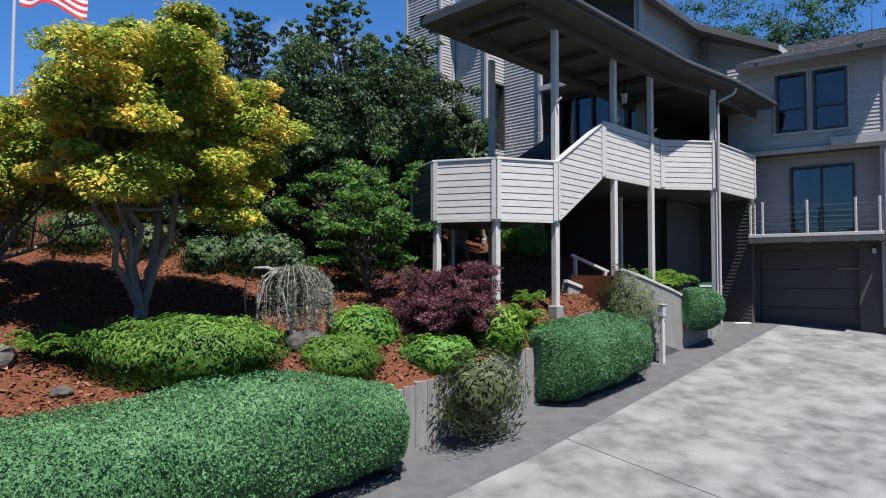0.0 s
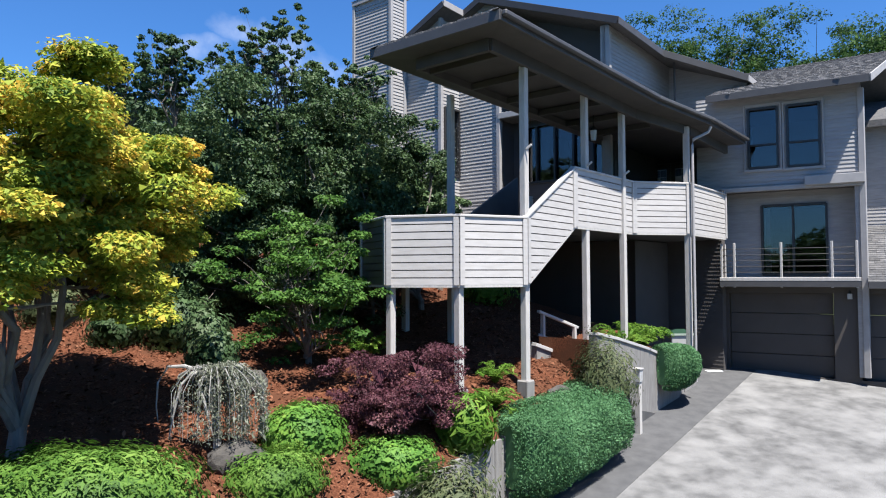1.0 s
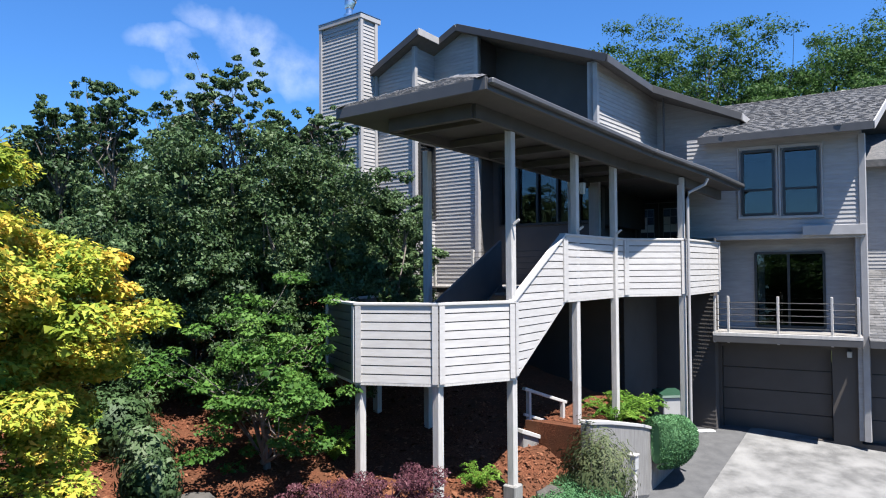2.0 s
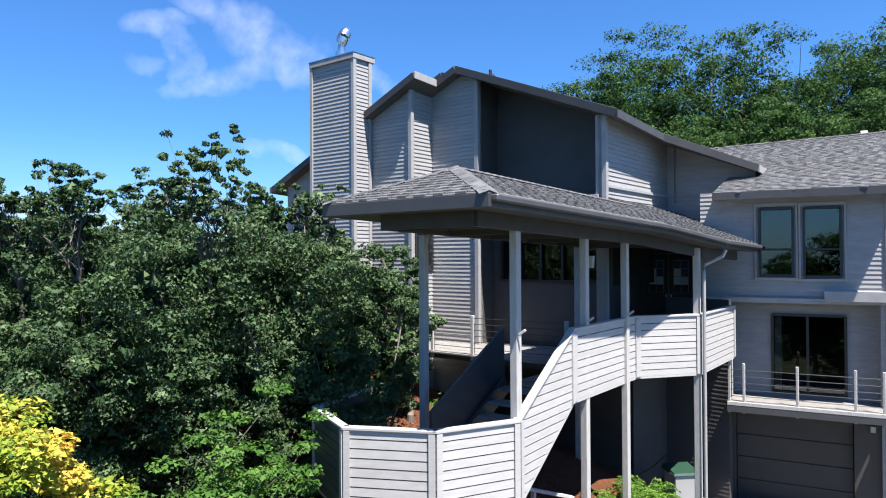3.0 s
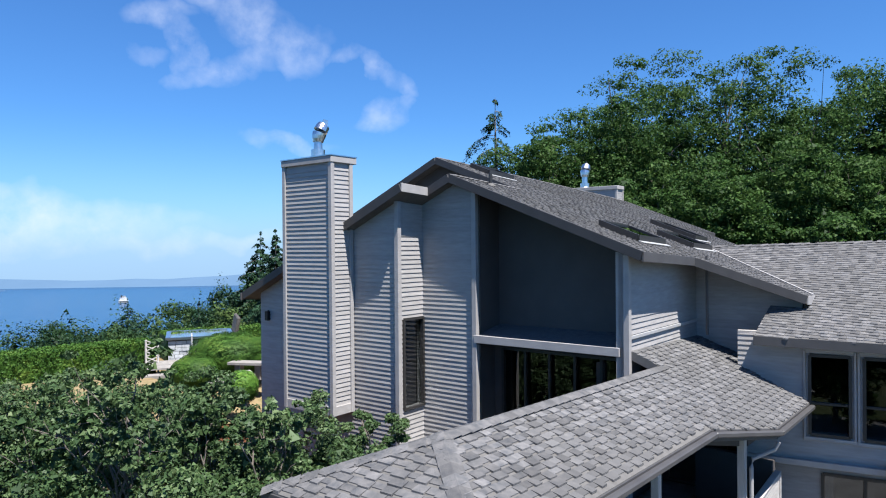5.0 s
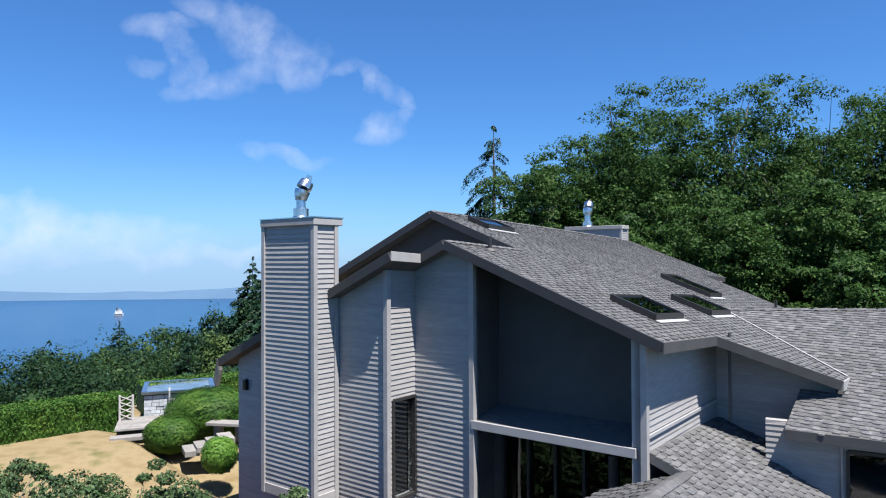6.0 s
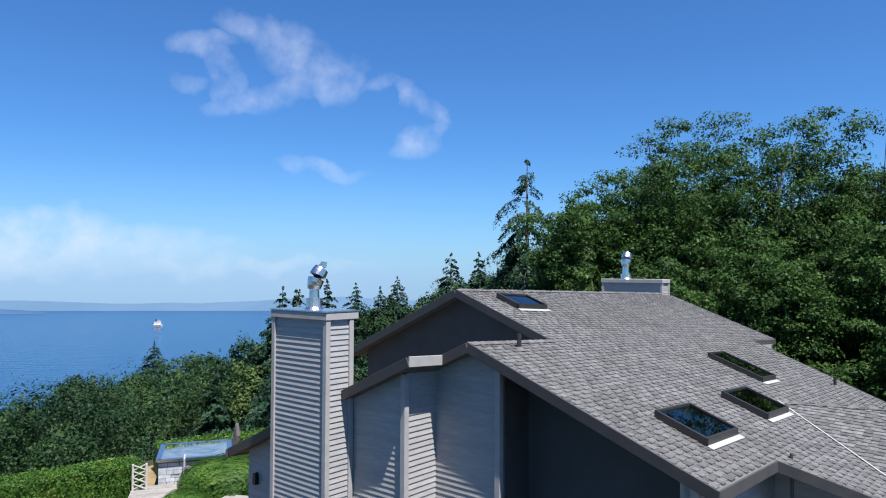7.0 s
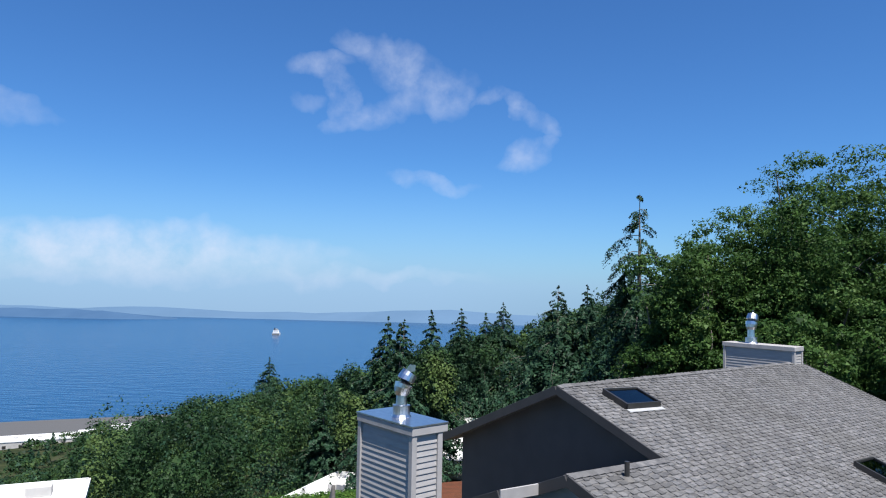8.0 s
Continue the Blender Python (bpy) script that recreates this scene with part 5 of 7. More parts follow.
skylight(-10.8, -9.93, 18.98, 20.5, "large dark-framed skylight with greenish glass")
skylight(-10.92, -10.02, 22.7, 24.25, "dark-framed skylight with greenish glass")
skylight(-12.48, -11.12, 26.25, 27.4, "long narrow dark-framed skylight")
skylight(-15.98, -15.35, 21.36, 22.65, "dark-framed skylight with blue reflection near the ridge")
for u, w in ((-13.42, 18.6), (-10.33, 30.7)):
    vp = thing("vent_pipe", "small dark vent pipe through the roof", "vent pipe", "roof vents")
    b = UW(u, w, zR(u, w))
    bm = bmesh.new()
    tube(bm, [b - Vector((0, 0, 0.1)), b + Vector((0, 0, 0.3))], [0.045, 0.045], 10)
    make("pipe", bm, M_DARKFRAME, vp)
    bm = bmesh.new()
    tube(bm, [b + Vector((0, 0, -0.02)), b + Vector((0, 0, 0.05))], [0.14, 0.05], 12)
    make("boot", bm, M_UNDER, vp)


# ---- planting ----
def leaf_mesh(name, pos, nrm, size, mat, parent=None, aspect=0.55, spread=0.8, seed=0, droop=0.0, vary=0.35, tri=False):
    """A mesh of many single kite-shaped leaves at those places, facing roughly those ways."""
    rg = np.random.default_rng(seed)
    pos, nrm = np.asarray(pos, float), np.asarray(nrm, float)
    n = len(pos)
    nn = nrm / (np.linalg.norm(nrm, axis=1, keepdims=True) + 1e-9) + rg.normal(0, spread, (n, 3))
    nn /= np.linalg.norm(nn, axis=1, keepdims=True) + 1e-9
    t = np.cross(nn, rg.normal(0, 1, (n, 3)))
    t[:, 2] -= droop
    t -= nn * (t * nn).sum(1, keepdims=True)
    t /= np.linalg.norm(t, axis=1, keepdims=True) + 1e-9
    b = np.cross(nn, t)
    s = (np.asarray(size) * np.exp(rg.normal(0, vary, n)))[:, None]
    fold = nn * s * 0.12
    quad = np.stack([pos - t * s * 0.5, pos + b * s * aspect * 0.5 + fold, pos + t * s * 0.55, pos - b * s * aspect * 0.5 + fold], 1)
    if tri:
        quad = np.stack([pos + t * s * 0.6, pos - t * s * 0.4 + b * s * aspect * 0.6 + fold, pos - t * s * 0.4 - b * s * aspect * 0.6], 1)
    c = quad.shape[1]
    me = bpy.data.meshes.new(name)
    me.vertices.add(c * n)
    me.vertices.foreach_set("co", quad.reshape(-1))
    me.loops.add(c * n)
    me.loops.foreach_set("vertex_index", np.arange(c * n, dtype=np.int32))
    me.polygons.add(n)
    me.polygons.foreach_set("loop_start", np.arange(0, c * n, c, dtype=np.int32))
    me.update(calc_edges=True)
    me.materials.append(mat)
    ob = new(name, me)
    if parent:
        ob.parent = parent
    return ob


def ball(rg, n):
    v = rg.normal(0, 1, (n, 3))
    return v / np.linalg.norm(v, axis=1, keepdims=True)


def clumped(rg, centres, radii, per, flat=0.7, up=0.5):
    """Leaf places on the outsides of clumps."""
    P, D = [], []
    for c, r in zip(centres, radii):
        d = ball(rg, per)
        k = rg.uniform(0.55, 1.05, (per, 1))
        P.append(np.asarray(c) + d * k * r * np.array([1, 1, flat]))
        D.append(d + np.array([0, 0, up]))
    return np.concatenate(P), np.concatenate(D)


def limb(bm, a, b, r0, r1, rg, bend=0.12, steps=5, sides=7):
    a, b = Vector(a), Vector(b)
    pts, L = [], (b - a).length
    for i in range(steps + 1):
        t = i / steps
        w = math.sin(t * math.pi) * bend * L
        pts.append(a.lerp(b, t) + Vector((rg.uniform(-1, 1), rg.uniform(-1, 1), rg.uniform(-0.2, 0.8))) * w * 0.6)
    tube(bm, pts, [r0 + (r1 - r0) * i / steps for i in range(steps + 1)], sides)
    return pts


def broad_tree(name, label, base, crown, radii, mat, bark, leaves=9000, size=0.13, clumps=70, seed=1, trunk=0.14, fork=0.35, forks=5, flat=0.7,
               category="tree", under=-0.35, clump_r=0.22, spread=0.8, group="", box=2.0, fill=0, fill_size=0.5, up=0.5, jag=0.36, tri=False):
    """A tree with a tapered forking trunk and a crown of leaf clumps with gaps."""
    ob = thing(name, label, category, group)
    rr, rg = random.Random(seed), np.random.default_rng(seed)
    base, crown, radii = Vector(base), Vector(crown), Vector(radii)
    centres, sizes = [], []
    while len(centres) < clumps:
        d = ball(rg, 1)[0]
        if d[2] < under:
            continue
        k = (np.abs(d) ** box).sum() ** (-1 / box) * rg.uniform(0.4, 1.0) ** 0.5 * (0.82 + jag * noise.noise(Vector(d) * 1.9 + Vector((seed, 0, 0))))
        centres.append(np.array(crown) + d * k * np.array(radii))
        sizes.append(min(radii) * clump_r * rg.uniform(0.7, 1.35))
    bm = bmesh.new()
    top = base.lerp(Vector((crown.x, crown.y, crown.z - radii.z * 0.3)), fork)
    tube(bm, [base - Vector((0, 0, 0.25)), base + Vector((0, 0, 0.12)), base.lerp(top, 0.5) + Vector((rr.uniform(-0.05, 0.05), rr.uniform(-0.05, 0.05), 0)), top],
         [trunk * 1.5, trunk * 1.1, trunk * 0.95, trunk * 0.85], 10)
    make("trunk", bm, bark, ob)
    for i in range(forks):
        bm = bmesh.new()
        tgt = Vector(centres[(i * 7) % len(centres)])
        mid = limb(bm, top - Vector((0, 0, 0.1)), tgt, trunk * 0.62, trunk * 0.16, rr, 0.1, 6)
        for j in range(4):
            c = Vector(centres[(i * 7 + 3 * j + 1) % len(centres)])
            limb(bm, mid[2 + j % 4], c, trunk * 0.26, trunk * 0.06, rr, 0.1, 4, 5)
        make("limb", bm, bark, ob)
    P, D = clumped(rg, centres, sizes, max(8, leaves // clumps), flat, up)
    size = np.full(len(P), size)
    if fill:
        pick = rg.integers(0, len(centres), fill)
        heart = np.array(crown) + (np.array(centres)[pick] - np.array(crown)) * rg.uniform(0.1, 0.75, (fill, 1)) + rg.normal(0, 0.06, (fill, 3)) * np.array(radii)
        P, D, size = np.concatenate([P, heart]), np.concatenate([D, heart - np.array(crown) + 0.01]), np.concatenate([size, np.full(fill, fill_size)])
    leaf_mesh("crown", P, D, size, mat, ob, spread=spread, seed=seed, tri=tri, aspect=0.75 if tri else 0.55)
    return ob


def shrub(name, label, centre, radii, mat, leaves=4000, size=0.07, seed=1, category="shrub", lumps=0.18, ragged=0.25, spread=0.7, aspect=0.5, power=2.4, twigs=6,
          cut=-1.0, group="", turn=0.0, droop=0.0):
    """A dense shrub: twigs inside, a shadowed heart, and a shell of single leaves over a lumpy form."""
    ob = thing(name, label, category, group)
    rg, rr = np.random.default_rng(seed), random.Random(seed)
    c, r = np.array(centre, float), np.array(radii, float)
    n = leaves * 2
    d = ball(rg, n)
    d = d[d[:, 2] > cut][:leaves]
    m = (np.abs(d) ** power).sum(1, keepdims=True) ** (-1 / power)
    lump = np.array([noise.noise(Vector(v) * 2.6 + Vector((seed * 3.1, 0, 0))) + 0.5 * noise.noise(Vector(v) * 7 + Vector((0, seed, 0))) for v in d])[:, None]
    k = m * (1 + lumps * lump) * rg.uniform(1 - ragged, 1.04, (len(d), 1))
    local = d * k * r
    ca, sa = math.cos(turn), math.sin(turn)
    R = np.array([[ca, -sa, 0], [sa, ca, 0], [0, 0, 1]])
    leaf_mesh("foliage", c + local @ R.T, (d / r) @ R.T + np.array([0, 0, 0.25]), size, mat, ob, aspect=aspect, spread=spread, seed=seed, droop=droop)
    bm = bmesh.new()
    for i in range(twigs):
        a = rr.uniform(0, 6.28)
        e = Vector((math.cos(a) * r[0] * 0.7, math.sin(a) * r[1] * 0.7, r[2] * rr.uniform(0.0, 0.6)))
        e = Vector(R @ np.array(e)) + Vector(c)
        limb(bm, (c[0], c[1], c[2] - r[2] * 0.95), e, 0.02, 0.006, rr, 0.1, 3, 5)
    make("stems", bm, M_BARK, ob)
    if ragged < 0.5:
        bm = bmesh.new()
        bmesh.ops.create_icosphere(bm, subdivisions=3, radius=1.0)
        for v in bm.verts:
            q = np.array(v.co)
            mm = (np.abs(q) ** power).sum() ** (-1 / power)
            lp = noise.noise(Vector(q) * 2.6 + Vector((seed * 3.1, 0, 0)))
            v.co = Vector(c + R @ (q * mm * (1 + lumps * lp) * r * (0.9 - ragged * 0.5)))
        make("heart", bm, mat, ob)
    return ob


def fern(name, label, base, reach, mat, fronds=18, seed=1, category="fern", up=0.8, group=""):
    """Arching fronds of paired leaflets from one root."""
    ob = thing(name, label, category, group)
    rg, rr = np.random.default_rng(seed), random.Random(seed)
    P, D = [], []
    bm = bmesh.new()
    for i in range(fronds):
        a = 2 * math.pi * i / fronds + rr.uniform(-0.3, 0.3)
        L = reach * rr.uniform(0.7, 1.1)
        lift = up * rr.uniform(0.6, 1.3)
        pts = []
        for k in range(9):
            t = k / 8
            pts.append(Vector((base[0] + math.cos(a) * L * t, base[1] + math.sin(a) * L * t, base[2] + L * (lift * 1.5 * t - lift * 1.1 * t * t))))
        tube(bm, pts[::2], [0.006, 0.005, 0.004, 0.003, 0.002], 4)
        for k in range(2, 40):
            t = k / 40
            i0 = min(7, int(t * 8))
            q = pts[i0].lerp(pts[i0 + 1], t * 8 - i0)
            wd = 0.06 * reach * math.sin(math.pi * min(1, t * 0.9 + 0.08)) + 0.01
            for sg in (-1, 1):
                P.append(q + Vector((-math.sin(a) * wd * sg, math.cos(a) * wd * sg, rr.uniform(-0.01, 0.01))))
                D.append((0, 0, 1))
    tagged(make("stalk", bm, mat, ob), kind="stuff")
    leaf_mesh("fronds", P, D, 0.07 * reach + 0.012, mat, ob, aspect=0.35, spread=0.45, seed=seed)
    return ob


bark_chips()


gz = ground_z


# golden maple
broad_tree("japanese_maple", "golden-green maple with grey forking trunk in the bark bed", (-4.42, 9.9, gz(-4.42, 9.9)), (-4.45, 10.5, 3.5), (1.78, 2.4, 1.95), L_MAPLE, M_BARK,
           tri=True, leaves=150000, size=0.05, clumps=200, seed=11, trunk=0.105, fork=0.24, forks=8, flat=0.4, under=-0.8, clump_r=0.22, spread=0.42, up=1.6, jag=0.6, fill=1500, fill_size=0.12)
broad_tree("japanese_maple", "smaller golden maple half hidden behind the first", (-7.6, 10.6, gz(-7.6, 10.6)), (-7.0, 11.1, 2.95), (2.1, 2.3, 1.45), L_MAPLE, M_BARK,
           tri=True, leaves=60000, size=0.055, clumps=130, seed=12, trunk=0.08, fork=0.4, forks=5, flat=0.5, under=-0.5, clump_r=0.25, spread=0.42, up=1.3, fill=800, fill_size=0.12)
# dark broadleaf trees against the house: a front rank, then a lower thicket up the slope
for i, (bx, by, c, r, nl, ncl) in enumerate([
        (-3.4, 16.6, (-3.5, 16.2, 4.3), (2.2, 1.9, 2.6), 42000, 330),
        (-1.2, 16.8, (-1.2, 16.5, 4.2), (1.7, 1.7, 2.6), 36000, 300),
        (0.6, 17.9, (0.2, 17.9, 4.2), (1.15, 1.1, 1.8), 16000, 150),
        (1.2, 19.9, (1.0, 20.2, 4.6), (1.0, 0.9, 1.7), 11000, 100),
        (-5.9, 17.0, (-5.8, 16.8, 4.2), (1.8, 1.7, 2.4), 30000, 230),
        (-8.4, 17.6, (-8.3, 17.6, 3.9), (1.6, 1.5, 2.1), 16000, 140),
        (-6.9, 19.6, (-6.9, 19.8, 5.7), (1.7, 1.5, 1.75), 15000, 140),
        (-4.6, 19.3, (-4.6, 19.6, 5.7), (1.6, 1.5, 1.75), 15000, 140),
        (-2.4, 19.2, (-2.4, 19.4, 5.6), (1.5, 1.4, 1.65), 14000, 130),
        (-0.5, 20.2, (-0.6, 20.3, 5.1), (1.3, 1.2, 1.4), 11000, 110),
        (-8.6, 21.0, (-8.9, 20.6, 5.65), (1.7, 1.5, 1.75), 10000, 100),
        (-3.6, 21.6, (-3.6, 21.9, 5.35), (1.5, 1.3, 1.1), 10000, 90),
        (-11.2, 19.8, (-11.2, 20.0, 5.6), (1.8, 1.6, 1.9), 13000, 120),
        (-6.2, 22.2, (-6.2, 22.4, 5.5), (1.6, 1.3, 1.3), 10000, 90)]):
    broad_tree("cherry_laurel_tree", "dense dark glossy-leaved tree beside the porch" if i < 6 else "dense dark leafy thicket tree up the slope behind the porch", (bx, by, gz(bx, by)), c, r,
               L_LAUREL, M_BARK, tri=True, leaves=int(nl * 2.3), size=0.048, clumps=ncl, seed=20 + i, trunk=0.07, fork=0.2, forks=8, flat=0.6, under=-1.0, clump_r=0.17, group="dark trees by the house",
               box=3.6, spread=0.6, fill=nl // 5, fill_size=0.075, jag=0.55, up=0.7)
# taller loose sprays above the mass
for i, (c, r, nl) in enumerate([((-4.6, 16.0, 6.95), (0.75, 0.6, 0.95), 2200), ((-2.5, 15.9, 7.25), (0.8, 0.6, 1.1), 2600), ((-1.75, 17.0, 6.85), (0.7, 0.6, 0.85), 2000), ((-5.6, 16.2, 6.65), (0.8, 0.6, 0.85), 2000),
                                ((-3.5, 16.4, 6.85), (0.7, 0.6, 0.75), 1700), ((-0.7, 16.6, 6.75), (0.65, 0.5, 0.7), 1600), ((-6.6, 16.6, 6.25), (0.8, 0.6, 0.8), 1700), ((-7.7, 17.2, 5.95), (0.8, 0.6, 0.8), 1500)]):
    broad_tree("cherry_laurel_tree", "slender dark glossy-leaved tree top rising above its neighbours", (c[0] + 0.2, c[1] + 0.3, gz(c[0], c[1])), c, r, L_LAUREL, M_BARK, tri=True, leaves=int(nl * 2.6), size=0.052, clumps=130,
               seed=40 + i, trunk=0.035, fork=0.8, forks=9, flat=0.5, under=-1.0, clump_r=0.14, group="dark trees by the house", spread=0.6, up=0.6, jag=1.1)
# small green maple
broad_tree("japanese_maple", "small bright green maple in layered sprays", (-1.6, 14.25, gz(-1.6, 14.25)), (-1.55, 13.7, 2.4), (1.6, 1.25, 1.35), L_GREENMAPLE, M_BARK,
           tri=True, leaves=15000, size=0.052, clumps=120, seed=31, trunk=0.05, fork=0.25, forks=9, flat=0.35, under=-0.9, clump_r=0.17, spread=0.4, up=1.4, jag=1.1)
# purple maple
ob = broad_tree("laceleaf_maple", "low mounded purple laceleaf maple", (-0.1, 12.05, gz(-0.1, 12.05)), (0.02, 12.15, 0.68), (1.2, 0.95, 0.88), L_RED, M_BARK,
                tri=True, leaves=60000, size=0.024, clumps=210, seed=33, trunk=0.05, fork=0.4, forks=9, flat=0.45, under=-0.45, clump_r=0.19, category="shrub", jag=0.7, fill=600, fill_size=0.13)

# clipped groundcover hedges over the retaining wall
AX = radians(45)


def wall_hedge(label, w0, w1, uc, half_u, z_top0, z_top1, mat, leaves, seed, size=0.06, lift=0.04):
    """A long rounded hedge running along the drive, spilling over the wall."""
    ob = thing("hedge", label, "hedge", "hedges along the drive")
    rg = np.random.default_rng(seed)
    L = w1 - w0

    def form(t, a, k):
        w = w0 + L * t
        endf = min(1.0, (t * L / 0.55 + 0.02), ((1 - t) * L / 0.55 + 0.02)) ** 0.5
        base = drive_z(UW(uc, w).y) + lift
        top = z_top0 + (z_top1 - z_top0) * t + 0.28 * math.exp(-((w - 4.6) / 1.6) ** 2) + 0.05 * noise.noise(Vector((w * 0.9, seed, 0)))
        zc = (base + top) / 2
        hz, hu = (top - base) / 2 * (0.75 + 0.25 * endf), half_u * endf
        lump = 1 + 0.08 * noise.noise(Vector((w * 1.4, a * 1.2, seed))) + 0.05 * noise.noise(Vector((w * 5, a * 4, seed)))
        ca, sa = math.cos(a), math.sin(a)
        m = (abs(ca) ** 2.6 + abs(sa) ** 2.6) ** (-1 / 2.6)
        du, dz = ca * m * hu * lump * k, sa * m * hz * lump * k
        return UW(uc + du, w, zc + dz), Vector((ca / R2, -ca / R2, sa))

    P, D = [], []
    for i in range(leaves):
        t, a = rg.uniform(0, 1), rg.uniform(-1.5, 3.4)
        p, d = form(t, a, rg.uniform(0.9, 1.03))
        P.append(p)
        D.append(d)
    leaf_mesh("foliage", P, D, size, mat, ob, aspect=0.6, spread=0.7, seed=seed, tri=True, vary=0.2)
    bm = bmesh.new()
    rings = []
    for i in range(41):
        rings.append([bm.verts.new(form(0.03 + 0.94 * i / 40, 2 * math.pi * k / 20, 0.84)[0]) for k in range(20)])
    for a, b in zip(rings, rings[1:]):
        for k in range(20):
            bm.faces.new((a[k], a[(k + 1) % 20], b[(k + 1) % 20], b[k]))
    bm.faces.new(rings[0][::-1])
    bm.faces.new(rings[-1])
    make("heart", bm, mat, ob)


wall_hedge("long clipped blue-green juniper hedge over the wall", -7.5, 6.75, -7.85, 0.95, 0.1, -0.28, L_JUNIPER, 150000, 3, 0.034)
wall_hedge("rounded clipped blue-green juniper mound over the wall", 10.05, 13.35, -7.62, 0.82, 0.42, 0.66, L_JUNIPER, 56000, 4, 0.03)
wall_hedge("small clipped juniper mound at the end of the wall", 15.9, 17.35, -7.55, 0.56, 1.13, 0.93, L_JUNIPER, 24000, 5, 0.03, lift=0.42)

shrub("spreading_juniper", "wide flat yellow-green spreading conifer in the bed", (-3.5, 9.3, gz(-3.5, 9.3) + 0.28), (1.3, 0.85, 0.5), L_SPREAD, 18000, 0.07, 6, ragged=0.3, lumps=0.28, aspect=0.3, spread=0.9)
shrub("spreading_juniper", "rounded yellow-green conifer mound", (-1.62, 10.6, 0.0), (0.66, 0.6, 0.42), L_SPREAD, 9000, 0.06, 7, ragged=0.28, lumps=0.25, aspect=0.3, spread=0.9)
shrub("spirea", "bright green dome-shaped shrub", (-1.35, 11.55, 0.3), (0.6, 0.58, 0.52), L_SPIREA, 10000, 0.055, 8, ragged=0.2, lumps=0.16)
shrub("spirea", "low bright green mounded shrub", (-0.12, 11.4, -0.02), (0.66, 0.5, 0.38), L_SPIREA, 9000, 0.055, 9, ragged=0.28, lumps=0.25)
shrub("pieris", "spiky yellow-green evergreen shrub", (1.0, 12.3, 0.28), (0.46, 0.46, 0.55), L_FERN, 2600, 0.13, 10, ragged=0.4, lumps=0.25, aspect=0.25, spread=0.9)
shrub("trailing_rosemary", "straggling grey-green shrub trailing over the wall", (0.62, 10.75, -0.5), (0.85, 0.45, 0.62), L_OLIVE, 5200, 0.085, 13, ragged=0.6, lumps=0.4, aspect=0.25, spread=1.0, turn=AX, droop=0.8, twigs=30)
shrub("trailing_rosemary", "straggling grey-green shrub at the foot of the stair", (3.9, 14.5, 0.42), (0.75, 0.55, 1.0), L_OLIVE, 12000, 0.07, 14, ragged=0.6, lumps=0.35, aspect=0.25, spread=1.0, turn=AX, droop=0.8, twigs=30)
shrub("variegated_shrub", "pale variegated leafy shrub on the slope", (-3.05, 13.0, 1.5), (0.36, 0.36, 0.55), L_PALE, 4200, 0.08, 15, ragged=0.6, lumps=0.5)
shrub("variegated_shrub", "pale leafy shrub above the weeping tree", (-2.8, 12.4, 1.4), (0.33, 0.33, 0.36), L_PALE, 3000, 0.08, 16, ragged=0.6, lumps=0.5)
shrub("rhododendron", "dark leafy shrub under the maple", (-4.0, 14.5, 1.75), (0.6, 0.6, 0.55), L_LAUREL, 5000, 0.08, 17, ragged=0.6, lumps=0.3)
for i, (x, y, r, m, lab) in enumerate([(-9.3, 14.2, 0.8, L_LAUREL, "dark leafy shrub at the back of the bed"), (-7.8, 14.6, 0.75, L_LAUREL, "dark leafy shrub at the back of the bed"),
                                       (-6.4, 14.9, 0.5, L_OLIVE, "grey-green shrub at the back of the bed"), (-5.0, 14.4, 0.5, L_PALE, "pale leafy shrub at the back of the bed"), (-9.2, 12.3, 0.7, L_HEDGE, "green rounded shrub behind the maple"),
                                       (-10.8, 13.2, 0.9, L_HEDGE, "green rounded shrub at the back of the bed"), (-8.6, 17.0, 1.1, L_HEDGE, "green rounded shrub behind the bed"),
                                       (-11.5, 18.5, 1.3, L_HEDGE, "green rounded shrub behind the bed"), (-6.9, 19.5, 1.1, L_SPIREA, "bright green shrub behind the bed"),
                                       (-9.5, 21.0, 1.3, L_HEDGE, "green rounded shrub behind the bed"), (-2.6, 19.6, 0.9, L_HEDGE, "green shrub under the trees"),
                                       (2.3, 19.4, 0.75, L_SPIREA, "bright green shrub below the deck"), (-0.6, 20.2, 0.7, L_LAUREL, "dark leafy shrub below the deck")]):
    shrub("garden_shrub", lab, (x, y, gz(x, y) + r * 0.45), (r, r, r * 0.8), m, 5200, 0.075, 50 + i, ragged=0.62, lumps=0.55, twigs=14, group="shrubs behind the bed")
shrub("topiary", "small clipped egg-shaped shrub on the slope", (0.84, 21.0, 2.85), (0.3, 0.3, 0.5), L_SPIREA, 2400, 0.06, 63, ragged=0.1, lumps=0.06)
def bed_z(x, y):
    """The top of the bed, or of the planter's fill where that stands higher."""
    u, w = (x - y) / R2, (x + y) / R2
    z = gz(x, y)
    return max(z, lerp_table(w, [(13.15, 1.36), (14.0, 1.21), (15.5, 0.88), (17.25, 0.39)])) if -9.0 < u < -7.86 and 13.15 < w < 17.25 else z


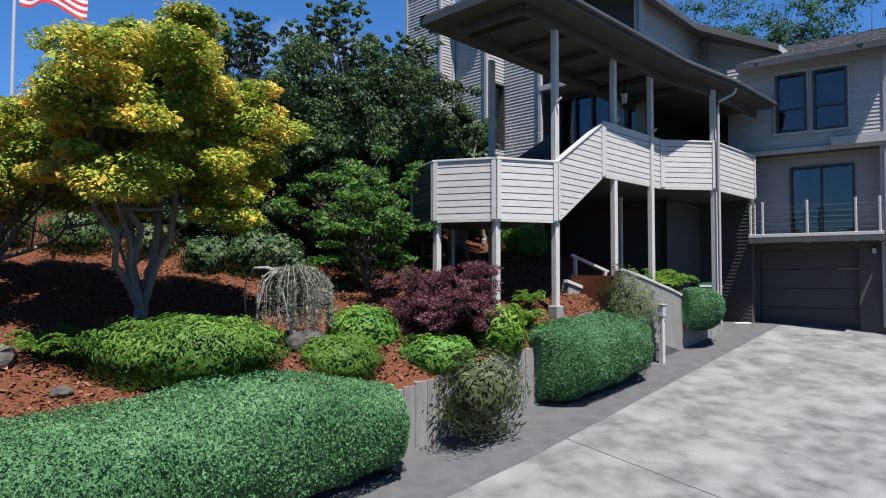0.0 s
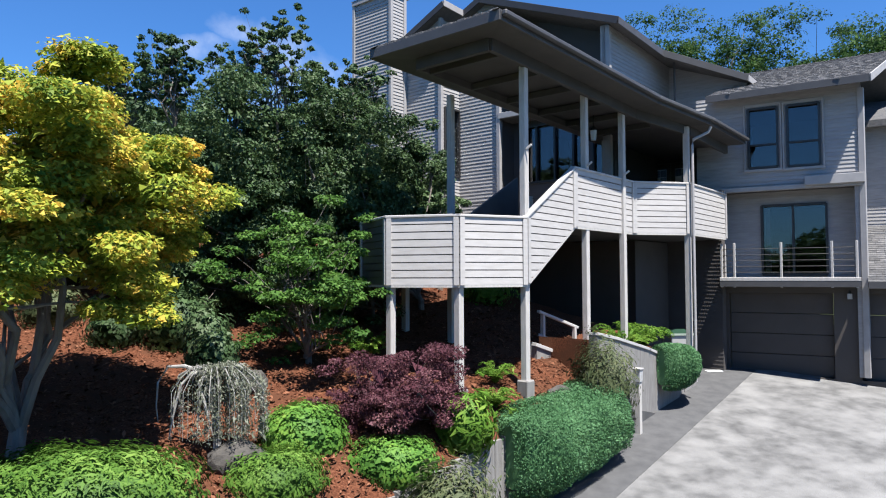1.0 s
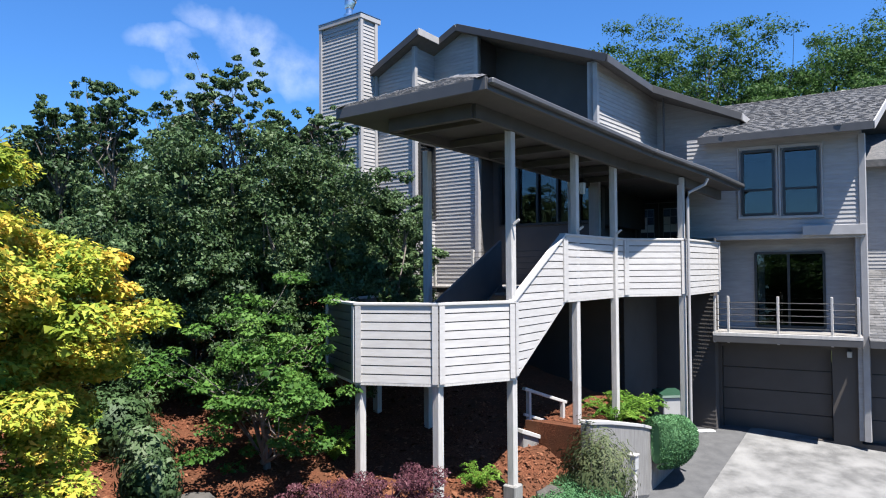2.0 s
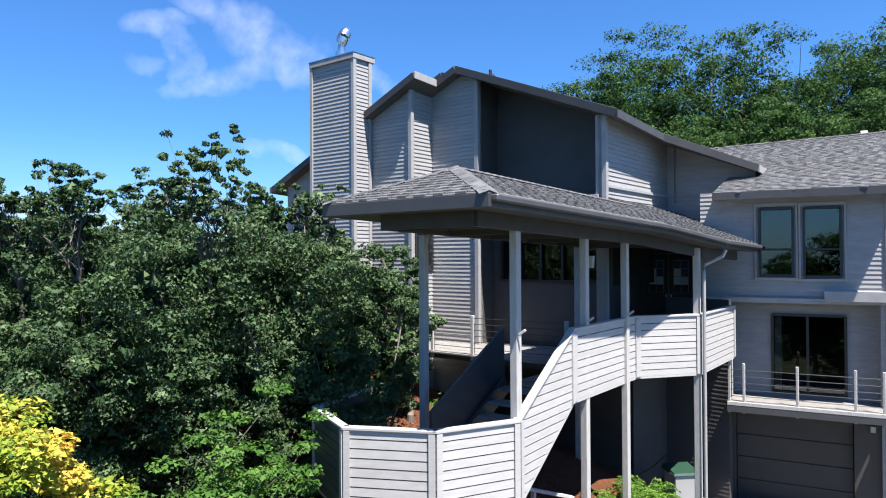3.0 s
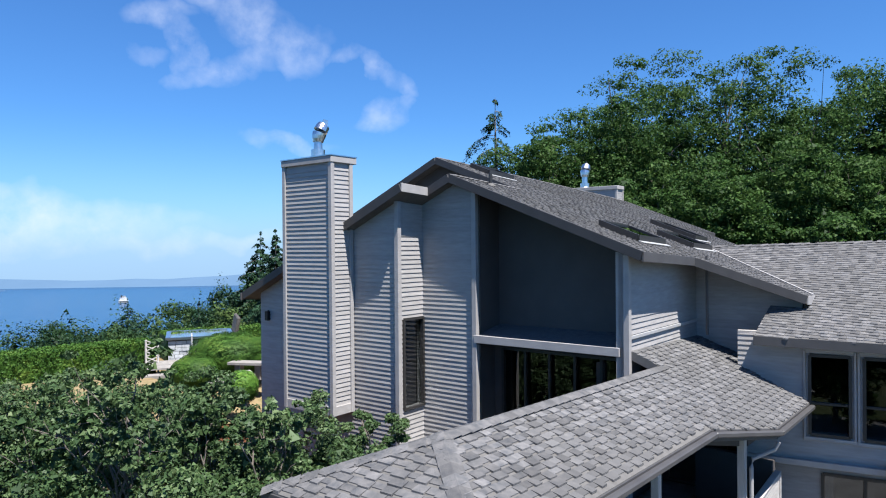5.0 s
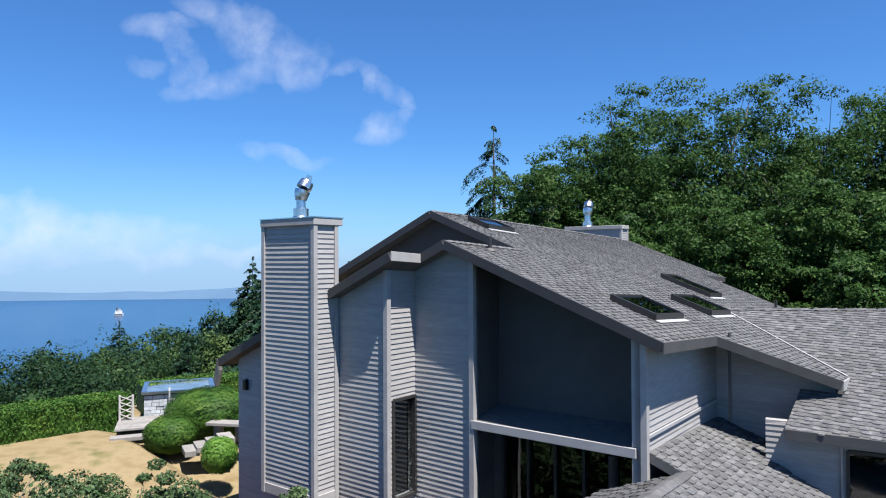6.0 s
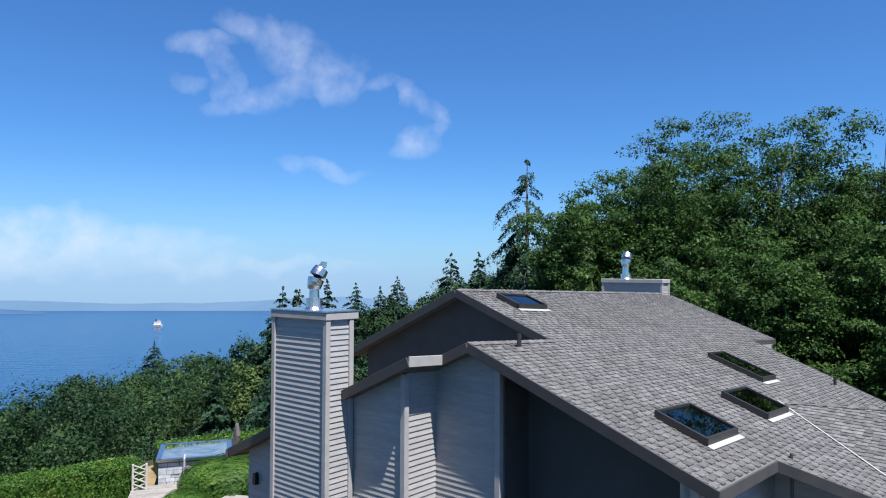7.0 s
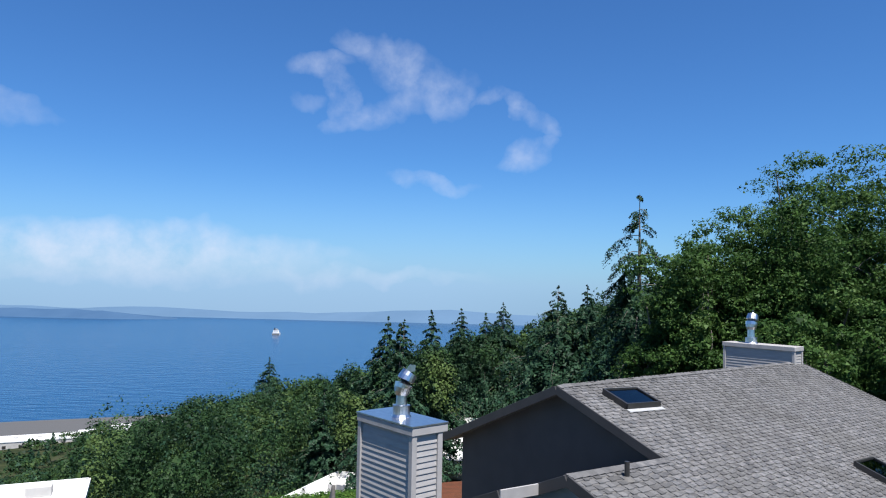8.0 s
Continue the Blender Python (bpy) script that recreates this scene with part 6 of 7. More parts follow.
for i, (x, y, rch, lab) in enumerate([(-4.75, 9.15, 0.55, "low bright fern at the edge of the tree's shade"), (-5.35, 9.2, 0.5, "low bright fern at the edge of the tree's shade"),
                                      (5.1, 16.75, 0.7, "arching bright green fern by the walkway post"), (5.75, 17.3, 0.78, "arching bright green fern by the walkway post"), (5.5, 17.15, 0.6, "arching bright green fern by the walkway post"),
                                      (-0.55, 14.5, 0.6, "long-leaved green plant below the landing"), (1.65, 13.25, 0.4, "small yellow-green plant near the post foot"), (2.0, 13.05, 0.35, "small yellow-green plant near the post foot"),
                                      (1.75, 13.9, 0.4, "small yellow-green plant near the post foot")]):
    fern("fern", lab, (x, y, bed_z(x, y) + 0.03), rch, L_FERN, 26, 70 + i, up=1.35, group="ferns in the bed")


def weeping_tree(base, seed=5):
    """A small weeping tree: a hooked bare pale stem on one side, long hanging threads of leaves on the other."""
    ob = thing("weeping_tree", "small weeping silver-leaved tree with bare pale hooked stems", "shrub")
    rr = random.Random(seed)
    P, D = [], []
    b = Vector(base)
    head = b + Vector((-0.05, 0, 1.1))
    bm = bmesh.new()
    tube(bm, [b + Vector((0.1, 0, -0.1)), b + Vector((0.06, 0, 0.4)), b + Vector((0.02, 0, 0.8)), head], [0.06, 0.05, 0.042, 0.035], 8)
    make("stem", bm, M_PALEBARK, ob)
    hooks = [((-0.3, 0.02, 0.1), (-0.5, -0.02, 0.1), (-0.62, -0.03, -0.1), (-0.64, -0.02, -0.42), (-0.62, 0, -0.62)),
             ((-0.18, -0.08, 0.02), (-0.3, -0.14, -0.12), (-0.36, -0.16, -0.4), (-0.42, -0.16, -0.68), (-0.44, -0.15, -0.8)),
             ((-0.08, -0.12, -0.1), (0.0, -0.2, -0.3), (0.06, -0.22, -0.5), (0.1, -0.22, -0.66), (0.12, -0.2, -0.75)),
             ((-0.25, 0.1, 0.04), (-0.42, 0.2, -0.05), (-0.5, 0.26, -0.35), (-0.52, 0.26, -0.6), (-0.5, 0.25, -0.75))]
    for h in hooks:
        bm = bmesh.new()
        tube(bm, [head] + [head + Vector(p) for p in h], [0.032, 0.026, 0.02, 0.014, 0.01, 0.006], 7)
        make("bare_stem", bm, M_PALEBARK, ob)
    for i in range(46):
        a, L = rr.uniform(-2.3, 1.3), rr.uniform(0.15, 0.72)
        if i % 6 == 0:
            a, L = rr.uniform(2.2, 3.9), rr.uniform(0.2, 0.55)
        pts = []
        for k in range(8):
            t = k / 7
            out = L * min(1, t * 1.8)
            pts.append(head + Vector((math.cos(a) * out + 0.08, math.sin(a) * out * 0.8, 0.16 * math.sin(min(1, t * 2.2) * 1.57) - 1.35 * max(0, t - 0.25) ** 1.15)))
        pts = [p if p.z > b.z + 0.03 else Vector((p.x, p.y, b.z + 0.03)) for p in pts]
        bm = bmesh.new()
        tube(bm, pts, [0.012, 0.01, 0.008, 0.006, 0.005, 0.004, 0.003, 0.002], 5)
        make("branch", bm, M_PALEBARK, ob)
        for k in range(170 if i % 6 else 60):
            t = rr.uniform(0.2, 1)
            i0 = min(6, int(t * 7))
            P.append(pts[i0].lerp(pts[i0 + 1], t * 7 - i0) + Vector((rr.gauss(0, 0.03), rr.gauss(0, 0.03), rr.gauss(0, 0.02))))
            D.append((rr.gauss(0, 1), rr.gauss(0, 1), 0.2))
    leaf_mesh("foliage", P, D, 0.042, L_WEEP, ob, aspect=0.3, spread=0.6, seed=seed, droop=1.5)


weeping_tree((-2.45, 10.85, gz(-2.45, 10.85)))


def boulder(x, y, r, seed, label="weathered grey garden boulder half sunk in mulch"):
    bm = bmesh.new()
    bmesh.ops.create_icosphere(bm, subdivisions=3, radius=1.0)
    for v in bm.verts:
        k = 1 + 0.25 * noise.noise(v.co * 1.6 + Vector((seed, 0, 0))) + 0.08 * noise.noise(v.co * 5)
        v.co = Vector((x, y, gz(x, y) + r * 0.25)) + Vector((v.co.x * r * 1.2, v.co.y * r, v.co.z * r * 0.75)) * k
    tagged(make("boulder", bm, M_STONE), label, "boulder", "garden boulders")


for i, (x, y, r) in enumerate([(-2.42, 13.0, 0.3), (-2.1, 10.75, 0.3), (-5.9, 8.9, 0.28), (-2.7, 7.75 + 1.0, 0.2), (-0.72, 9.78, 0.16), (-4.6, 8.3, 0.11), (3.0, 14.2, 0.22)]):
    boulder(x, y, r, i * 3.7)


# ---- woods ----
for i, (x, y, zt, r) in enumerate([(12.4, 52.0, 17.8, 4.2), (16.0, 53.0, 20.0, 5.0), (20.0, 52.0, 21.9, 5.4), (25.5, 52.0, 22.6, 5.5), (31.0, 52.0, 23.6, 5.6), (37.0, 51.0, 25.4, 6.0), (44.0, 50.0, 26.5, 6.4),
                                   (22.5, 60.0, 23.5, 5.5), (15.5, 44.0, 13.0, 3.4), (20.5, 43.0, 15.0, 3.8), (26.0, 42.0, 16.5, 4.2), (31.5, 40.0, 17.5, 4.4), (37.5, 38.0, 18.0, 4.6), (24.0, 36.0, 11.5, 3.4)]):
    base = 1.5
    h = zt - 0.5 - base
    broad_tree("alder", "tall bright green alder in the wood behind the house", (x, y, base), (x, y, base + h * 0.58), (r, r, h * 0.45), L_ALDER, M_BARK, tri=True, leaves=50000, size=0.125, clumps=330,
               seed=100 + i, trunk=0.22, fork=0.45, forks=7, flat=0.5, under=-0.9, clump_r=0.17, fill=8000, fill_size=0.22, spread=0.5, up=0.8, jag=0.6, group="alders behind the house")


# the trees across the drive, mirrored in the windows
for i, (x, y, h, r) in enumerate([(-14.0, -17.0, 13.0, 4.6), (-7.5, -20.0, 14.5, 5.0), (-0.5, -21.5, 13.0, 4.8), (6.5, -20.5, 11.0, 4.4), (13.0, -17.0, 12.5, 4.6), (18.5, -11.5, 11.0, 4.4), (-20.5, -13.5, 12.0, 4.6)]):
    base = gz(x, y) - 0.1
    broad_tree("street_tree", "tall dense green tree across the drive", (x, y, base), (x, y, base + h * 0.5), (r, r, h * 0.5), L_ALDER, M_BARK, tri=True, leaves=12000, size=0.26, clumps=150,
               seed=140 + i, trunk=0.2, fork=0.4, forks=6, flat=0.7, under=-0.95, clump_r=0.24, fill=2500, fill_size=0.6, spread=0.5, jag=0.6, group="trees across the drive")


def conifer(name, label, x, y, z0, z1, r, seed, mat=None, droop=0.35, tiers=26, leaf=0.16, group="conifers", per=16, needles=16, gap=0.0, taper=0.9, crown_high=13.0):
    """A conifer: straight tapered trunk and tiers of drooping boughs hung with needle sprays."""
    ob = thing(name, label, "tree", group)
    rr, rg = random.Random(seed), np.random.default_rng(seed)
    bm = bmesh.new()
    tube(bm, [(x, y, z0 - 0.5), (x, y, (z0 + z1) / 2), (x, y, z1)], [r * 0.06, r * 0.035, 0.01], 8)
    make("trunk", bm, M_BARK, ob)
    h = min(z1 - z0, crown_high)
    bm = bmesh.new()
    P, D, S = [], [], []
    for i in range(tiers):
        t = (i + 0.3) / tiers
        for j in range(max(3, int(per * (0.35 + t)))):
            if rr.random() < gap:
                continue
            L = r * (t ** taper) * rr.uniform(0.6, 1.15) * (0.9 + 0.3 * math.sin(i * 2.4 + seed)) + 0.05
            a = rr.uniform(0, 6.283)
            zb = z1 - h * 0.94 * t + rr.uniform(-0.3, 0.3) * h / tiers
            d = Vector((math.cos(a), math.sin(a), 0))
            pts = [Vector((x, y, zb)) + d * (L * k / 3) + Vector((0, 0, 0.10 * L * math.sin(k / 3 * 2.2) - droop * L * (k / 3) ** 2)) for k in range(4)]
            if j % 3 == 0:
                tube(bm, pts, [0.03, 0.02, 0.012, 0.005], 4)
            k_n = max(10, int(needles * min(1.0, 0.2 + 2.0 * t)))
            q = rg.uniform(0.15, 1.0, k_n) ** 0.7
            i0 = np.minimum(2, (q * 3).astype(int))
            A = np.array([list(p) for p in pts])
            base = A[i0] + (A[i0 + 1] - A[i0]) * (q * 3 - i0)[:, None]
            side = np.stack([np.full(k_n, -d.y), np.full(k_n, d.x), np.zeros(k_n)], 1) * rg.normal(0, 0.12 * L + 0.03, (k_n, 1)) * (1.2 - q)[:, None]
            hang = np.stack([np.zeros(k_n), np.zeros(k_n), -np.abs(rg.normal(0, (0.05 + 0.12 * droop) * L + 0.03, k_n))], 1)
            P.append(base + side + hang)
            S.append(np.full(k_n, leaf * (0.5 + 0.6 * min(1.0, 1.6 * t))))
            D.append(np.tile(np.array([d.x * 0.6, d.y * 0.6, 0.75]), (k_n, 1)))
    tagged(make("branchwork", bm, M_BARK, ob), kind="stuff")
    leaf_mesh("needles", np.concatenate(P), np.concatenate(D), np.concatenate(S), mat or L_CONIFER, ob, aspect=0.5, spread=0.5, seed=seed, droop=0.8, tri=True)
    return ob


conifer("nootka_cypress", "tall weeping conifer with drooping sparse sprays", 10.6, 57.0, 1.0, 20.6, 6.0, 201, droop=0.55, tiers=19, leaf=0.21, per=15, needles=260, gap=0.08, taper=0.62, crown_high=19.0)
FIRS = [(-41.0, 134, 0.2, 5.0), (-9.3, 75, 11.1, 4.0), (-7.9, 76, 10.8, 4.3), (-6.6, 65, 11.1, 3.3), (-5.1, 75, 11.8, 3.3), (-4.0, 104, 11.1, 4.7), (-0.6, 103, 10.5, 4.6),
        (1.7, 104, 12.0, 5.2), (6.7, 75, 14.4, 5.3), (9.4, 75, 14.4, 4.5), (12.0, 72, 15.3, 4.8), (14.5, 66, 16.2, 4.8), (-14.5, 72, 4.6, 3.0)]
for i, (x, y, z1, r) in enumerate(FIRS):
    conifer("fir_tree", "dark spire-shaped fir on the wooded slope", x, y, min(z1 - 10, ground_z(x, y)), z1, r * 1.5, 210 + i, leaf=0.26, droop=0.3, group="firs on the slope", tiers=22, per=16, needles=110, taper=1.0)


def far_woods():
    """The mixed wood over the hillside: round crowns of many leaf clumps, and darker firs between them."""
    rg, rr = np.random.default_rng(77), random.Random(77)
    broad, firs = ([], [], []), ([], [], [])
    n = 0
    while n < 1700:
        y = 58 + 320 * rr.random() ** 1.5
        x = rr.uniform(-0.95 * y - 8, 0.3 * y + 10)
        if n < 170:
            x, y = rr.uniform(-22, 24), rr.uniform(100, 130)
        elif n < 400:
            x, y = rr.uniform(-60, 24), rr.uniform(72, 160)
        if -18 < x < -1 and y < 71.5 or -5.5 < x < 8.5 and y < 100 or -46 < x < -22 and 46 < y < 60:
            continue
        z0 = ground_z(x, y) if x < y + EDGE_U * R2 else 2.0 - fall(x, y)
        if z0 < -57.5:
            continue
        n += 1
        canopy = max(z0 + 4.0, min(16.9 + 0.29 * x - 0.078 * y, z0 + 24.0)) - 4.5 * rr.random() ** 1.5
        if x < -0.6 * (y - 10):
            canopy -= 0.03 * y
        elif x < -13:
            canopy += 1.2 if x < -27 else -0.4
        h = max(3.6, canopy - z0)
        near = y < 130
        leaf = 0.17 if y < 80 else 0.23 if y < 110 else 0.36 if y < 160 else 0.7
        if rr.random() < (0.5 if x < -0.2 * y else 0.34):
            h, r, k = h + 1.5 * rr.random(), rr.uniform(0.24, 0.34) * h + 0.6, 640 if near else 150
            t = rg.uniform(0, 1, k) ** 0.7
            layer = 0.72 + 0.28 * np.sin(t * h * 5.0 + rg.uniform(0, 6))
            a = rg.uniform(0, 6.283, k)
            rad = r * (0.06 + t) * layer * rg.uniform(0.55, 1.05, k)
            firs[0].append(np.stack([x + np.cos(a) * rad, y + np.sin(a) * rad, z0 + h * (1.0 - 0.92 * t) - 0.25 * rad], 1))
            firs[1].append(np.stack([np.cos(a) * 0.6, np.sin(a) * 0.6, np.full(k, 0.6)], 1))
            firs[2].append(np.full(k, leaf * 0.95))
            continue
        r = rr.uniform(2.2, 4.8)
        k = int((1900 if y < 80 else 1100 if y < 110 else 450 if y < 160 else 130) * (r / 3) ** 1.5)
        lumps = rr.randint(14, 24)
        per = max(6, k // lumps)
        for j in range(lumps):
            d = ball(rg, 1)[0]
            d[2] = abs(d[2]) * 1.25 - 0.35
            deep = min(h * 0.34, r * 1.1)
            c = np.array([x, y, z0 + h - deep * 1.15]) + d * np.array([r * 0.78, r * 0.78, deep])
            e = ball(rg, per)
            s = rr.uniform(0.22, 0.42)
            broad[0].append(c + e * np.array([r * s, r * s, r * s * 0.8]) * rg.uniform(0.6, 1.05, (per, 1)))
            broad[1].append(e + np.array([0, 0, 0.7]))
            broad[2].append(np.full(per, leaf))
    for name, label, mat, (P, D, S) in (("far_woods", "dense mixed green wood covering the hillside to the shore", L_FARWOOD, broad), ("far_firs", "dark firs scattered through the hillside wood", L_CONIFER, firs)):
        ob = leaf_mesh(name, np.concatenate(P), np.concatenate(D), np.concatenate(S), mat, seed=5, aspect=0.75, spread=0.3, tri=True)
        tagged(ob, label, "woods", kind="stuff")


far_woods()


# ---- lawn terrace beyond the house ----
def lawn():
    us, ws = span(-21.5, -31.4, 16), span(8, 26, 26)
    verts, faces, n = [], [], len(us)
    for w in ws:
        for u in us:
            p = UW(u, w)
            verts.append((p.x, p.y, ground_z(p.x, p.y) + 0.09))
    for j in range(len(ws) - 1):
        for i in range(n - 1):
            faces.append((j * n + i, j * n + i + 1, (j + 1) * n + i + 1, (j + 1) * n + i))
    tagged(piece("lawn", verts, faces, M_LAWN), "sun-dried straw-coloured lawn terrace", "lawn", kind="structure")


lawn()


def clipped_hedge(name, label, a, b, wide, z0, z1, mat, leaves, seed, size=0.09):
    ob = thing(name, label, "hedge")
    rg = np.random.default_rng(seed)
    a, b = Vector((*a, 0)), Vector((*b, 0))
    d = (b - a).normalized()
    s = Vector((d.y, -d.x, 0))
    L = (b - a).length
    P, D = [], []
    for i in range(leaves):
        t, k = rg.uniform(0, L), rg.integers(0, 4)
        if k < 2:
            o, z, nn = rg.uniform(-wide / 2, wide / 2), z1, Vector((0, 0, 1))
        else:
            o, z, nn = (wide / 2 if k == 2 else -wide / 2), rg.uniform(z0, z1), (s if k == 2 else -s)
        j = rg.normal(0, 0.03, 3)
        p = a + d * t + s * o + Vector((j[0], j[1], z + j[2] + 0.05 * noise.noise(Vector((t, o * 2, seed)))))
        P.append(p)
        D.append(nn)
    leaf_mesh("foliage", P, D, size, mat, ob, aspect=0.5, spread=0.6, seed=seed)
    bm = bmesh.new()
    beam(bm, a + Vector((0, 0, (z0 + z1) / 2)), b + Vector((0, 0, (z0 + z1) / 2)), wide * 0.94, (z1 - z0) * 0.95)
    make("heart", bm, mat, ob)


clipped_hedge("hedge", "long flat-topped clipped green hedge beside the lawn", (-15.9, 26.8), (-7.35, 33.25), 1.45, 4.2, 6.05, L_HEDGE, 40000, 301, 0.07)
clipped_hedge("hedge", "clipped green hedge behind the hot tub", (-7.3, 34.9), (-3.2, 37.0), 1.4, 4.2, 6.1, L_HEDGE, 12000, 302, 0.075)

hot_tub = thing("hot_tub", "square hot tub clad in pale stone with dark open cover", "hot tub")
tb = Vector((-5.7, 34.1, 0))
td, tn = Vector((0.97, 0.24, 0)), Vector((0.24, -0.97, 0))
TZ = 5.3


def tq(a, b, z):
    p = tb + td * a + tn * b
    return Vector((p.x, p.y, z))


rg6 = random.Random(8)
bm = bmesh.new()
loft(bm, [tq(a, b, TZ) for a, b in ((-1.1, 1.05), (1.1, 1.05), (1.1, -1.05), (-1.1, -1.05))], [tq(a, b, TZ + 0.8) for a, b in ((-1.1, 1.05), (1.1, 1.05), (1.1, -1.05), (-1.1, -1.05))])
make("tub_body", bm, M_STONE, hot_tub)
for r in range(6):
    a = -1.12
    while a < 1.1:
        wd = rg6.uniform(0.22, 0.42)
        e = min(a + wd - 0.015, 1.12)
        out = 1.06 + rg6.uniform(0.0, 0.03)
        q = [tq(a, 1.0, TZ + r * 0.125), tq(e, 1.0, TZ + r * 0.125), tq(e, out, TZ + r * 0.125), tq(a, out, TZ + r * 0.125)]
        v = q + [p + Vector((0, 0, 0.113)) for p in q]
        piece("stone", v, [(3, 2, 6, 7), (4, 7, 6, 5), (2, 1, 5, 6), (0, 3, 7, 4), (0, 1, 2, 3)], M_PALESTONE, hot_tub)
        a += wd
bm = bmesh.new()
for a0, b0, a1, b1 in ((-1.15, 1.08, 1.15, 1.08), (-1.15, -1.08, 1.15, -1.08), (-1.13, -1.08, -1.13, 1.08), (1.13, -1.08, 1.13, 1.08)):
    beam(bm, tq(a0, b0, TZ + 0.84), tq(a1, b1, TZ + 0.84), 0.16, 0.09)
make("rim", bm, M_GALV, hot_tub, "pale rounded tub rim")
bm = bmesh.new()
loft(bm, [tq(a, b, TZ + 0.80) for a, b in ((-1.05, 1.0), (1.05, 1.0), (1.05, -1.0), (-1.05, -1.0))], [tq(a, b, TZ + 0.83) for a, b in ((-1.05, 1.0), (1.05, 1.0), (1.05, -1.0), (-1.05, -1.0))])
make("water_surface", bm, M_SPA, hot_tub)
bm = bmesh.new()
loft(bm, [tq(1.2, 1.0, TZ + 0.7), tq(1.34, 1.0, TZ + 0.7), tq(1.34, -1.0, TZ + 0.7), tq(1.2, -1.0, TZ + 0.7)], [tq(1.35, 1.0, TZ + 1.5), tq(1.48, 1.0, TZ + 1.5), tq(1.48, -1.0, TZ + 1.5), tq(1.35, -1.0, TZ + 1.5)])
bevelled(bm, 0.03)
make("cover", bm, M_STONE, hot_tub, "folded grey tub cover")

platform = thing("timber_platform", "low pale timber platform in front of the hot tub", "platform")
for k in range(12):
    b0 = 1.15 + k * 0.145
    box_part("plank", tq(-1.9, b0, TZ + 0.03), tq(1.2, b0, TZ + 0.03), 0.135, 0.06, M_DECK, platform, bevel=0)
box_part("step", tq(-2.0, 3.1, TZ - 0.16), tq(1.0, 3.1, TZ - 0.16), 0.4, 0.12, M_DECK, platform)
screen = thing("lattice_screen", "small pale lattice screen beside the platform", "screen")
for s in (-0.2, 0.2):
    box_part("post", tq(-1.65 + s, 1.5, TZ - 0.3), tq(-1.65 + s, 1.5, TZ + 0.9), 0.06, 0.06, M_POST, screen)
for k in range(4):
    z = TZ + 0.1 + k * 0.2
    box_part("slat", tq(-1.85, 1.5, z), tq(-1.45, 1.5, z + 0.18), 0.03, 0.03, M_POST, screen, bevel=0)
    box_part("slat", tq(-1.45, 1.52, z), tq(-1.85, 1.52, z + 0.18), 0.03, 0.03, M_POST, screen, bevel=0)
grab = thing("grab_rail", "pale grab rail beside the hot tub", "rail")
bm = bmesh.new()
tube(bm, [tq(-0.3, 1.5, TZ), tq(-0.3, 1.5, TZ + 0.95), tq(-0.3, 1.2, TZ + 1.0)], 0.03, 8)
make("rail", bm, M_FLASH, grab)
shrub("clipped_mound", "large clipped round green shrub by the house corner", (-4.1, 32.0, 5.6), (1.45, 1.2, 0.8), L_HEDGE, 36000, 0.055, 311, ragged=0.12, lumps=0.1, spread=0.7, category="shrub")
shrub("clipped_mound", "smaller clipped round dark green shrub by the lawn", (-5.0, 30.4, 5.3), (0.78, 0.75, 0.55), L_HEDGE, 16000, 0.05, 312, ragged=0.12, lumps=0.1, spread=0.7, category="shrub")
shrub("clipped_mound", "bright green clipped shrub by the steps", (-3.1, 28.2, 5.2), (0.48, 0.48, 0.5), L_SPIREA, 6000, 0.055, 313, ragged=0.15, lumps=0.08, category="shrub")
bench = thing("stone_bench", "weathered grey slab bench beside the house wall", "bench")
box_part("seat", (-3.9, 30.7, 5.55), (-2.6, 30.3, 5.55), 0.5, 0.09, M_DECK, bench)
for x, y in ((-3.6, 30.6), (-2.9, 30.4)):
    box_part("leg", (x, y, 5.0), (x, y, 5.58), 0.18, 0.3, M_DECK, bench)
steps6 = thing("garden_steps", "weathered grey garden steps to the lawn", "steps")
for k in range(4):
    box_part("step", (-4.35 + k * 0.33, 29.9 + k * 0.05, 5.0 + 0.1 * k), (-4.05 + k * 0.33, 29.1 + k * 0.05, 5.0 + 0.1 * k), 0.42, 0.16, M_DECK, steps6)
lamp2 = thing("wall_lamp", "small dark lantern on the house wall", "wall lamp")
p = UW(-19.45, 16.7)
box_part("lamp_body", (p.x, p.y, 7.5), (p.x, p.y, 7.75), 0.12, 0.12, M_BLACKMETAL, lamp2)
box_part("lamp_arm", (p.x, p.y, 7.76), (p.x + 0.07, p.y + 0.07, 7.76), 0.03, 0.03, M_BLACKMETAL, lamp2)

# ---- things by the drive and under the walkway ----
# The pale box on this post stands in for a hose tap and tubing.
bollard = thing("tap_post", "pale square post with a hose tap at the drive edge", "bollard lamp")
bx, by = 4.93, 15.42
bz = drive_z(by)
box_part("shaft", (bx, by, bz - 0.05), (bx, by, bz + 1.05), 0.11, 0.11, M_POST, bollard)
box_part("tap_box", (bx, by, bz + 1.05), (bx, by, bz + 1.3), 0.15, 0.15, M_FLASH, bollard)
box_part("cap", (bx, by, bz + 1.3), (bx, by, bz + 1.33), 0.19, 0.19, M_TRIM, bollard)
box_part("cross_arm", (bx - 0.02, by + 0.02, bz + 0.3), (bx - 0.4, by - 0.1, bz + 0.32), 0.04, 0.05, M_BLACKMETAL, bollard)
planter = thing("planter_wall", "sloping concrete planter wall with a pale cap and bark fill", "planter wall")
PW0, PW1 = 13.15, 17.25


def planter_z(w):
    return lerp_table(w, [(PW0, 1.45), (14.0, 1.3), (15.5, 0.97), (PW1, 0.48)])


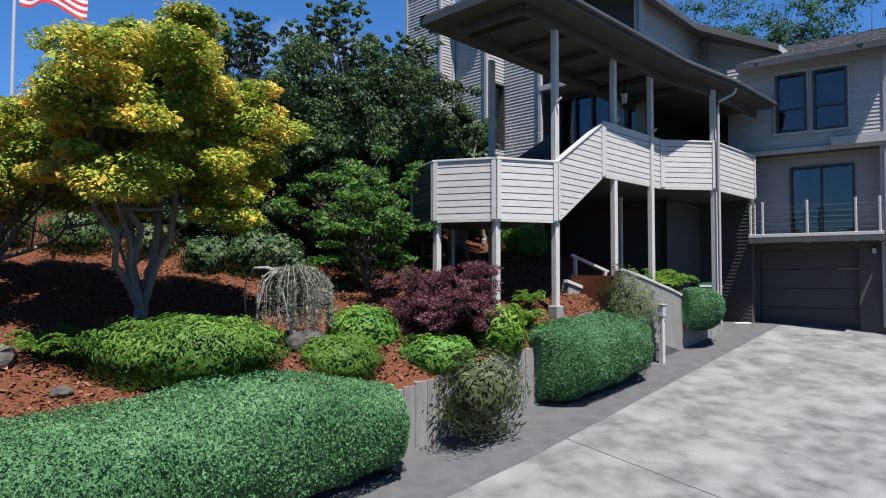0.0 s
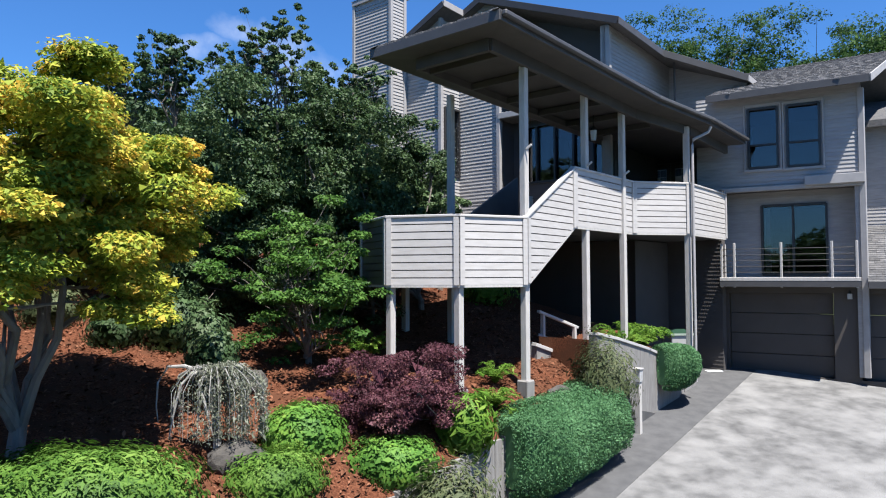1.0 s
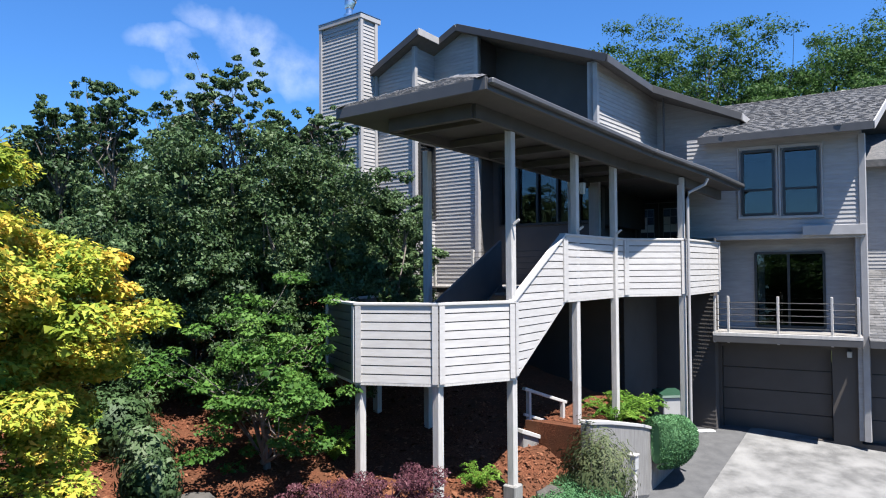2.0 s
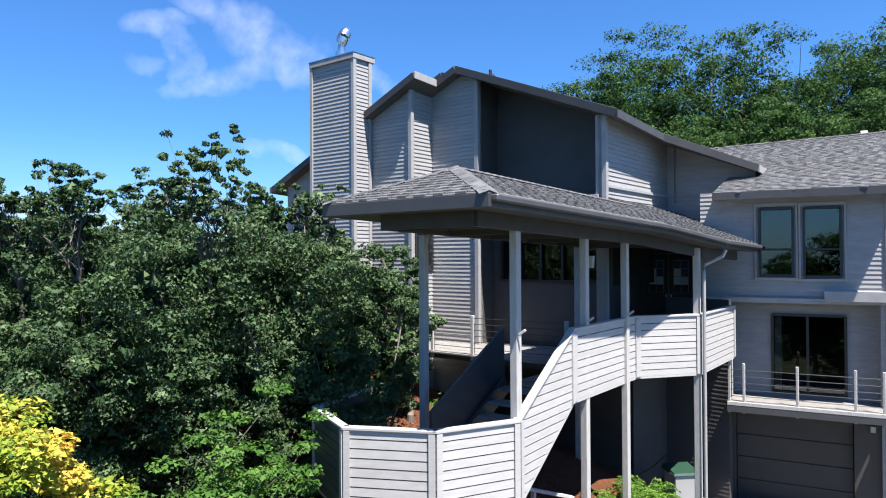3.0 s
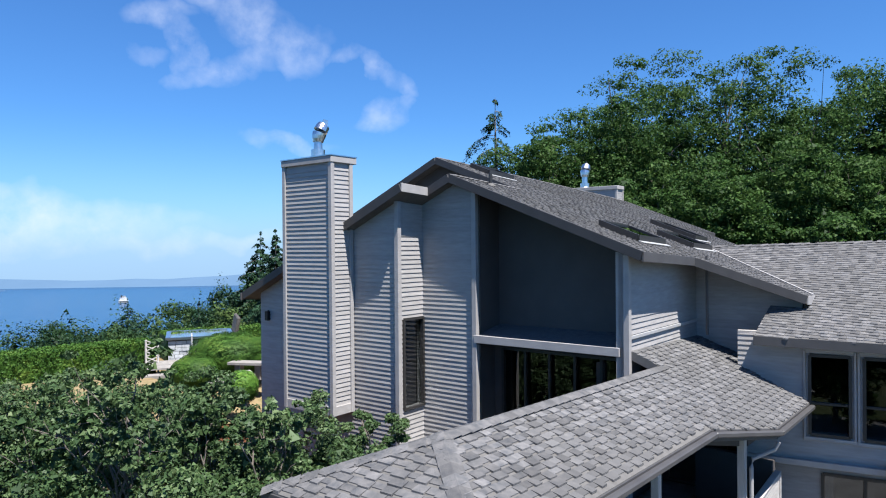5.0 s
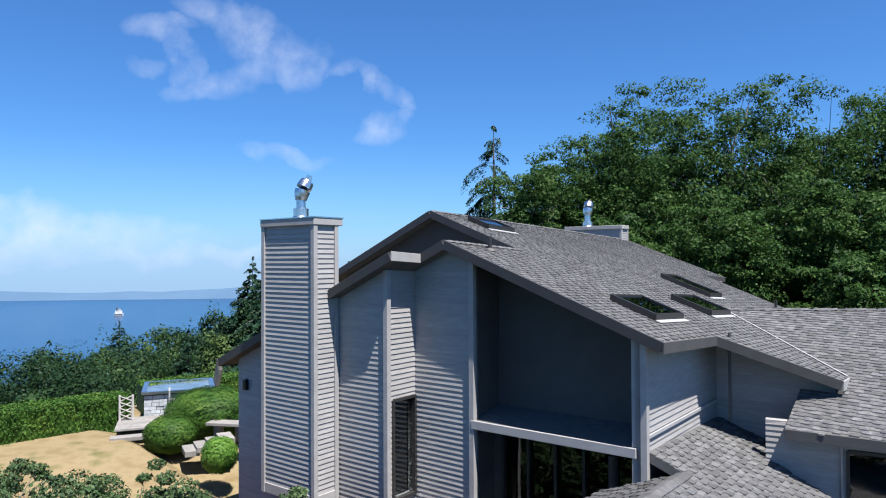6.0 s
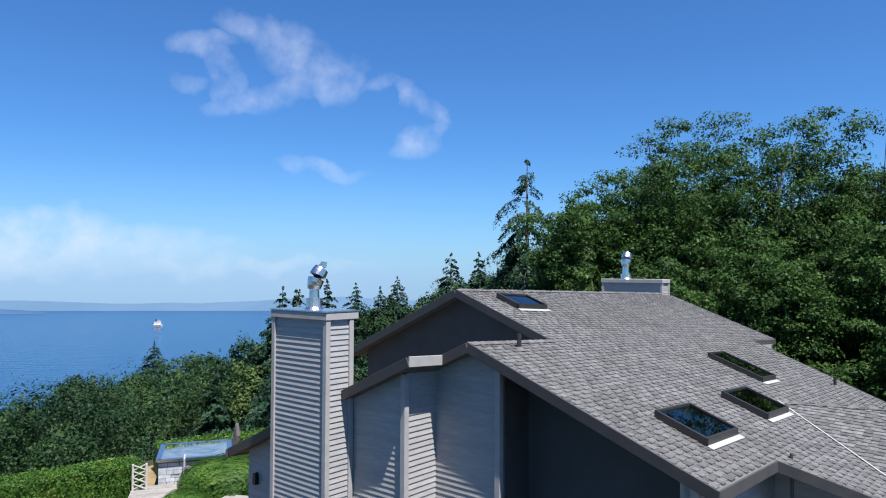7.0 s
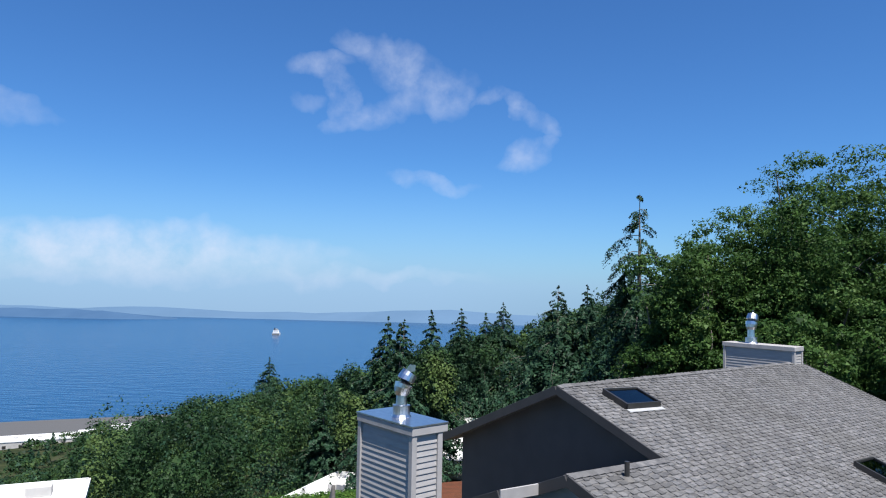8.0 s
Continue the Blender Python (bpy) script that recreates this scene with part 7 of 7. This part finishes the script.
def planter_body(name, u0, u1, drop, mat, base=-0.9, label=""):
    bm = bmesh.new()
    rings = []
    for w in (PW0, 14.0, 15.5, PW1):
        z = planter_z(w) - drop
        rings.append([bm.verts.new(UW(u, w, zz)) for u, zz in ((u0, base), (u1, base), (u1, z), (u0, z))])
    for a, b in zip(rings, rings[1:]):
        for k in range(4):
            bm.faces.new((a[k], a[(k + 1) % 4], b[(k + 1) % 4], b[k]))
    bm.faces.new(rings[0][::-1])
    bm.faces.new(rings[-1])
    make(name, bm, mat, planter, label)


planter_body("wall_body", -7.86, -7.68, 0.0, M_RETAIN)
planter_body("fill", -9.0, -7.865, 0.09, M_MULCH, 0.0, "reddish bark fill")
planter_body("plinth", -7.675, -7.64, 1.35, M_APRON, -0.9, "darker concrete foot")
for a, b in ((PW0, 14.0), (14.0, 15.5), (15.5, PW1)):
    box_part("cap", UW(-7.77, a, planter_z(a) + 0.03), UW(-7.77, b, planter_z(b) + 0.03), 0.24, 0.06, M_PALEWALL, planter)
kerb = thing("stair_kerb", "pale sloping concrete kerb beside the steps", "kerb")
bm = bmesh.new()
a, b, sd = UW(-8.95, 12.85), UW(-8.6, 13.6), UW(0.09, 0)
loft(bm, [Vector((p.x, p.y, 0.0)) for p in (a - sd, a + sd, b + sd, b - sd)], [Vector((p.x, p.y, z)) for p, z in ((a - sd, 1.2), (a + sd, 1.2), (b + sd, 0.9), (b - sd, 0.9))])
make("kerb_body", bm, M_RETAIN, kerb)
box_part("cap", UW(-8.95, 12.85, 1.23), UW(-8.6, 13.6, 0.93), 0.24, 0.07, M_PALEWALL, kerb)
stairs = thing("concrete_steps", "short flight of concrete steps under the walkway", "steps")
for k in range(6):
    w0 = 13.9 + k * 0.3
    box_part("step", UW(-9.6, w0, 0.25 + 0.16 * (5 - k)), UW(-8.6, w0, 0.25 + 0.16 * (5 - k)), 0.36, 0.17, M_RETAIN, stairs)
handrail = thing("handrail", "weathered timber handrail beside the steps", "handrail")
for u, w, z0, z1 in ((-9.27, 13.73, 0.6, 1.8), (-9.0, 14.6, 0.3, 1.5)):
    box_part("post", UW(u, w, z0), UW(u, w, z1), 0.08, 0.08, M_POST, handrail)
box_part("rail", UW(-9.3, 13.6, 1.85), UW(-8.98, 14.7, 1.45), 0.09, 0.06, M_POST, handrail)
box_part("lower_rail", UW(-9.3, 13.6, 1.35), UW(-8.98, 14.7, 0.95), 0.05, 0.05, M_POST, handrail)
bin_ = thing("wheeled_bin", "pale wheeled bin with a dark green lid against the wall", "bin")
p = UW(-8.3, 18.75)
bm = bmesh.new()
a = [Vector((p.x + x, p.y + y, -0.06)) for x, y in ((-0.24, -0.24), (0.24, -0.24), (0.24, 0.24), (-0.24, 0.24))]
b = [Vector((p.x + x, p.y + y, 1.06)) for x, y in ((-0.3, -0.3), (0.3, -0.3), (0.3, 0.3), (-0.3, 0.3))]
loft(bm, a, b)
bevelled(bm, 0.02)
make("bin_body", bm, M_PALEWALL, bin_)
bm = bmesh.new()
loft(bm, [Vector((p.x + x, p.y + y, 1.06)) for x, y in ((-0.33, -0.33), (0.33, -0.33), (0.33, 0.33), (-0.33, 0.33))],
     [Vector((p.x + x, p.y + y, 1.06 + z)) for x, y, z in ((-0.3, -0.3, 0.05), (0.3, -0.3, 0.05), (0.3, 0.3, 0.12), (-0.3, 0.3, 0.12))])
make("lid", bm, M_GREENLID, bin_, "dark green plastic lid")
for k in (-1, 1):
    bm = bmesh.new()
    c = Vector((p.x + 0.2 * k, p.y + 0.26, 0.02))
    tube(bm, [c - Vector((0.04, 0, 0)), c + Vector((0.04, 0, 0))], 0.1, 12)
    make("wheel", bm, M_BLACKMETAL, bin_)
sheet_ = thing("drain_cover", "small pale square cover set in the drive", "drain cover")
p = Vector((8.65, 19.75, 0))
bm = bmesh.new()
loft(bm, [Vector((p.x + x, p.y + y, drive_z(p.y + y) + 0.006)) for x, y in ((-0.22, -0.1), (0.22, -0.1), (0.22, 0.1), (-0.22, 0.1))], [Vector((p.x + x, p.y + y, drive_z(p.y + y) + 0.018)) for x, y in ((-0.22, -0.1), (0.22, -0.1), (0.22, 0.1), (-0.22, 0.1))])
make("cover", bm, M_WHITE, sheet_)

# saw-cut joints in the drive
for k, (a, b) in enumerate((((-6.9, 9.2), (9.0, 7.6)),)):
    A, B = UW(*a), UW(*b)
    box_part("trim", (A.x, A.y, drive_z(A.y) + 0.002), (B.x, B.y, drive_z(B.y) + 0.002), 0.02, 0.006, M_APRON, None, bevel=0)
    tagged(scene.collection.objects[-1], "thin saw-cut joint across the concrete drive", "joint", kind="structure")

# ---- flag on a pole beyond the maple ----
flagpole = thing("flagpole", "slim pale flagpole with a red and white striped flag", "flagpole")
fx, fy = -8.95, 14.0
bm = bmesh.new()
tube(bm, [(fx, fy, gz(fx, fy) - 0.2), (fx, fy, 4.5), (fx, fy, 8.4)], [0.05, 0.04, 0.03], 10)
make("pole", bm, M_FLASH, flagpole)
bm = bmesh.new()
bmesh.ops.create_icosphere(bm, subdivisions=2, radius=0.06, matrix=Matrix.Translation((fx, fy, 8.45)))
make("finial", bm, M_GALV, flagpole)


def flag_at(a, b):
    x = fx + 0.04 + 1.45 * a
    drop = 0.32 * a * a + 0.05 * math.sin(a * 9)
    return Vector((x, fy + 0.12 * math.sin(a * 8 + b), 7.95 - 0.95 * b - drop))


flag = thing_part("flag", flagpole)
for r in range(13):
    verts, faces = [], []
    for i in range(19):
        verts += [flag_at(i / 18, r / 13), flag_at(i / 18, (r + 1) / 13)]
    for i in range(18):
        faces.append((2 * i, 2 * i + 2, 2 * i + 3, 2 * i + 1))
    piece("stripe", verts, faces, M_RED if r % 2 == 0 else M_WHITE, flag)
verts, faces = [], []
for i in range(8):
    verts += [flag_at(i / 18, 0) + Vector((0, -0.006, 0)), flag_at(i / 18, 7 / 13) + Vector((0, -0.006, 0))]
for i in range(7):
    faces.append((2 * i, 2 * i + 2, 2 * i + 3, 2 * i + 1))
piece("canton", verts, faces, M_BLUE, flag)


# ---- buildings and lots down the hill ----
def shed(label, x, y, sx, sy, z_roof, h, turn=0.3):
    ob = thing("warehouse", label, "building", "buildings below the wood")
    m = Matrix.Translation((x, y, 0)) @ Matrix.Rotation(turn, 4, "Z")

    def q(a, b, z):
        return m @ Vector((a, b, z))

    base = z_roof - h
    c = ((-sx, -sy), (sx, -sy), (sx, sy), (-sx, sy))
    bm = bmesh.new()
    loft(bm, [q(a, b, base - 4) for a, b in c], [q(a, b, z_roof - 0.35) for a, b in c])
    make("wall", bm, M_PALEWALL, ob)
    bm = bmesh.new()
    loft(bm, [q(a * 1.01, b * 1.01, z_roof - 0.35) for a, b in c], [q(a * 1.01, b * 1.01, z_roof) for a, b in c])
    make("roof", bm, M_WHITE, ob, "flat white roof")
    for (a0, b0), (a1, b1) in zip(c, c[1:] + c[:1]):
        box_part("parapet", q(a0 * 1.01, b0 * 1.01, z_roof + 0.2), q(a1 * 1.01, b1 * 1.01, z_roof + 0.2), 0.3, 0.4, M_WHITE, ob, bevel=0)
    for k in range(5):
        s = -sx + (k + 0.5) * 2 * sx / 5
        bm = bmesh.new()
        beam(bm, q(s - 0.7, -sy - 0.02, z_roof - 2.0), q(s + 0.7, -sy - 0.02, z_roof - 2.0), 0.1, 1.2)
        make("window", bm, M_DARKFRAME, ob)
    for k in range(3):
        bm = bmesh.new()
        s = -sx * 0.6 + k * sx * 0.6
        beam(bm, q(s - 0.8, 0.2 * sy, z_roof + 0.3), q(s + 0.8, 0.2 * sy, z_roof + 0.3), 1.1, 0.7)
        make("roof_unit", bm, M_PALEWALL, ob)


shed("flat white-roofed building below the hedge", -8.5, 64.7, 6.0, 5.0, -3.0, 6, -0.3)
shed("large flat white-roofed building below the house", 0.5, 87.0, 6.0, 10.5, -3.0, 8, -0.1)
shed("low white-walled building at the edge of the wood", -34.2, 54.0, 7.2, 2.4, -1.1, 7, 0.5)
for i, (x, y, sx, sy, zr) in enumerate([(-196, 292, 15, 6, -55), (-165, 322, 14, 7, -55), (-132, 345, 12, 6, -55), (-228, 276, 12, 6, -55), (-104, 365, 9, 5, -55.5), (-178, 306, 8, 6, -55)]):
    shed("long pale industrial shed by the shore", x, y, sx, sy, zr, 6, 0.5)
lot = thing("shore_lot", "pale paved yards along the shore", "yard", kind="structure")
verts, faces = [], []
for i in range(13):
    t = i / 12
    x, y = -390 + 340 * t, 228 + 165 * t
    verts += [(x - 9, y + 30, -58.2), (x + 10, y - 6, -57.4)]
for i in range(12):
    faces.append((2 * i, 2 * i + 1, 2 * i + 3, 2 * i + 2))
piece("paving", verts, faces, M_APRON, lot)

ship = thing("ferry", "small white ferry crossing the water", "ship")
sx0, sy0 = -310.0, 940.0


def hull(name, x0, x1, half, z0, z1, mat):
    bm = bmesh.new()
    a = [Vector((sx0 + x, sy0 + y, z0)) for x, y in ((x0, -half * 0.7), (x1 - 1.5, -half * 0.7), (x1, 0), (x1 - 1.5, half * 0.7), (x0, half * 0.7))]
    b = [Vector((sx0 + x, sy0 + y, z1)) for x, y in ((x0, -half), (x1 - 1.0, -half), (x1 + 0.6, 0), (x1 - 1.0, half), (x0, half))]
    loft(bm, a, b)
    make(name, bm, mat, ship)


hull("hull", -5.5, 5.5, 2.6, -60.6, -57.0, M_WHITE)
hull("superstructure", -4.2, 3.6, 2.0, -57.0, -53.6, M_WHITE)
hull("bridge", -1.0, 2.4, 1.6, -53.6, -51.4, M_PALEWALL)
bm = bmesh.new()
tube(bm, [(sx0 - 2.4, sy0, -53.6), (sx0 - 2.6, sy0, -50.2)], [0.8, 0.7], 10)
make("funnel", bm, M_DARKFRAME, ship)
bm = bmesh.new()
beam(bm, (sx0 - 5.3, sy0 - 2.7, -58.8), (sx0 + 5.0, sy0 - 2.7, -58.8), 0.1, 1.0)
make("hull_band", bm, M_DARKFRAME, ship)
